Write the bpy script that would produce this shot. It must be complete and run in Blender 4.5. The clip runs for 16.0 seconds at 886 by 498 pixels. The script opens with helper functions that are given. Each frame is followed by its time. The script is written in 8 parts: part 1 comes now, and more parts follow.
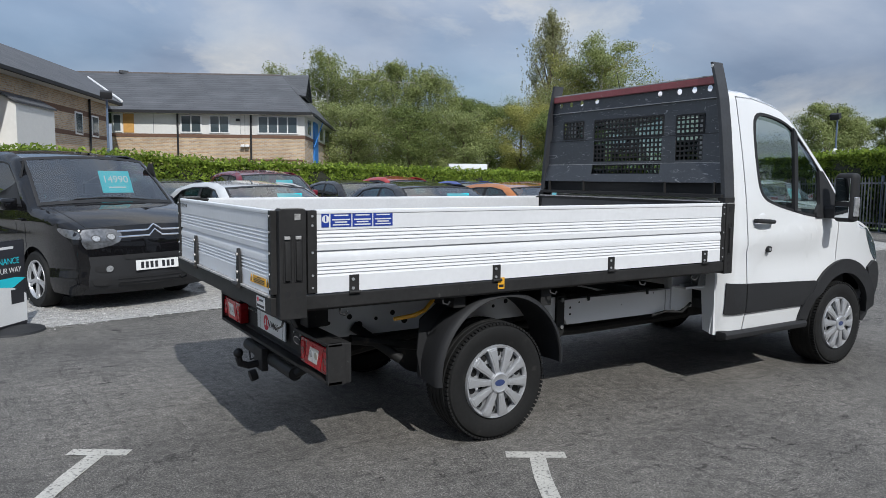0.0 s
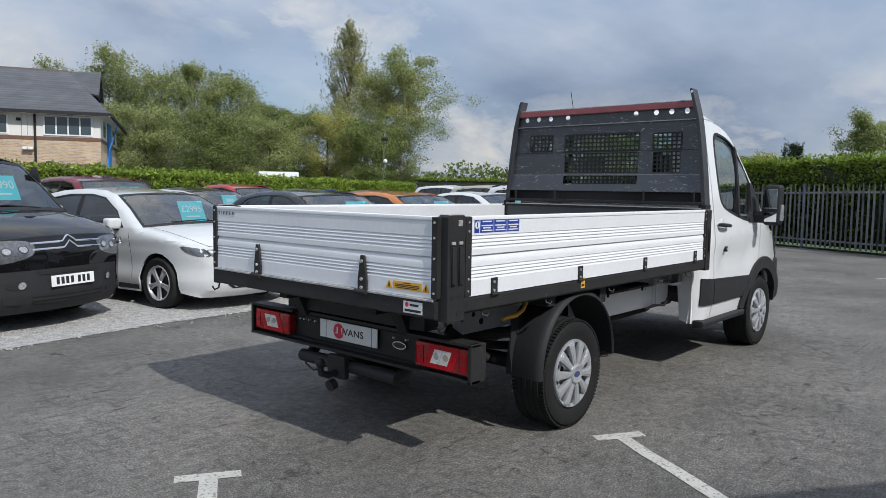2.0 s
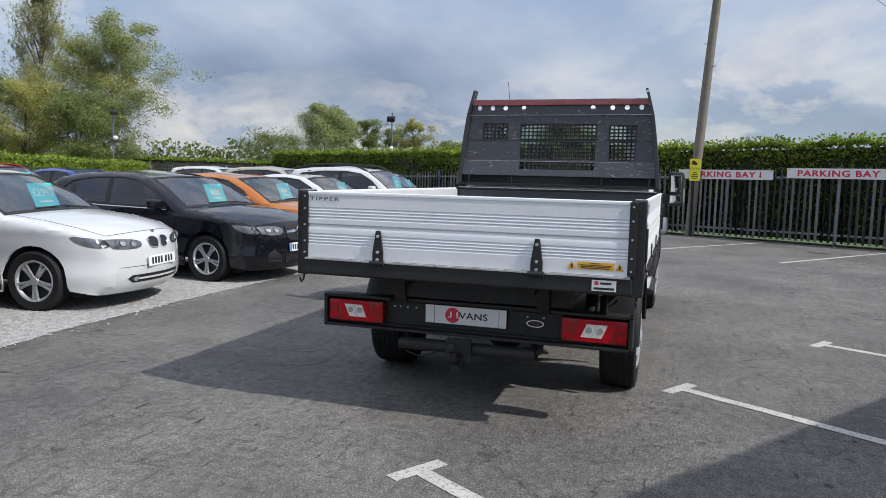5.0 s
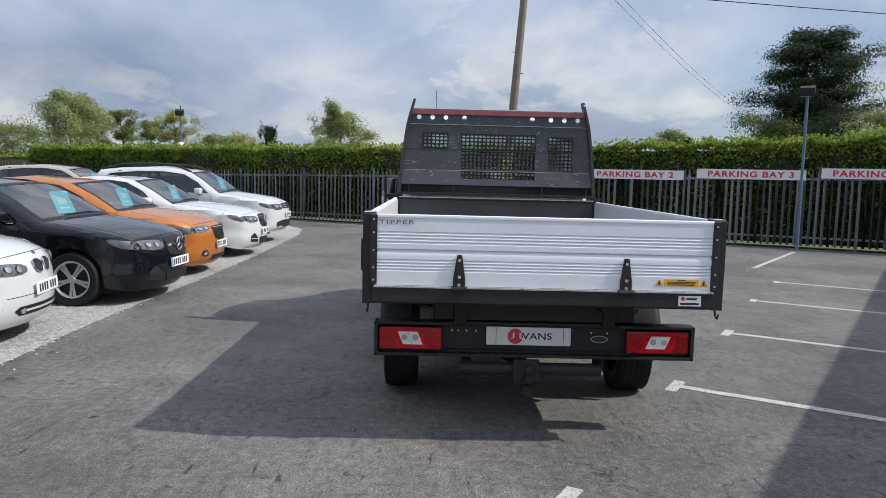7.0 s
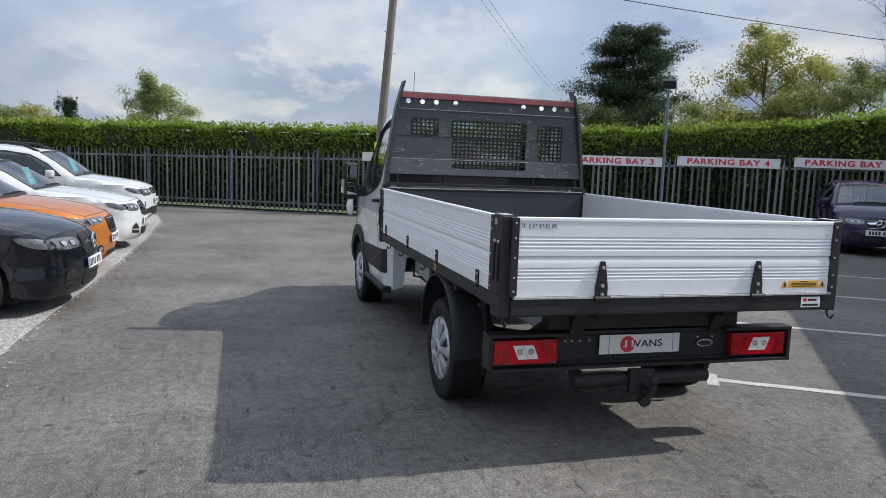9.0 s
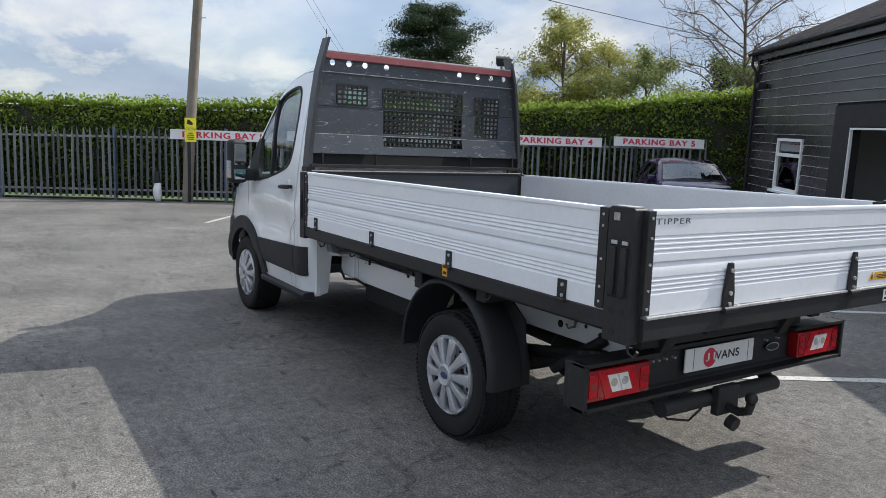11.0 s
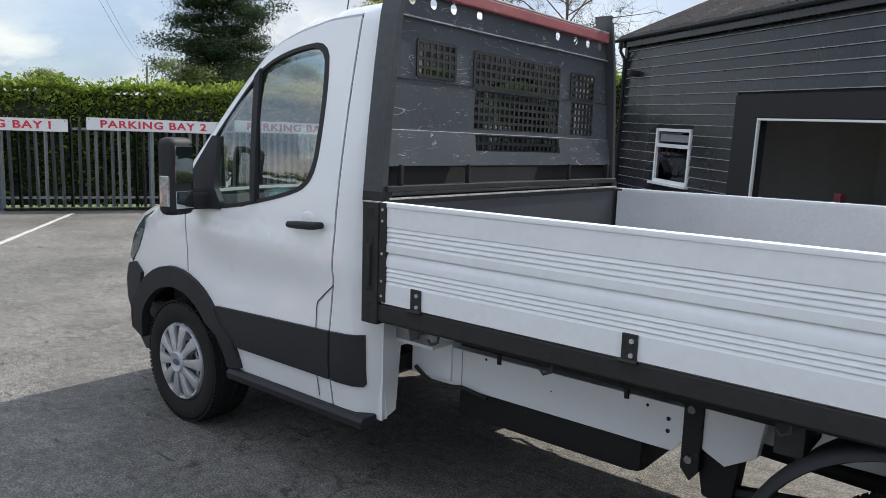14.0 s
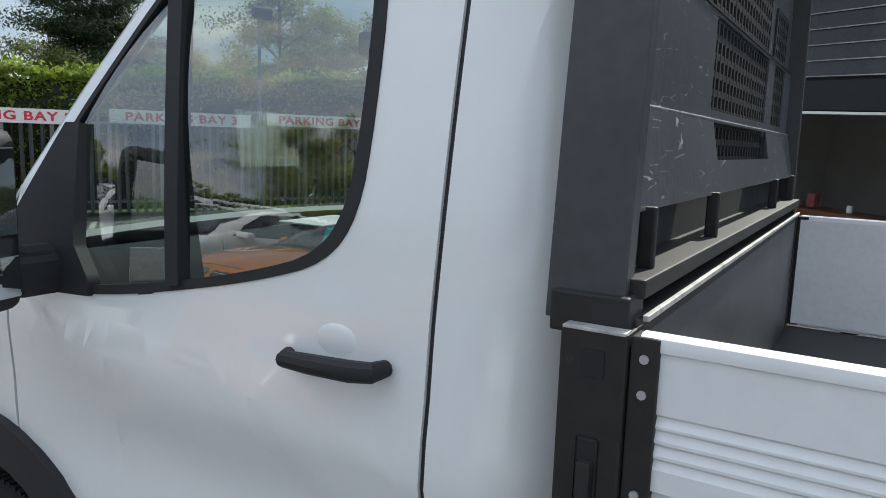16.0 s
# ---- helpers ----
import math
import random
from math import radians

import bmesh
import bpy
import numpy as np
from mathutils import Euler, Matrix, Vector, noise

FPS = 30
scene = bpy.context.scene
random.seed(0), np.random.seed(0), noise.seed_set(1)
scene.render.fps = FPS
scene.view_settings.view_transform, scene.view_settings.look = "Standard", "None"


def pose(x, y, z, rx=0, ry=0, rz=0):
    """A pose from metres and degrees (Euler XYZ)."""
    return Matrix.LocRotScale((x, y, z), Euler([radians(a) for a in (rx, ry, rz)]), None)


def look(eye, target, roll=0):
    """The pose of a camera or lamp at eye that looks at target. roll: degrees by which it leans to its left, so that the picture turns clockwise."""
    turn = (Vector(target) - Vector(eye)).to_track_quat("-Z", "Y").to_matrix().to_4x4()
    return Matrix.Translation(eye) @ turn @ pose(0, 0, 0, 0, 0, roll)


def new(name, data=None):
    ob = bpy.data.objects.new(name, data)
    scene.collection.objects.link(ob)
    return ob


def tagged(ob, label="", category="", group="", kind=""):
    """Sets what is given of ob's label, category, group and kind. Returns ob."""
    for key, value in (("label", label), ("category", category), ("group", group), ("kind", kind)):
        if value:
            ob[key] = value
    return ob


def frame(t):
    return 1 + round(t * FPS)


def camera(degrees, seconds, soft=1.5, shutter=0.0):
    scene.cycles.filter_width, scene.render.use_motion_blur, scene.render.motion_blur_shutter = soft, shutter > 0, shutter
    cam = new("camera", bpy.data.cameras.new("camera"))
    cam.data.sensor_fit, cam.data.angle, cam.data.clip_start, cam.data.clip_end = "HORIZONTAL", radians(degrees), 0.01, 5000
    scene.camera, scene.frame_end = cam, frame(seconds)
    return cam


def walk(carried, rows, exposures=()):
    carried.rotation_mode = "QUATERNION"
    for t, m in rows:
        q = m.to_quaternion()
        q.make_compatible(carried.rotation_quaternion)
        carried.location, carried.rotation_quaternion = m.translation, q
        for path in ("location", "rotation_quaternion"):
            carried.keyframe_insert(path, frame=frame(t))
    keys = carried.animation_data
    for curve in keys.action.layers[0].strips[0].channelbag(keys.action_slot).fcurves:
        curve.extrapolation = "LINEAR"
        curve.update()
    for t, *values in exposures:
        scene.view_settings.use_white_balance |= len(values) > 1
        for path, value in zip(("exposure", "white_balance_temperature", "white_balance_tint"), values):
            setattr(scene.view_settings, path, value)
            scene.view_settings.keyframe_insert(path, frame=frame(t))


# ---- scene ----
cam = camera(63.0, 16.0, soft=0.5)
PATH = [
    (0, (-2.433, -4.282, 1.517), (-1.384, -2.59, 1.322), 0.5),
    (0.5, (-2.866, -4.086, 1.523), (-1.674, -2.49, 1.336), 0.5),
    (1, (-3.217, -3.818, 1.497), (-1.897, -2.326, 1.322), 0.6),
    (1.5, (-3.57, -3.562, 1.488), (-2.15, -2.163, 1.322), 0.8),
    (2, (-3.933, -3.305, 1.492), (-2.435, -1.99, 1.328), 0.9),
    (2.5, (-4.251, -2.993, 1.484), (-2.683, -1.763, 1.315), 0.9),
    (3, (-4.561, -2.71, 1.489), (-2.928, -1.57, 1.31), 1.0),
    (3.5, (-4.777, -2.386, 1.472), (-3.072, -1.357, 1.283), 1.1),
    (4, (-4.953, -2.012, 1.474), (-3.178, -1.111, 1.278), 1.1),
    (4.2, (-5.032, -1.874, 1.456), (-3.231, -1.027, 1.259), 1.2),
    (6.3, (-5.477, -0.006, 1.539), (-3.497, 0.193, 1.339), 1.3),
    (6.5, (-5.456, 0.167, 1.555), (-3.47, 0.296, 1.355), 1.3),
    (7, (-5.429, 0.654, 1.577), (-3.439, 0.62, 1.379), 1.4),
    (7.5, (-5.288, 1.041, 1.584), (-3.306, 0.866, 1.38), 1.5),
    (8, (-5.103, 1.466, 1.599), (-3.138, 1.166, 1.384), 1.5),
    (8.5, (-4.927, 1.91, 1.653), (-2.983, 1.496, 1.426), 1.4),
    (8.7, (-4.847, 2.08, 1.637), (-2.915, 1.616, 1.406), 1.7),
    (10.8, (-3.325, 3.038, 1.574), (-1.628, 2.015, 1.303), 2.0),
    (11, (-3.168, 3.079, 1.557), (-1.504, 2.002, 1.285), 2.0),
    (11.5, (-2.700, 3.065, 1.552), (-1.114, 1.879, 1.275), 2.0),
    (12, (-2.215, 3.095, 1.558), (-0.704, 1.816, 1.278), 2.1),
    (12.5, (-1.725, 3.100, 1.554), (-0.281, 1.745, 1.274), 2.1),
    (13, (-1.180, 3.107, 1.561), (0.200, 1.686, 1.283), 2.1),
    (13.5, (-0.646, 3.124, 1.583), (0.672, 1.647, 1.302), 2.0),
    (14, (-0.106, 3.061, 1.595), (1.153, 1.536, 1.307), 1.8),
    (14.5, (0.429, 2.946, 1.598), (1.629, 1.373, 1.308), 1.8),
    (15, (0.830, 2.640, 1.588), (1.973, 1.024, 1.302), 1.8),
    (15.5, (1.276, 2.260, 1.597), (2.372, 0.612, 1.309), 2.0),
    (16, (1.656, 1.891, 1.586), (2.670, 0.194, 1.290), 1.9),
]
EXPOSURE = [(0, -0.27, 6320, 9), (1.5, -0.21, 6370, 9), (3.5, -0.11, 6450, 10), (6.5, 0.02, 6450, 11), (8.5, 0.06, 6500, 11), (11, 0.29, 6600, 9), (12.5, 0.42, 6740, 9), (14.5, 0.45, 6740, 8), (16, 0.35, 6740, 6)]
walk(cam, [(t, look(eye, target, roll)) for t, eye, target, roll in PATH], EXPOSURE)

# ---- world, sun, exposure ----
SUN_DIR = Vector((-0.165, -1.04, 1.0)).normalized()      # towards the sun


def build_world():
    world = bpy.data.worlds.new("world")
    scene.world = world
    world.use_nodes = True
    nt = world.node_tree
    nt.nodes.clear()
    n, l = nt.nodes.new, nt.links.new
    sky = n("ShaderNodeTexSky")
    sky.sky_type, sky.sun_disc = "NISHITA", False
    sky.sun_elevation = math.asin(SUN_DIR.z)
    sky.sun_rotation = math.atan2(SUN_DIR.x, SUN_DIR.y)
    sky.air_density, sky.dust_density, sky.ozone_density = 1.0, 0.5, 2.5
    tc = n("ShaderNodeTexCoord")
    sep = n("ShaderNodeSeparateXYZ")
    l(tc.outputs["Generated"], sep.inputs[0])
    up = n("ShaderNodeMath"); up.operation = "MAXIMUM"; up.inputs[1].default_value = 0.0
    l(sep.outputs["Z"], up.inputs[0])
    add = n("ShaderNodeMath"); add.operation = "ADD"; add.inputs[1].default_value = 0.36
    l(up.outputs[0], add.inputs[0])
    flat = []
    for ax in "XY":
        d = n("ShaderNodeMath"); d.operation = "DIVIDE"
        l(sep.outputs[ax], d.inputs[0]); l(add.outputs[0], d.inputs[1])
        flat.append(d)
    com = n("ShaderNodeCombineXYZ")
    l(flat[0].outputs[0], com.inputs[0]); l(flat[1].outputs[0], com.inputs[1])

    def fbm(scale, detail, rough, seed):
        mp = n("ShaderNodeMapping"); mp.inputs["Location"].default_value = (seed, seed * 0.7, 0)
        l(com.outputs[0], mp.inputs["Vector"])
        t = n("ShaderNodeTexNoise")
        t.inputs["Scale"].default_value, t.inputs["Detail"].default_value = scale, detail
        t.inputs["Roughness"].default_value = rough
        t.inputs["Distortion"].default_value = 0.25
        l(mp.outputs[0], t.inputs["Vector"])
        return t.outputs["Fac"]

    def ramp(src, *stops):
        r = n("ShaderNodeValToRGB")
        while len(r.color_ramp.elements) < len(stops):
            r.color_ramp.elements.new(0.5)
        for e, (p, c) in zip(r.color_ramp.elements, stops):
            e.position, e.color = p, (*c, 1) if len(c) == 3 else c
        l(src, r.inputs[0])
        return r

    cover = ramp(fbm(0.95, 6, 0.50, 3.1), (0.30, (0.50,) * 3), (0.55, (0.98,) * 3))
    # grey-blue layer cloud, with heaped white cloud standing in it
    layer = ramp(fbm(1.25, 7, 0.52, 8.4), (0.34, (2.1, 2.7, 3.8)), (0.50, (3.4, 4.0, 5.1)), (0.64, (4.9, 5.3, 6.1)))
    heap = ramp(fbm(2.3, 12, 0.60, 5.7), (0.49, (0, 0, 0)), (0.53, (0.45,) * 3), (0.63, (1, 1, 1)))
    where = ramp(fbm(0.8, 3, 0.45, 1.9), (0.38, (0, 0, 0)), (0.54, (1, 1, 1)))
    white = ramp(fbm(4.2, 10, 0.58, 2.2), (0.34, (4.5, 4.8, 5.3)), (0.60, (6.7, 6.6, 6.4)))
    both = n("ShaderNodeMath"); both.operation = "MULTIPLY"
    l(heap.outputs[0], both.inputs[0]); l(where.outputs[0], both.inputs[1])
    tone = n("ShaderNodeMixRGB")
    l(both.outputs[0], tone.inputs[0]); l(layer.outputs[0], tone.inputs[1]); l(white.outputs[0], tone.inputs[2])
    lift = n("ShaderNodeMath"); lift.operation = "MULTIPLY_ADD"      # cloud is brighter overhead than at the horizon
    lift.inputs[1].default_value, lift.inputs[2].default_value = 1.3, 0.80
    l(up.outputs[0], lift.inputs[0])
    lit = n("ShaderNodeVectorMath"); lit.operation = "SCALE"
    l(tone.outputs[0], lit.inputs[0]); l(lift.outputs[0], lit.inputs["Scale"])
    mix = n("ShaderNodeMixRGB")
    l(cover.outputs[0], mix.inputs[0]); l(sky.outputs[0], mix.inputs[1]); l(lit.outputs[0], mix.inputs[2])
    bg = n("ShaderNodeBackground")
    bg.inputs["Strength"].default_value = 0.125
    l(mix.outputs[0], bg.inputs["Color"])
    out = n("ShaderNodeOutputWorld")
    l(bg.outputs[0], out.inputs["Surface"])


build_world()
sun = new("sun", bpy.data.lights.new("sun", "SUN"))
sun.data.energy, sun.data.angle, sun.data.color = 4.0, radians(0.55), (1.0, 0.975, 0.93)
sun.matrix_world = look(SUN_DIR * 60, (0, 0, 0))


# ---- materials ----
def mat(name, color, rough=0.5, metal=0.0, vary=0.15, scale=6.0, fine=60.0, bump=0.0, bump_scale=None,
        coat=0.0, rand=0.0, spec=0.5, stain=None, stain_at=0.6, stain_scale=1.5, rough_vary=0.1, scratch=None):
    """Principled surface whose colour varies at two scales, with relief, stains and a random shift per object."""
    m = bpy.data.materials.new(name)
    m.use_nodes = True
    nt = m.node_tree
    n, l = nt.nodes.new, nt.links.new
    b = nt.nodes["Principled BSDF"]
    b.inputs["Roughness"].default_value, b.inputs["Metallic"].default_value = rough, metal
    b.inputs["Specular IOR Level"].default_value = spec
    b.inputs["Coat Weight"].default_value, b.inputs["Coat Roughness"].default_value = coat, 0.04
    tc = n("ShaderNodeTexCoord")

    def noise_tex(s, d=4):
        t = n("ShaderNodeTexNoise")
        t.inputs["Scale"].default_value, t.inputs["Detail"].default_value = s, d
        l(tc.outputs["Object"], t.inputs["Vector"])
        return t.outputs["Fac"]

    big, small = noise_tex(scale), noise_tex(fine)
    s = n("ShaderNodeMath"); s.operation = "ADD"
    l(big, s.inputs[0]); l(small, s.inputs[1])
    src = s.outputs[0]
    if rand:
        oi = n("ShaderNodeObjectInfo")
        k = n("ShaderNodeMath"); k.operation = "MULTIPLY_ADD"
        k.inputs[1].default_value, k.inputs[2].default_value = rand * 2, -rand
        l(oi.outputs["Random"], k.inputs[0])
        a = n("ShaderNodeMath"); a.operation = "ADD"
        l(src, a.inputs[0]); l(k.outputs[0], a.inputs[1])
        src = a.outputs[0]
    mr = n("ShaderNodeMapRange")
    mr.inputs["From Min"].default_value, mr.inputs["From Max"].default_value = 0.6, 1.4
    mr.inputs["To Min"].default_value, mr.inputs["To Max"].default_value = 1 - vary, 1 + vary
    l(src, mr.inputs["Value"])
    vm = n("ShaderNodeVectorMath"); vm.operation = "SCALE"
    vm.inputs[0].default_value = color
    l(mr.outputs[0], vm.inputs["Scale"])
    colour = vm.outputs[0]
    if stain:
        r = n("ShaderNodeMapRange")
        r.inputs["From Min"].default_value, r.inputs["From Max"].default_value = stain_at, stain_at + 0.12
        l(noise_tex(stain_scale, 8), r.inputs["Value"])
        mx = n("ShaderNodeMixRGB")
        mx.inputs[2].default_value = (*stain, 1)
        l(r.outputs[0], mx.inputs[0]); l(colour, mx.inputs[1])
        colour = mx.outputs[0]
    if scratch:
        for sc, wide, turn in ((2.6, 0.0013, (0.35, 0.2, 0.1)), (3.4, 0.0013, (-0.9, 0.1, 0.3)), (4.5, 0.0018, (1.45, 0.0, 0.2)), (9.0, 0.0030, (0.1, 0.5, 0.9)), (15.0, 0.0042, (0.7, 0.2, 1.4))):
            mp = n("ShaderNodeMapping")
            mp.inputs["Scale"].default_value, mp.inputs["Rotation"].default_value = (1.0, 0.22, 1.5), turn
            l(tc.outputs["Object"], mp.inputs["Vector"])
            nt1 = n("ShaderNodeTexNoise")
            nt1.inputs["Scale"].default_value, nt1.inputs["Detail"].default_value = sc, 2.5
            l(mp.outputs[0], nt1.inputs["Vector"])
            t1 = n("ShaderNodeMath"); t1.operation = "SUBTRACT"; t1.inputs[1].default_value = 0.5
            l(nt1.outputs["Fac"], t1.inputs[0])
            t2 = n("ShaderNodeMath"); t2.operation = "ABSOLUTE"
            l(t1.outputs[0], t2.inputs[0])
            t3 = n("ShaderNodeMath"); t3.operation = "LESS_THAN"; t3.inputs[1].default_value = wide
            l(t2.outputs[0], t3.inputs[0])
            t4 = n("ShaderNodeMath"); t4.operation = "GREATER_THAN"; t4.inputs[1].default_value = 0.56
            l(noise_tex(7.0 + sc, 3), t4.inputs[0])
            t5 = n("ShaderNodeMath"); t5.operation = "MULTIPLY"
            l(t3.outputs[0], t5.inputs[0]); l(t4.outputs[0], t5.inputs[1])
            mx = n("ShaderNodeMixRGB")
            mx.inputs[2].default_value = (*scratch, 1)
            l(t5.outputs[0], mx.inputs[0]); l(colour, mx.inputs[1])
            colour = mx.outputs[0]
    l(colour, b.inputs["Base Color"])
    rr = n("ShaderNodeMapRange")
    rr.inputs["To Min"].default_value, rr.inputs["To Max"].default_value = max(rough - rough_vary, 0.02), min(rough + rough_vary, 1)
    l(big, rr.inputs["Value"]); l(rr.outputs[0], b.inputs["Roughness"])
    if bump:
        bp = n("ShaderNodeBump")
        bp.inputs["Strength"].default_value, bp.inputs["Distance"].default_value = 0.6, bump
        l(noise_tex(bump_scale or fine, 3), bp.inputs["Height"])
        l(bp.outputs[0], b.inputs["Normal"])
    return m


def glass_mat(name, color, strength):
    """Thin pane: clear with a tint, more gloss the flatter it is looked at."""
    m = bpy.data.materials.new(name)
    m.use_nodes = True
    nt = m.node_tree
    nt.nodes.clear()
    n, l = nt.nodes.new, nt.links.new
    tr, gl, mx, out = n("ShaderNodeBsdfTransparent"), n("ShaderNodeBsdfGlossy"), n("ShaderNodeMixShader"), n("ShaderNodeOutputMaterial")
    lw, pw, ma = n("ShaderNodeLayerWeight"), n("ShaderNodeMath"), n("ShaderNodeMath")
    lw.inputs["Blend"].default_value = 0.5
    pw.operation, pw.inputs[1].default_value = "POWER", 4.0
    ma.operation, ma.inputs[1].default_value, ma.inputs[2].default_value = "MULTIPLY_ADD", 0.9, strength
    ma.use_clamp = True
    l(lw.outputs["Facing"], pw.inputs[0]); l(pw.outputs[0], ma.inputs[0])
    tr.inputs[0].default_value = (*color, 1)
    gl.inputs["Roughness"].default_value = 0.0
    l(ma.outputs[0], mx.inputs[0]); l(tr.outputs[0], mx.inputs[1]); l(gl.outputs[0], mx.inputs[2]); l(mx.outputs[0], out.inputs[0])
    return m


def asphalt_mat():
    """Worn tarmac: pale patches, dark scuffs and oil, stone grain and hair cracks."""
    m = bpy.data.materials.new("asphalt")
    m.use_nodes = True
    nt = m.node_tree
    n, l = nt.nodes.new, nt.links.new
    b = nt.nodes["Principled BSDF"]
    tc = n("ShaderNodeTexCoord")

    def nz(scale, detail, stretch=(1, 1, 1), rot=0.0):
        mp = n("ShaderNodeMapping")
        mp.inputs["Scale"].default_value, mp.inputs["Rotation"].default_value = stretch, (0, 0, rot)
        l(tc.outputs["Object"], mp.inputs["Vector"])
        t = n("ShaderNodeTexNoise")
        t.inputs["Scale"].default_value, t.inputs["Detail"].default_value = scale, detail
        l(mp.outputs[0], t.inputs["Vector"])
        return t.outputs["Fac"]

    def ramp(src, *stops):
        r = n("ShaderNodeValToRGB")
        while len(r.color_ramp.elements) < len(stops):
            r.color_ramp.elements.new(0.5)
        for e, (p, c) in zip(r.color_ramp.elements, stops):
            e.position, e.color = p, (c, c, c, 1)
        l(src, r.inputs[0])
        return r.outputs[0]

    def times(a, c):
        x = n("ShaderNodeMixRGB"); x.blend_type = "MULTIPLY"; x.inputs[0].default_value = 1
        l(a, x.inputs[1]); l(c, x.inputs[2])
        return x.outputs[0]

    base = n("ShaderNodeMixRGB")
    base.inputs[1].default_value, base.inputs[2].default_value = (0.106, 0.100, 0.092, 1), (0.176, 0.165, 0.149, 1)
    l(ramp(nz(0.55, 7), (0.35, 0.0), (0.68, 1.0)), base.inputs[0])
    c = times(base.outputs[0], ramp(nz(260, 3), (0.3, 0.38), (0.5, 0.90), (0.70, 2.2)))
    c = times(c, ramp(nz(85, 6), (0.32, 0.46), (0.52, 1.0), (0.70, 1.7)))
    c = times(c, ramp(nz(17, 9), (0.30, 0.70), (0.50, 0.98), (0.70, 1.26)))
    c = times(c, ramp(nz(3.1, 9), (0.30, 0.84), (0.70, 1.12)))
    c = times(c, ramp(nz(2.4, 9, (1, 7, 1), 0.5), (0.30, 0.68), (0.40, 1.0)))
    c = times(c, ramp(nz(2.6, 9, (8, 1, 1), -0.35), (0.30, 0.64), (0.38, 1.0)))
    c = times(c, ramp(nz(4.5, 5, (1, 5, 1), 1.15), (0.28, 0.34), (0.35, 1.0)))
    c = times(c, ramp(nz(5.2, 6), (0.28, 0.38), (0.335, 1.0)))
    c = times(c, ramp(nz(9.0, 7), (0.27, 0.42), (0.325, 1.0)))
    vor = n("ShaderNodeTexVoronoi"); vor.feature = "DISTANCE_TO_EDGE"
    vor.inputs["Scale"].default_value = 0.42
    wob = n("ShaderNodeTexNoise"); wob.inputs["Scale"].default_value = 2.6; wob.inputs["Detail"].default_value = 8
    l(tc.outputs["Object"], wob.inputs["Vector"])
    va = n("ShaderNodeVectorMath"); va.operation = "MULTIPLY_ADD"
    va.inputs[1].default_value = (0.9, 0.9, 0.9)
    l(wob.outputs["Color"], va.inputs[0]); l(tc.outputs["Object"], va.inputs[2])
    l(va.outputs[0], vor.inputs["Vector"])
    fine = n("ShaderNodeTexVoronoi"); fine.feature = "DISTANCE_TO_EDGE"
    fine.inputs["Scale"].default_value = 1.15
    l(va.outputs[0], fine.inputs["Vector"])
    for src, deep, wide, mask, a0, a1 in ((vor, 0.42, 0.005, 0.8, 0.44, 0.50), (fine, 0.78, 0.012, 1.7, 0.30, 0.35)):
        crack = n("ShaderNodeMixRGB"); crack.blend_type = "LIGHTEN"; crack.inputs[0].default_value = 1
        l(ramp(src.outputs["Distance"], (0.0, deep), (wide, 1.0)), crack.inputs[1])
        l(ramp(nz(mask, 3), (a0, 0.0), (a1, 1.0)), crack.inputs[2])
        c = times(c, crack.outputs[0])
    l(c, b.inputs["Base Color"])
    b.inputs["Roughness"].default_value = 0.82
    b.inputs["Specular IOR Level"].default_value = 0.35
    bp = n("ShaderNodeBump")
    bp.inputs["Strength"].default_value, bp.inputs["Distance"].default_value = 0.7, 0.006
    l(nz(150, 3), bp.inputs["Height"]); l(bp.outputs[0], b.inputs["Normal"])
    return m


def course_mat(name, colours, length, height, joint, rough=0.85):
    """Bricks or slates in courses, too far off to pick apart: each its own shade, stained at a larger scale."""
    m = bpy.data.materials.new(name)
    m.use_nodes = True
    nt = m.node_tree
    n, l = nt.nodes.new, nt.links.new
    b = nt.nodes["Principled BSDF"]
    tc, sep, com = n("ShaderNodeTexCoord"), n("ShaderNodeSeparateXYZ"), n("ShaderNodeCombineXYZ")
    add = n("ShaderNodeMath"); add.operation = "ADD"
    l(tc.outputs["Object"], sep.inputs[0])
    l(sep.outputs["X"], add.inputs[0]); l(sep.outputs["Y"], add.inputs[1])
    l(add.outputs[0], com.inputs[0]); l(sep.outputs["Z"], com.inputs[1])
    t = n("ShaderNodeTexBrick")
    t.inputs["Scale"].default_value, t.inputs["Brick Width"].default_value = 1.0, length
    t.inputs["Row Height"].default_value, t.inputs["Mortar Size"].default_value = height, joint
    for key, c in zip(("Color1", "Color2", "Mortar"), colours):
        t.inputs[key].default_value = (*c, 1)
    l(com.outputs[0], t.inputs["Vector"])
    z = n("ShaderNodeTexNoise"); z.inputs["Scale"].default_value, z.inputs["Detail"].default_value = 0.9, 7
    l(tc.outputs["Object"], z.inputs["Vector"])
    mr = n("ShaderNodeMapRange"); mr.inputs["To Min"].default_value, mr.inputs["To Max"].default_value = 0.6, 1.4
    l(z.outputs["Fac"], mr.inputs["Value"])
    vm = n("ShaderNodeVectorMath"); vm.operation = "SCALE"
    l(t.outputs["Color"], vm.inputs[0]); l(mr.outputs[0], vm.inputs["Scale"])
    l(vm.outputs[0], b.inputs["Base Color"])
    b.inputs["Roughness"].default_value = rough
    bp = n("ShaderNodeBump"); bp.inputs["Distance"].default_value = 0.01
    l(t.outputs["Fac"], bp.inputs["Height"]); bp.invert = True
    l(bp.outputs[0], b.inputs["Normal"])
    return m


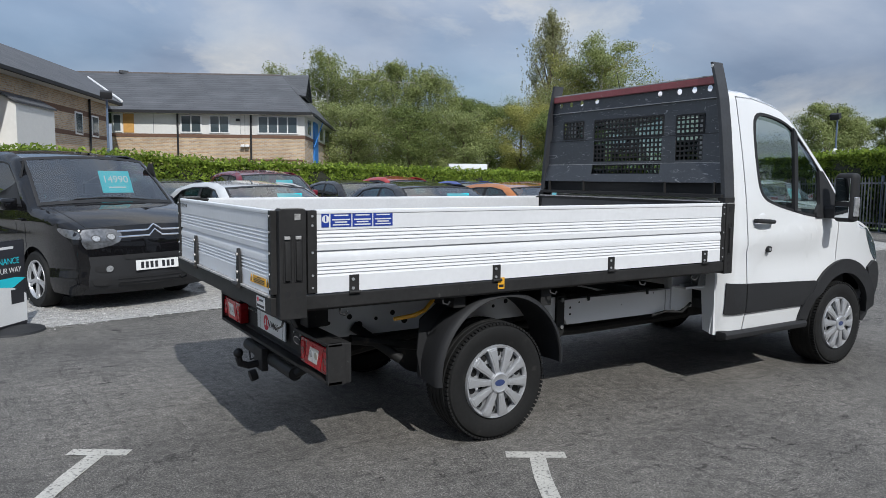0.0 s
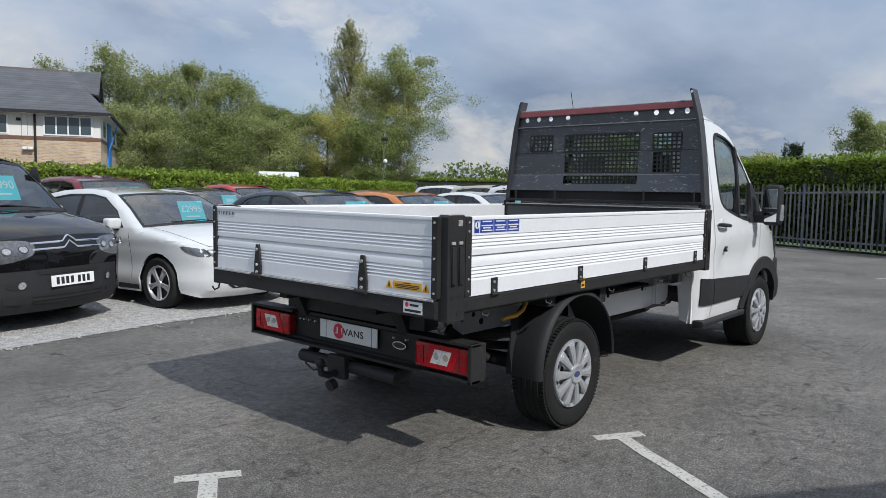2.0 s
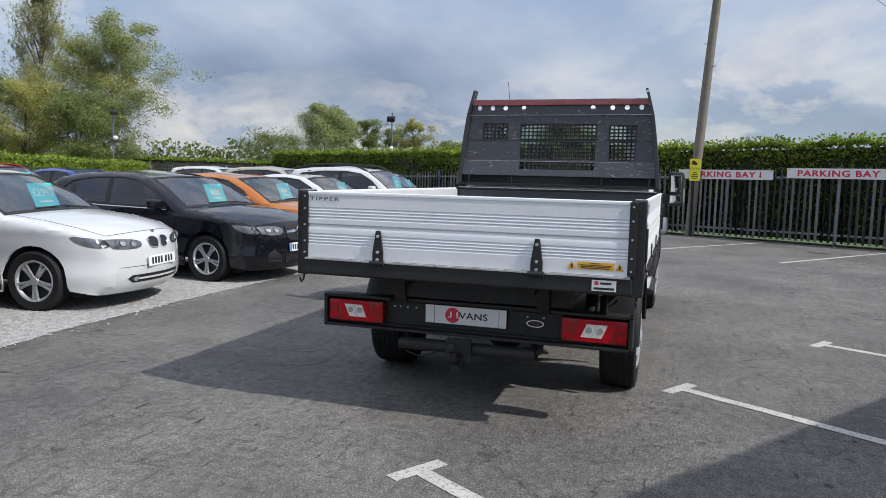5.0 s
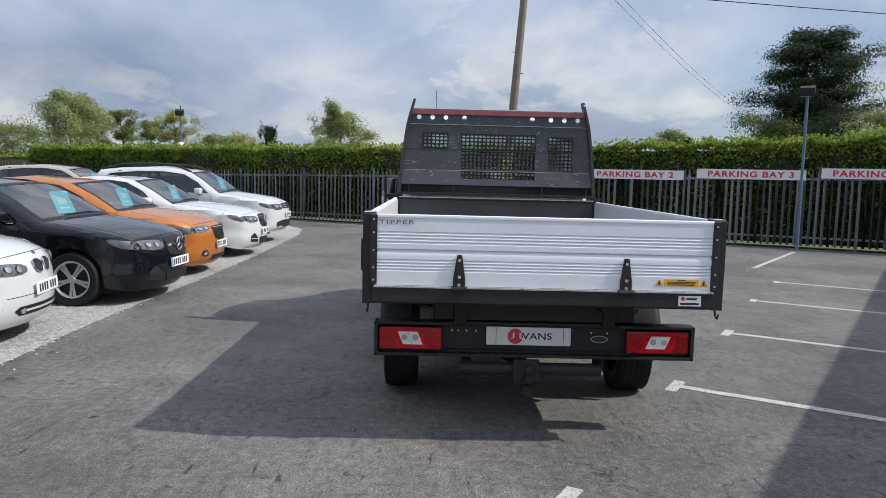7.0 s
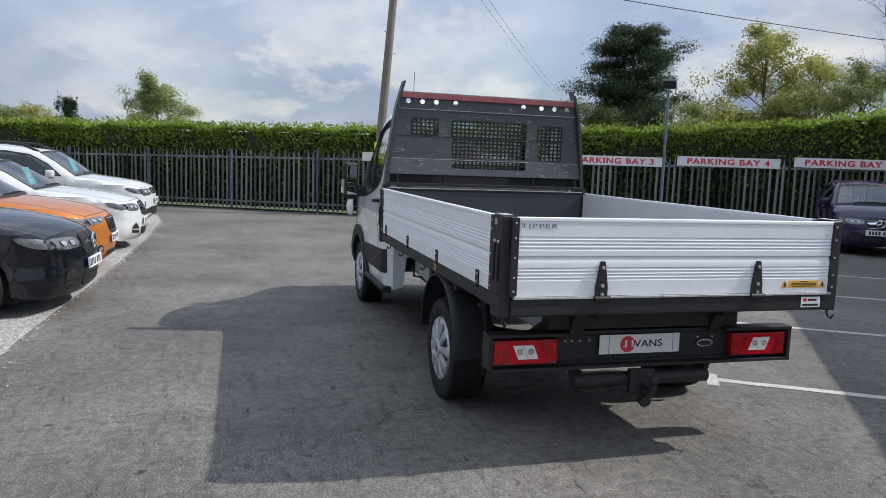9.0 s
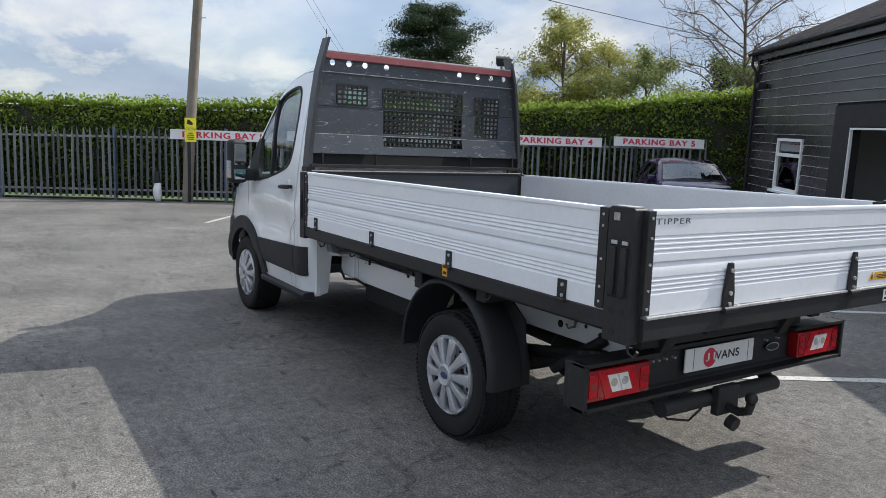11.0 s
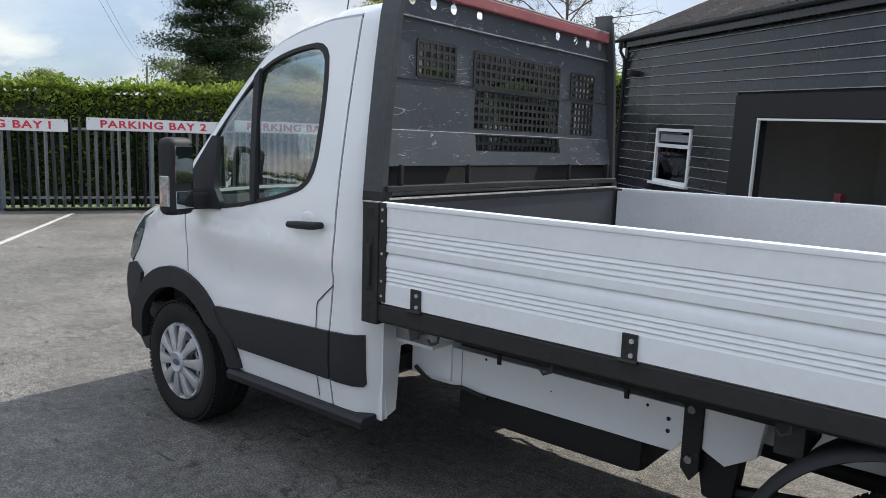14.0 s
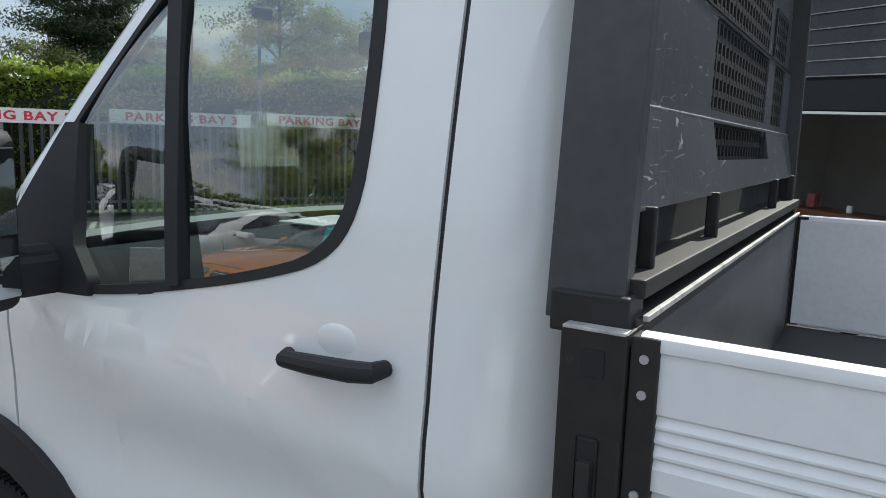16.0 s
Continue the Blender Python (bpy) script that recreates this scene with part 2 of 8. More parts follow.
def leaf_mat(name, dark, light, rough=0.5):
    """Leaves: each clump its own green, some light through."""
    m = bpy.data.materials.new(name)
    m.use_nodes = True
    nt = m.node_tree
    n, l = nt.nodes.new, nt.links.new
    b = nt.nodes["Principled BSDF"]
    geo = n("ShaderNodeNewGeometry")
    r = n("ShaderNodeValToRGB")
    r.color_ramp.elements[0].color, r.color_ramp.elements[1].color = (*dark, 1), (*light, 1)
    l(geo.outputs["Random Per Island"], r.inputs[0])
    tc = n("ShaderNodeTexCoord")
    t = n("ShaderNodeTexNoise"); t.inputs["Scale"].default_value = 0.5
    l(tc.outputs["Object"], t.inputs["Vector"])
    mr = n("ShaderNodeMapRange"); mr.inputs["To Min"].default_value, mr.inputs["To Max"].default_value = 0.65, 1.45
    l(t.outputs["Fac"], mr.inputs["Value"])
    vm = n("ShaderNodeVectorMath"); vm.operation = "SCALE"
    l(r.outputs[0], vm.inputs[0]); l(mr.outputs[0], vm.inputs["Scale"])
    l(vm.outputs[0], b.inputs["Base Color"])
    b.inputs["Roughness"].default_value = rough
    b.inputs["Specular IOR Level"].default_value = 0.12
    tl = n("ShaderNodeBsdfTranslucent")
    l(vm.outputs[0], tl.inputs[0])
    mx = n("ShaderNodeMixShader"); mx.inputs[0].default_value = 0.40
    l(b.outputs[0], mx.inputs[1]); l(tl.outputs[0], mx.inputs[2])
    l(mx.outputs[0], nt.nodes["Material Output"].inputs[0])
    return m


M = dict(
    asphalt=asphalt_mat(),
    grass=mat("grass_ground", (0.07, 0.11, 0.03), 0.9, vary=0.4, scale=0.3, fine=8),
    gravel=mat("pale_gravel", (0.36, 0.35, 0.335), 0.9, vary=0.6, scale=14, fine=60, bump=0.03, bump_scale=42),
    stone=mat("gravel_stone", (0.37, 0.36, 0.34), 0.85, vary=0.7, scale=9, fine=70),
    linepaint=mat("worn_line_paint", (0.47, 0.455, 0.415), 0.85, vary=0.22, fine=120, stain=(0.17, 0.165, 0.155), stain_at=0.53, stain_scale=48),
    white=mat("white_paint", (0.78, 0.79, 0.80), 0.24, vary=0.012, scale=1.2, coat=1.0, rough_vary=0.01),
    board=mat("white_board", (0.76, 0.77, 0.79), 0.38, vary=0.05, scale=3, fine=30, stain=(0.55, 0.54, 0.52), stain_at=0.80, stain_scale=22, rough_vary=0.05),
    inner=mat("board_inside", (0.70, 0.71, 0.73), 0.40, metal=0.1, vary=0.08, scale=4, stain=(0.48, 0.47, 0.46), stain_at=0.70, stain_scale=9),
    steel=mat("black_steel", (0.024, 0.0235, 0.0235), 0.55, spec=0.32, vary=0.25, scale=5, fine=40, stain=(0.10, 0.097, 0.09), stain_at=0.69, stain_scale=24, bump=0.0006, bump_scale=60),
    scratched=mat("scratched_steel", (0.058, 0.063, 0.073), 0.36, spec=0.65, scratch=(0.30, 0.30, 0.31), vary=0.25, scale=3, stain=(0.20, 0.20, 0.20), stain_at=0.70, stain_scale=34, bump=0.0006),
    plate=mat("plain_black_plate", (0.045, 0.047, 0.052), 0.42, spec=0.5, vary=0.25, scale=3, fine=40, stain=(0.16, 0.16, 0.155), stain_at=0.735, stain_scale=22, bump=0.0005),
    edge=mat("worn_bright_edge", (0.46, 0.45, 0.44), 0.45, metal=0.3, vary=0.4, scale=12, stain=(0.07, 0.07, 0.07), stain_at=0.60, stain_scale=11),
    redbar=mat("faded_red_bar", (0.30, 0.085, 0.09), 0.5, vary=0.2, scale=8, stain=(0.35, 0.2, 0.19), stain_at=0.62, stain_scale=14),
    plastic=mat("grey_black_plastic", (0.025, 0.0255, 0.0275), 0.62, spec=0.28, vary=0.12, bump=0.0004, bump_scale=400),
    under=mat("underbody_black", (0.009, 0.009, 0.009), 0.7, vary=0.4, scale=8, stain=(0.07, 0.055, 0.045), stain_at=0.64, stain_scale=11),
    rubber=mat("tyre_rubber", (0.012, 0.012, 0.012), 0.75, spec=0.3, vary=0.25, scale=14, stain=(0.03, 0.029, 0.027), stain_at=0.62, stain_scale=12),
    silver=mat("silver_wheel", (0.52, 0.53, 0.55), 0.34, metal=0.55, vary=0.08, scale=10),
    rimdark=mat("dark_wheel_gap", (0.02, 0.02, 0.022), 0.6),
    chrome=mat("chrome", (0.72, 0.72, 0.74), 0.10, metal=1.0, vary=0.03, rough_vary=0.03),
    mirror=mat("mirror_glass", (0.62, 0.65, 0.67), 0.03, metal=1.0, vary=0.01, rough_vary=0.01),
    glass=glass_mat("clear_glass", (0.74, 0.82, 0.79), 0.12),
    screenglass=glass_mat("windscreen_glass", (0.70, 0.77, 0.75), 0.17),
    doorglass=glass_mat("side_window_glass", (0.70, 0.78, 0.75), 0.24),
    tint=glass_mat("tinted_glass", (0.22, 0.26, 0.26), 0.10),
    lens_red=mat("red_lens", (0.52, 0.003, 0.012), 0.3, vary=0.3, scale=40, coat=0.25, spec=0.2),
    lens_deep=mat("deep_red_lens", (0.30, 0.004, 0.007), 0.2, vary=0.35, scale=45, coat=0.35),
    lens_white=mat("white_lens", (0.80, 0.78, 0.74), 0.2, vary=0.2, scale=50, fine=160, coat=0.8),
    greyink=mat("grey_lettering", (0.10, 0.105, 0.115), 0.5),
    headlamp=mat("headlamp_lens", (0.17, 0.175, 0.185), 0.15, metal=0.55, vary=0.55, scale=16, fine=40, coat=1.0),
    lens_clear=mat("clear_lens", (0.42, 0.43, 0.44), 0.12, metal=0.4, vary=0.5, scale=28, coat=0.8),
    trim_dark=mat("cabin_trim", (0.045, 0.047, 0.05), 0.85, spec=0.2, vary=0.15),
    seat=mat("seat_cloth", (0.06, 0.065, 0.072), 0.9, vary=0.25, fine=150),
    navy=mat("badge_navy", (0.035, 0.055, 0.15), 0.3, coat=0.6),
    blue=mat("sticker_blue", (0.02, 0.05, 0.30), 0.4),
    yellow=mat("sticker_yellow", (0.78, 0.40, 0.03), 0.45, vary=0.08),
    signyellow=mat("sign_yellow", (0.85, 0.76, 0.03), 0.45, vary=0.06),
    paper=mat("white_sign", (0.74, 0.74, 0.73), 0.5, vary=0.06, stain=(0.45, 0.47, 0.40), stain_at=0.68, stain_scale=6),
    platewhite=mat("plate_white", (0.78, 0.78, 0.77), 0.35, vary=0.03),
    ink=mat("dark_ink", (0.02, 0.02, 0.025), 0.5),
    redink=mat("red_ink", (0.62, 0.03, 0.06), 0.5, vary=0.1),
    cyan=mat("price_card_cyan", (0.02, 0.58, 0.68), 0.5, vary=0.05),
    galv=mat("galvanised_steel", (0.25, 0.26, 0.262), 0.55, metal=0.35, vary=0.25, scale=5, rand=0.25, stain=(0.14, 0.16, 0.11), stain_at=0.64, stain_scale=5),
    postblue=mat("blue_grey_post", (0.11, 0.15, 0.22), 0.55, vary=0.2, stain=(0.2, 0.2, 0.2), stain_at=0.62),
    wood_pole=mat("weathered_pole", (0.20, 0.175, 0.14), 0.85, vary=0.3, scale=3, fine=40, bump=0.004),
    cladding=mat("black_cladding", (0.022, 0.0225, 0.0245), 0.26, vary=0.35, scale=1.5, fine=24, rand=0.2, stain=(0.045, 0.046, 0.05), stain_at=0.60, stain_scale=1.2, bump=0.0015, bump_scale=16),
    roofsheet=mat("old_roof_sheet", (0.062, 0.052, 0.048), 0.9, vary=0.5, scale=3, fine=18, stain=(0.13, 0.11, 0.095), stain_at=0.6, stain_scale=3),
    upvc=mat("white_frame", (0.78, 0.78, 0.77), 0.35, vary=0.04),
    inside=mat("shed_lining", (0.55, 0.54, 0.52), 0.8, vary=0.15, scale=2),
    boardedge=mat("pale_board_edge", (0.30, 0.295, 0.29), 0.5, vary=0.6, scale=1.2, fine=9, stain=(0.03, 0.03, 0.032), stain_at=0.62, stain_scale=1.4),
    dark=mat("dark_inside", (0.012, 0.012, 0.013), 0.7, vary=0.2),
    counter=mat("brown_counter", (0.14, 0.06, 0.03), 0.5, vary=0.25, fine=30),
    brick=course_mat("buff_brick", ((0.62, 0.46, 0.29), (0.42, 0.27, 0.16), (0.52, 0.48, 0.42)), 0.225, 0.075, 0.012),
    brickband=mat("brown_brick_band", (0.16, 0.09, 0.06), 0.85, vary=0.25, fine=14),
    render=mat("white_panel", (0.72, 0.71, 0.68), 0.6, vary=0.06),
    slate=course_mat("grey_slate", ((0.075, 0.08, 0.088), (0.098, 0.10, 0.11), (0.060, 0.063, 0.07)), 0.6, 0.14, 0.012, 0.75),
    ridge=mat("ridge_tile", (0.10, 0.085, 0.08), 0.8, vary=0.4, fine=12),
    pane=mat("building_glass", (0.06, 0.08, 0.09), 0.06, vary=0.1, spec=0.8),
    bluedoor=mat("blue_paint", (0.04, 0.22, 0.62), 0.5),
    orangepanel=mat("orange_panel", (0.62, 0.34, 0.10), 0.6),
    bark=mat("bark", (0.13, 0.10, 0.075), 0.9, vary=0.4, scale=4, fine=30, bump=0.01),
    birch=mat("pale_bark", (0.38, 0.35, 0.30), 0.85, vary=0.4, scale=6, fine=20),
    twigshade=mat("hedge_twig_shade", (0.020, 0.022, 0.012), 0.95, vary=0.4),
    hedge=leaf_mat("hedge_leaves", (0.085, 0.14, 0.022), (0.31, 0.40, 0.065), 0.45),
    # the same hedge leaf, darkened to stand for leaves in shade
    hedgeshade=leaf_mat("hedge_shade_leaves", (0.025, 0.048, 0.013), (0.085, 0.14, 0.03), 0.5),
    leafmid=leaf_mat("spring_leaves", (0.17, 0.205, 0.075), (0.35, 0.385, 0.16)),
    leafyellow=leaf_mat("yellow_green_leaves", (0.22, 0.22, 0.065), (0.44, 0.43, 0.14)),
    leafdark=leaf_mat("dark_leaves", (0.095, 0.13, 0.038), (0.235, 0.275, 0.095)),
    poplar=leaf_mat("poplar_leaves", (0.22, 0.225, 0.11), (0.44, 0.43, 0.24)),
    needles=leaf_mat("pine_needles", (0.016, 0.030, 0.014), (0.055, 0.080, 0.038), 0.6),
)


def car_paint(name, color, metal=0.0):
    M[name] = mat(name, color, 0.5, metal=metal, vary=0.04, scale=2, coat=1.0, rough_vary=0.05, spec=0.02)


for cp in (("black_paint", (0.006, 0.006, 0.007)), ("white_car", (0.58, 0.59, 0.59)), ("navy_paint", (0.007, 0.008, 0.012), 0.2),
           ("orange_paint", (0.50, 0.17, 0.035), 0.35), ("maroon_paint", (0.16, 0.014, 0.025), 0.2), ("red_paint", (0.36, 0.03, 0.03)),
           ("blue_paint_car", (0.03, 0.06, 0.26), 0.3), ("brown_paint", (0.17, 0.075, 0.045), 0.4), ("grey_paint", (0.06, 0.065, 0.07), 0.4),
           ("cream_paint", (0.42, 0.39, 0.32), 0.3), ("purple_paint", (0.028, 0.016, 0.06), 0.3)):
    car_paint(*cp)


# ---- mesh helpers ----
def link(name, bm, material, smooth=False, angle=35):
    me = bpy.data.meshes.new(name)
    if smooth:
        for f in bm.faces:
            f.smooth = True
    bm.to_mesh(me)
    bm.free()
    me.materials.append(material)
    if smooth:
        me.set_sharp_from_angle(angle=radians(angle))
    return new(name, me)


def part(name, bm, material, parent, label="", smooth=False, angle=35):
    ob = link(name, bm, material, smooth, angle)
    ob.parent = parent
    if label:
        ob["label"] = label
    return ob


def thing(name, m, label, category, group="", kind=""):
    ob = new(name)
    ob.empty_display_size = 0.2
    ob.matrix_basis = m
    return tagged(ob, label, category, group, kind)


def bev(bm, w, seg=2, geom=None):
    if w > 0:
        edges = geom or [e for e in bm.edges if len(e.link_faces) == 2 and e.calc_face_angle(0) > 0.5]
        bmesh.ops.bevel(bm, geom=edges, offset=w, segments=seg, affect="EDGES", profile=0.6)
    return bm


def box(x0, x1, y0, y1, z0, z1, b=0.0, bm=None, seg=2):
    own = bm if bm is not None and not b else bmesh.new()
    m = Matrix.LocRotScale(((x0 + x1) / 2, (y0 + y1) / 2, (z0 + z1) / 2), None, (abs(x1 - x0), abs(y1 - y0), abs(z1 - z0)))
    bmesh.ops.create_cube(own, size=1, matrix=m)
    if own is bm:
        return bm
    bev(own, b, seg)
    return join(bm, own)


def join(bm, own):
    if bm is None:
        return own
    me = bpy.data.meshes.new("tmp")
    own.to_mesh(me)
    own.free()
    bm.from_mesh(me)
    bpy.data.meshes.remove(me)
    return bm


def prism(pts, axis, a, c, b=0.0, bm=None, seg=2):
    """A polygon (two coordinates in order, without the axis) drawn out from a to c along the axis."""
    own = bmesh.new()
    put = {"x": lambda u, v, w: (w, u, v), "y": lambda u, v, w: (u, w, v), "z": lambda u, v, w: (u, v, w)}[axis]
    lo = [own.verts.new(put(u, v, a)) for u, v in pts]
    hi = [own.verts.new(put(u, v, c)) for u, v in pts]
    own.faces.new(lo)
    own.faces.new(hi)
    for i in range(len(pts)):
        j = (i + 1) % len(pts)
        own.faces.new((lo[i], lo[j], hi[j], hi[i]))
    bmesh.ops.recalc_face_normals(own, faces=own.faces)
    bev(own, b, seg)
    return join(bm, own)


def cyl(p, q, r, r2=None, seg=16, bm=None):
    own = bmesh.new()
    p, q = Vector(p), Vector(q)
    m = Matrix.Translation((p + q) / 2) @ (q - p).to_track_quat("Z", "Y").to_matrix().to_4x4()
    bmesh.ops.create_cone(own, cap_ends=True, segments=seg, radius1=r, radius2=r if r2 is None else r2, depth=(q - p).length, matrix=m)
    return join(bm, own)


def tube(pts, r, seg=8, bm=None):
    own = bmesh.new() if bm is None else bm
    pts = [Vector(p) for p in pts]
    rings = []
    for i, p in enumerate(pts):
        d = (pts[min(i + 1, len(pts) - 1)] - pts[max(i - 1, 0)]).normalized()
        q = d.to_track_quat("Z", "Y")
        rr = r[i] if isinstance(r, (list, tuple)) else r
        rings.append([own.verts.new(p + q @ Vector((rr * math.cos(2 * math.pi * k / seg), rr * math.sin(2 * math.pi * k / seg), 0))) for k in range(seg)])
    for a, c in zip(rings, rings[1:]):
        for k in range(seg):
            own.faces.new((a[k], a[(k + 1) % seg], c[(k + 1) % seg], c[k]))
    own.faces.new(rings[0][::-1])
    own.faces.new(rings[-1])
    return own


def lathe(profile, y=0.0, seg=36, bm=None, arc=(0, 2 * math.pi)):
    """Turn (radius, offset along y) pairs about the y axis."""
    own = bmesh.new()
    full = abs(arc[1] - arc[0] - 2 * math.pi) < 1e-6
    n = seg if full else seg + 1
    rings = [[own.verts.new((r * math.cos(arc[0] + (arc[1] - arc[0]) * k / seg), y + o, r * math.sin(arc[0] + (arc[1] - arc[0]) * k / seg))) for k in range(n)] for r, o in profile]
    for a, c in zip(rings, rings[1:]):
        for k in range(seg):
            j = (k + 1) % n
            own.faces.new((a[k], a[j], c[j], c[k]))
    bmesh.ops.recalc_face_normals(own, faces=own.faces)
    return join(bm, own)


def filled(outline, holes=()):
    """Flat sheet in x and z with holes through it."""
    bm = bmesh.new()
    edges = []
    for loop in (outline, *holes):
        vs = [bm.verts.new((x, 0, z)) for x, z in loop]
        edges += [bm.edges.new((vs[i], vs[(i + 1) % len(vs)])) for i in range(len(vs))]
    bmesh.ops.triangle_fill(bm, use_beauty=True, use_dissolve=False, edges=edges, normal=(0, -1, 0))
    return bm


def cut_grid(bm, step):
    for ax in (0, 2):
        vals = [v.co[ax] for v in bm.verts]
        k = math.ceil(min(vals) / step)
        while k * step < max(vals) - 1e-4:
            co, no = [0, 0, 0], [0, 0, 0]
            co[ax], no[ax] = k * step, 1
            bmesh.ops.bisect_plane(bm, geom=bm.verts[:] + bm.edges[:] + bm.faces[:], plane_co=co, plane_no=no)
            k += 1
    return bm


def thick(ob, t, offset=-1):
    s = ob.modifiers.new("solid", "SOLIDIFY")
    s.thickness, s.offset = t, offset
    e = ob.modifiers.new("split", "EDGE_SPLIT")
    e.split_angle = radians(48)
    return ob


def words(name, text, size, m, material, parent, depth=0.0015, spread=1.0, bold=0.0):
    cu = bpy.data.curves.new(name, "FONT")
    cu.body, cu.size, cu.extrude, cu.align_x, cu.align_y = text, size, depth, "CENTER", "CENTER"
    cu.space_character, cu.offset = spread, bold
    tmp = bpy.data.objects.new(name, cu)
    me = bpy.data.meshes.new_from_object(tmp)
    bpy.data.objects.remove(tmp)
    me.materials.clear()
    me.materials.append(material)
    ob = new(name, me)
    ob.parent, ob.matrix_basis = parent, m
    return ob


def smooth(a, b, x):
    t = min(max((x - a) / (b - a), 0), 1)
    return t * t * (3 - 2 * t)


# ---- ground ----
def sheet(name, pts, z, material, label, category, cell=0.0):
    bm = bmesh.new()
    bm.faces.new([bm.verts.new((x, y, z)) for x, y in pts])
    bmesh.ops.recalc_face_normals(bm, faces=bm.faces)
    if bm.faces[:][0].normal.z < 0:
        bmesh.ops.reverse_faces(bm, faces=bm.faces)
    return tagged(link(name, bm, material), label, category, kind="structure")


FX, FY, FDX, FDY = 19.4, 5.2, 0.443, 0.8965          # the far fence: a point on it and its run


def on_fence(s, off=0.0, z=0.0):
    """A place s metres along the fence, off metres behind it."""
    return Vector((FX + FDX * s + FDY * off, FY + FDY * s - FDX * off, z))


sheet("ground", [(-700, -700), (700, -700), (700, 700), (-700, 700)], -0.03, M["grass"], "rough green ground out to the horizon", "ground")
sheet("asphalt", [(-40, -40), tuple(on_fence(-50)[:2]), tuple(on_fence(14.2)[:2]), (27, 40), (-40, 26)], 0.0, M["asphalt"], "worn grey tarmac yard with scuffs and patches", "tarmac")
EDGE = [(-14, 3.2), (-6, 3.45), (-2.4, 3.75), (-0.2, 4.05), (2.0, 4.1), (6.0, 4.0), (10.0, 4.0), (13.4, 4.1), (15.2, 4.35), (16.3, 4.9), (16.9, 5.9), (17.2, 8.0), (17.6, 15.0), (22, 26.0), (-14, 14.6)]
sheet("gravel", EDGE, 0.006, M["gravel"], "pale limestone gravel under the parked cars", "gravel")


def stone_scatter():
    rng = random.Random(5)
    verts, faces = [], []
    edge_y = lambda x: np.interp(x, [p[0] for p in EDGE[:9]], [p[1] for p in EDGE[:9]])
    for i in range(24000):
        x = rng.uniform(-6, 15.0)
        y = edge_y(x) + abs(rng.gauss(0, 1.5)) - 0.05 + (0.0 if rng.random() < 0.93 else -rng.random() * 0.25)
        r = rng.uniform(0.006, 0.016) * (1.1 if x > 5 else 1)
        a, k = rng.uniform(0, 6.28), len(verts)
        for dx, dy, dz in ((1, 0, 0.2), (0, 1, 0.3), (-1, 0, 0.2), (0, -1, 0.25), (0.1, 0.1, 0.9)):
            sx, sy = dx * rng.uniform(0.7, 1.3), dy * rng.uniform(0.7, 1.2)
            verts.append((x + r * (sx * math.cos(a) - sy * math.sin(a)), y + r * (sx * math.sin(a) + sy * math.cos(a)), 0.005 + r * dz * rng.uniform(0.7, 1.2)))
        faces += [(k, k + 1, k + 4), (k + 1, k + 2, k + 4), (k + 2, k + 3, k + 4), (k + 3, k, k + 4)]
    me = bpy.data.meshes.new("gravel_stones")
    me.from_pydata(verts, [], faces)
    me.materials.append(M["stone"])
    tagged(new("gravel_stones", me), "loose pale gravel stones along the tarmac edge", "gravel", kind="stuff")


stone_scatter()


def bay_line(x, y, ang, length, tee=0.0, w=0.09, tail=False):
    """A painted bay line, with a short bar across its end."""
    bm = bmesh.new()
    rng = random.Random(int(x * 100))
    n = max(int(length / 0.25), 2)
    left, right = [], []
    for i in range(n + 1):
        d = length * i / n
        left.append(bm.verts.new((d, w / 2 + rng.uniform(-0.006, 0.006), 0)))
        right.append(bm.verts.new((d, -w / 2 + rng.uniform(-0.006, 0.006), 0)))
    for i in range(n):
        bm.faces.new((left[i], right[i], right[i + 1], left[i + 1]))
    if tee:
        bm.faces.new([bm.verts.new(p) for p in ((-0.09, tee / 2, 0.0), (-0.09, -tee / 2, 0.0), (-0.001, -tee / 2, 0.0), (-0.001, tee / 2, 0.0))])
    for f in bm.faces:
        if f.normal.z < 0:
            f.normal_flip()
    bm.normal_update()
    for f in bm.faces[:]:
        if f.calc_center_median().z == 0 and f.normal.z < 0:
            f.normal_flip()
    ob = link("bay_line", bm, M["linepaint"])
    ob.matrix_basis = pose(x, y, 0.004, 0, 0, ang)
    tagged(ob, "worn white painted parking bay line", "road marking", "bay lines", "structure")


for k in range(5):
    bay_line(-2.03 + 2.05 * k + (0.12 if k == 3 else 0), -0.07 - 1.245 * k, 238.7, 4.3, tee=0.33 if k < 3 else 0.24)
for bx, by, ln in ((11.0, -0.62, 4.5), (8.15, -5.52, 4.2), (9.6, -3.05, 4.4), (6.1, -7.72, 5.7)):
    bay_line(bx, by, -35.9, ln)


# ---- fence, hedges, poles ----
def pale_mesh(h):
    """One pressed palisade pale with a pointed top."""
    bm = bmesh.new()
    prof = [(-0.034, 0.0), (-0.014, 0.010), (0.0, 0.022), (0.014, 0.010), (0.034, 0.0)]
    rows = []
    for z, k in ((0.04, 1.0), (h - 0.11, 1.0), (h, 0.12)):
        rows.append([bm.verts.new((u * k, -v, z)) for u, v in prof])
    for a, c in zip(rows, rows[1:]):
        for i in range(len(prof) - 1):
            bm.faces.new((a[i], a[i + 1], c[i + 1], c[i]))
    geo = bmesh.ops.solidify(bm, geom=bm.faces[:], thickness=0.004)
    me = bpy.data.meshes.new("pale")
    bm.to_mesh(me)
    bm.free()
    me.materials.append(M["galv"])
    return me


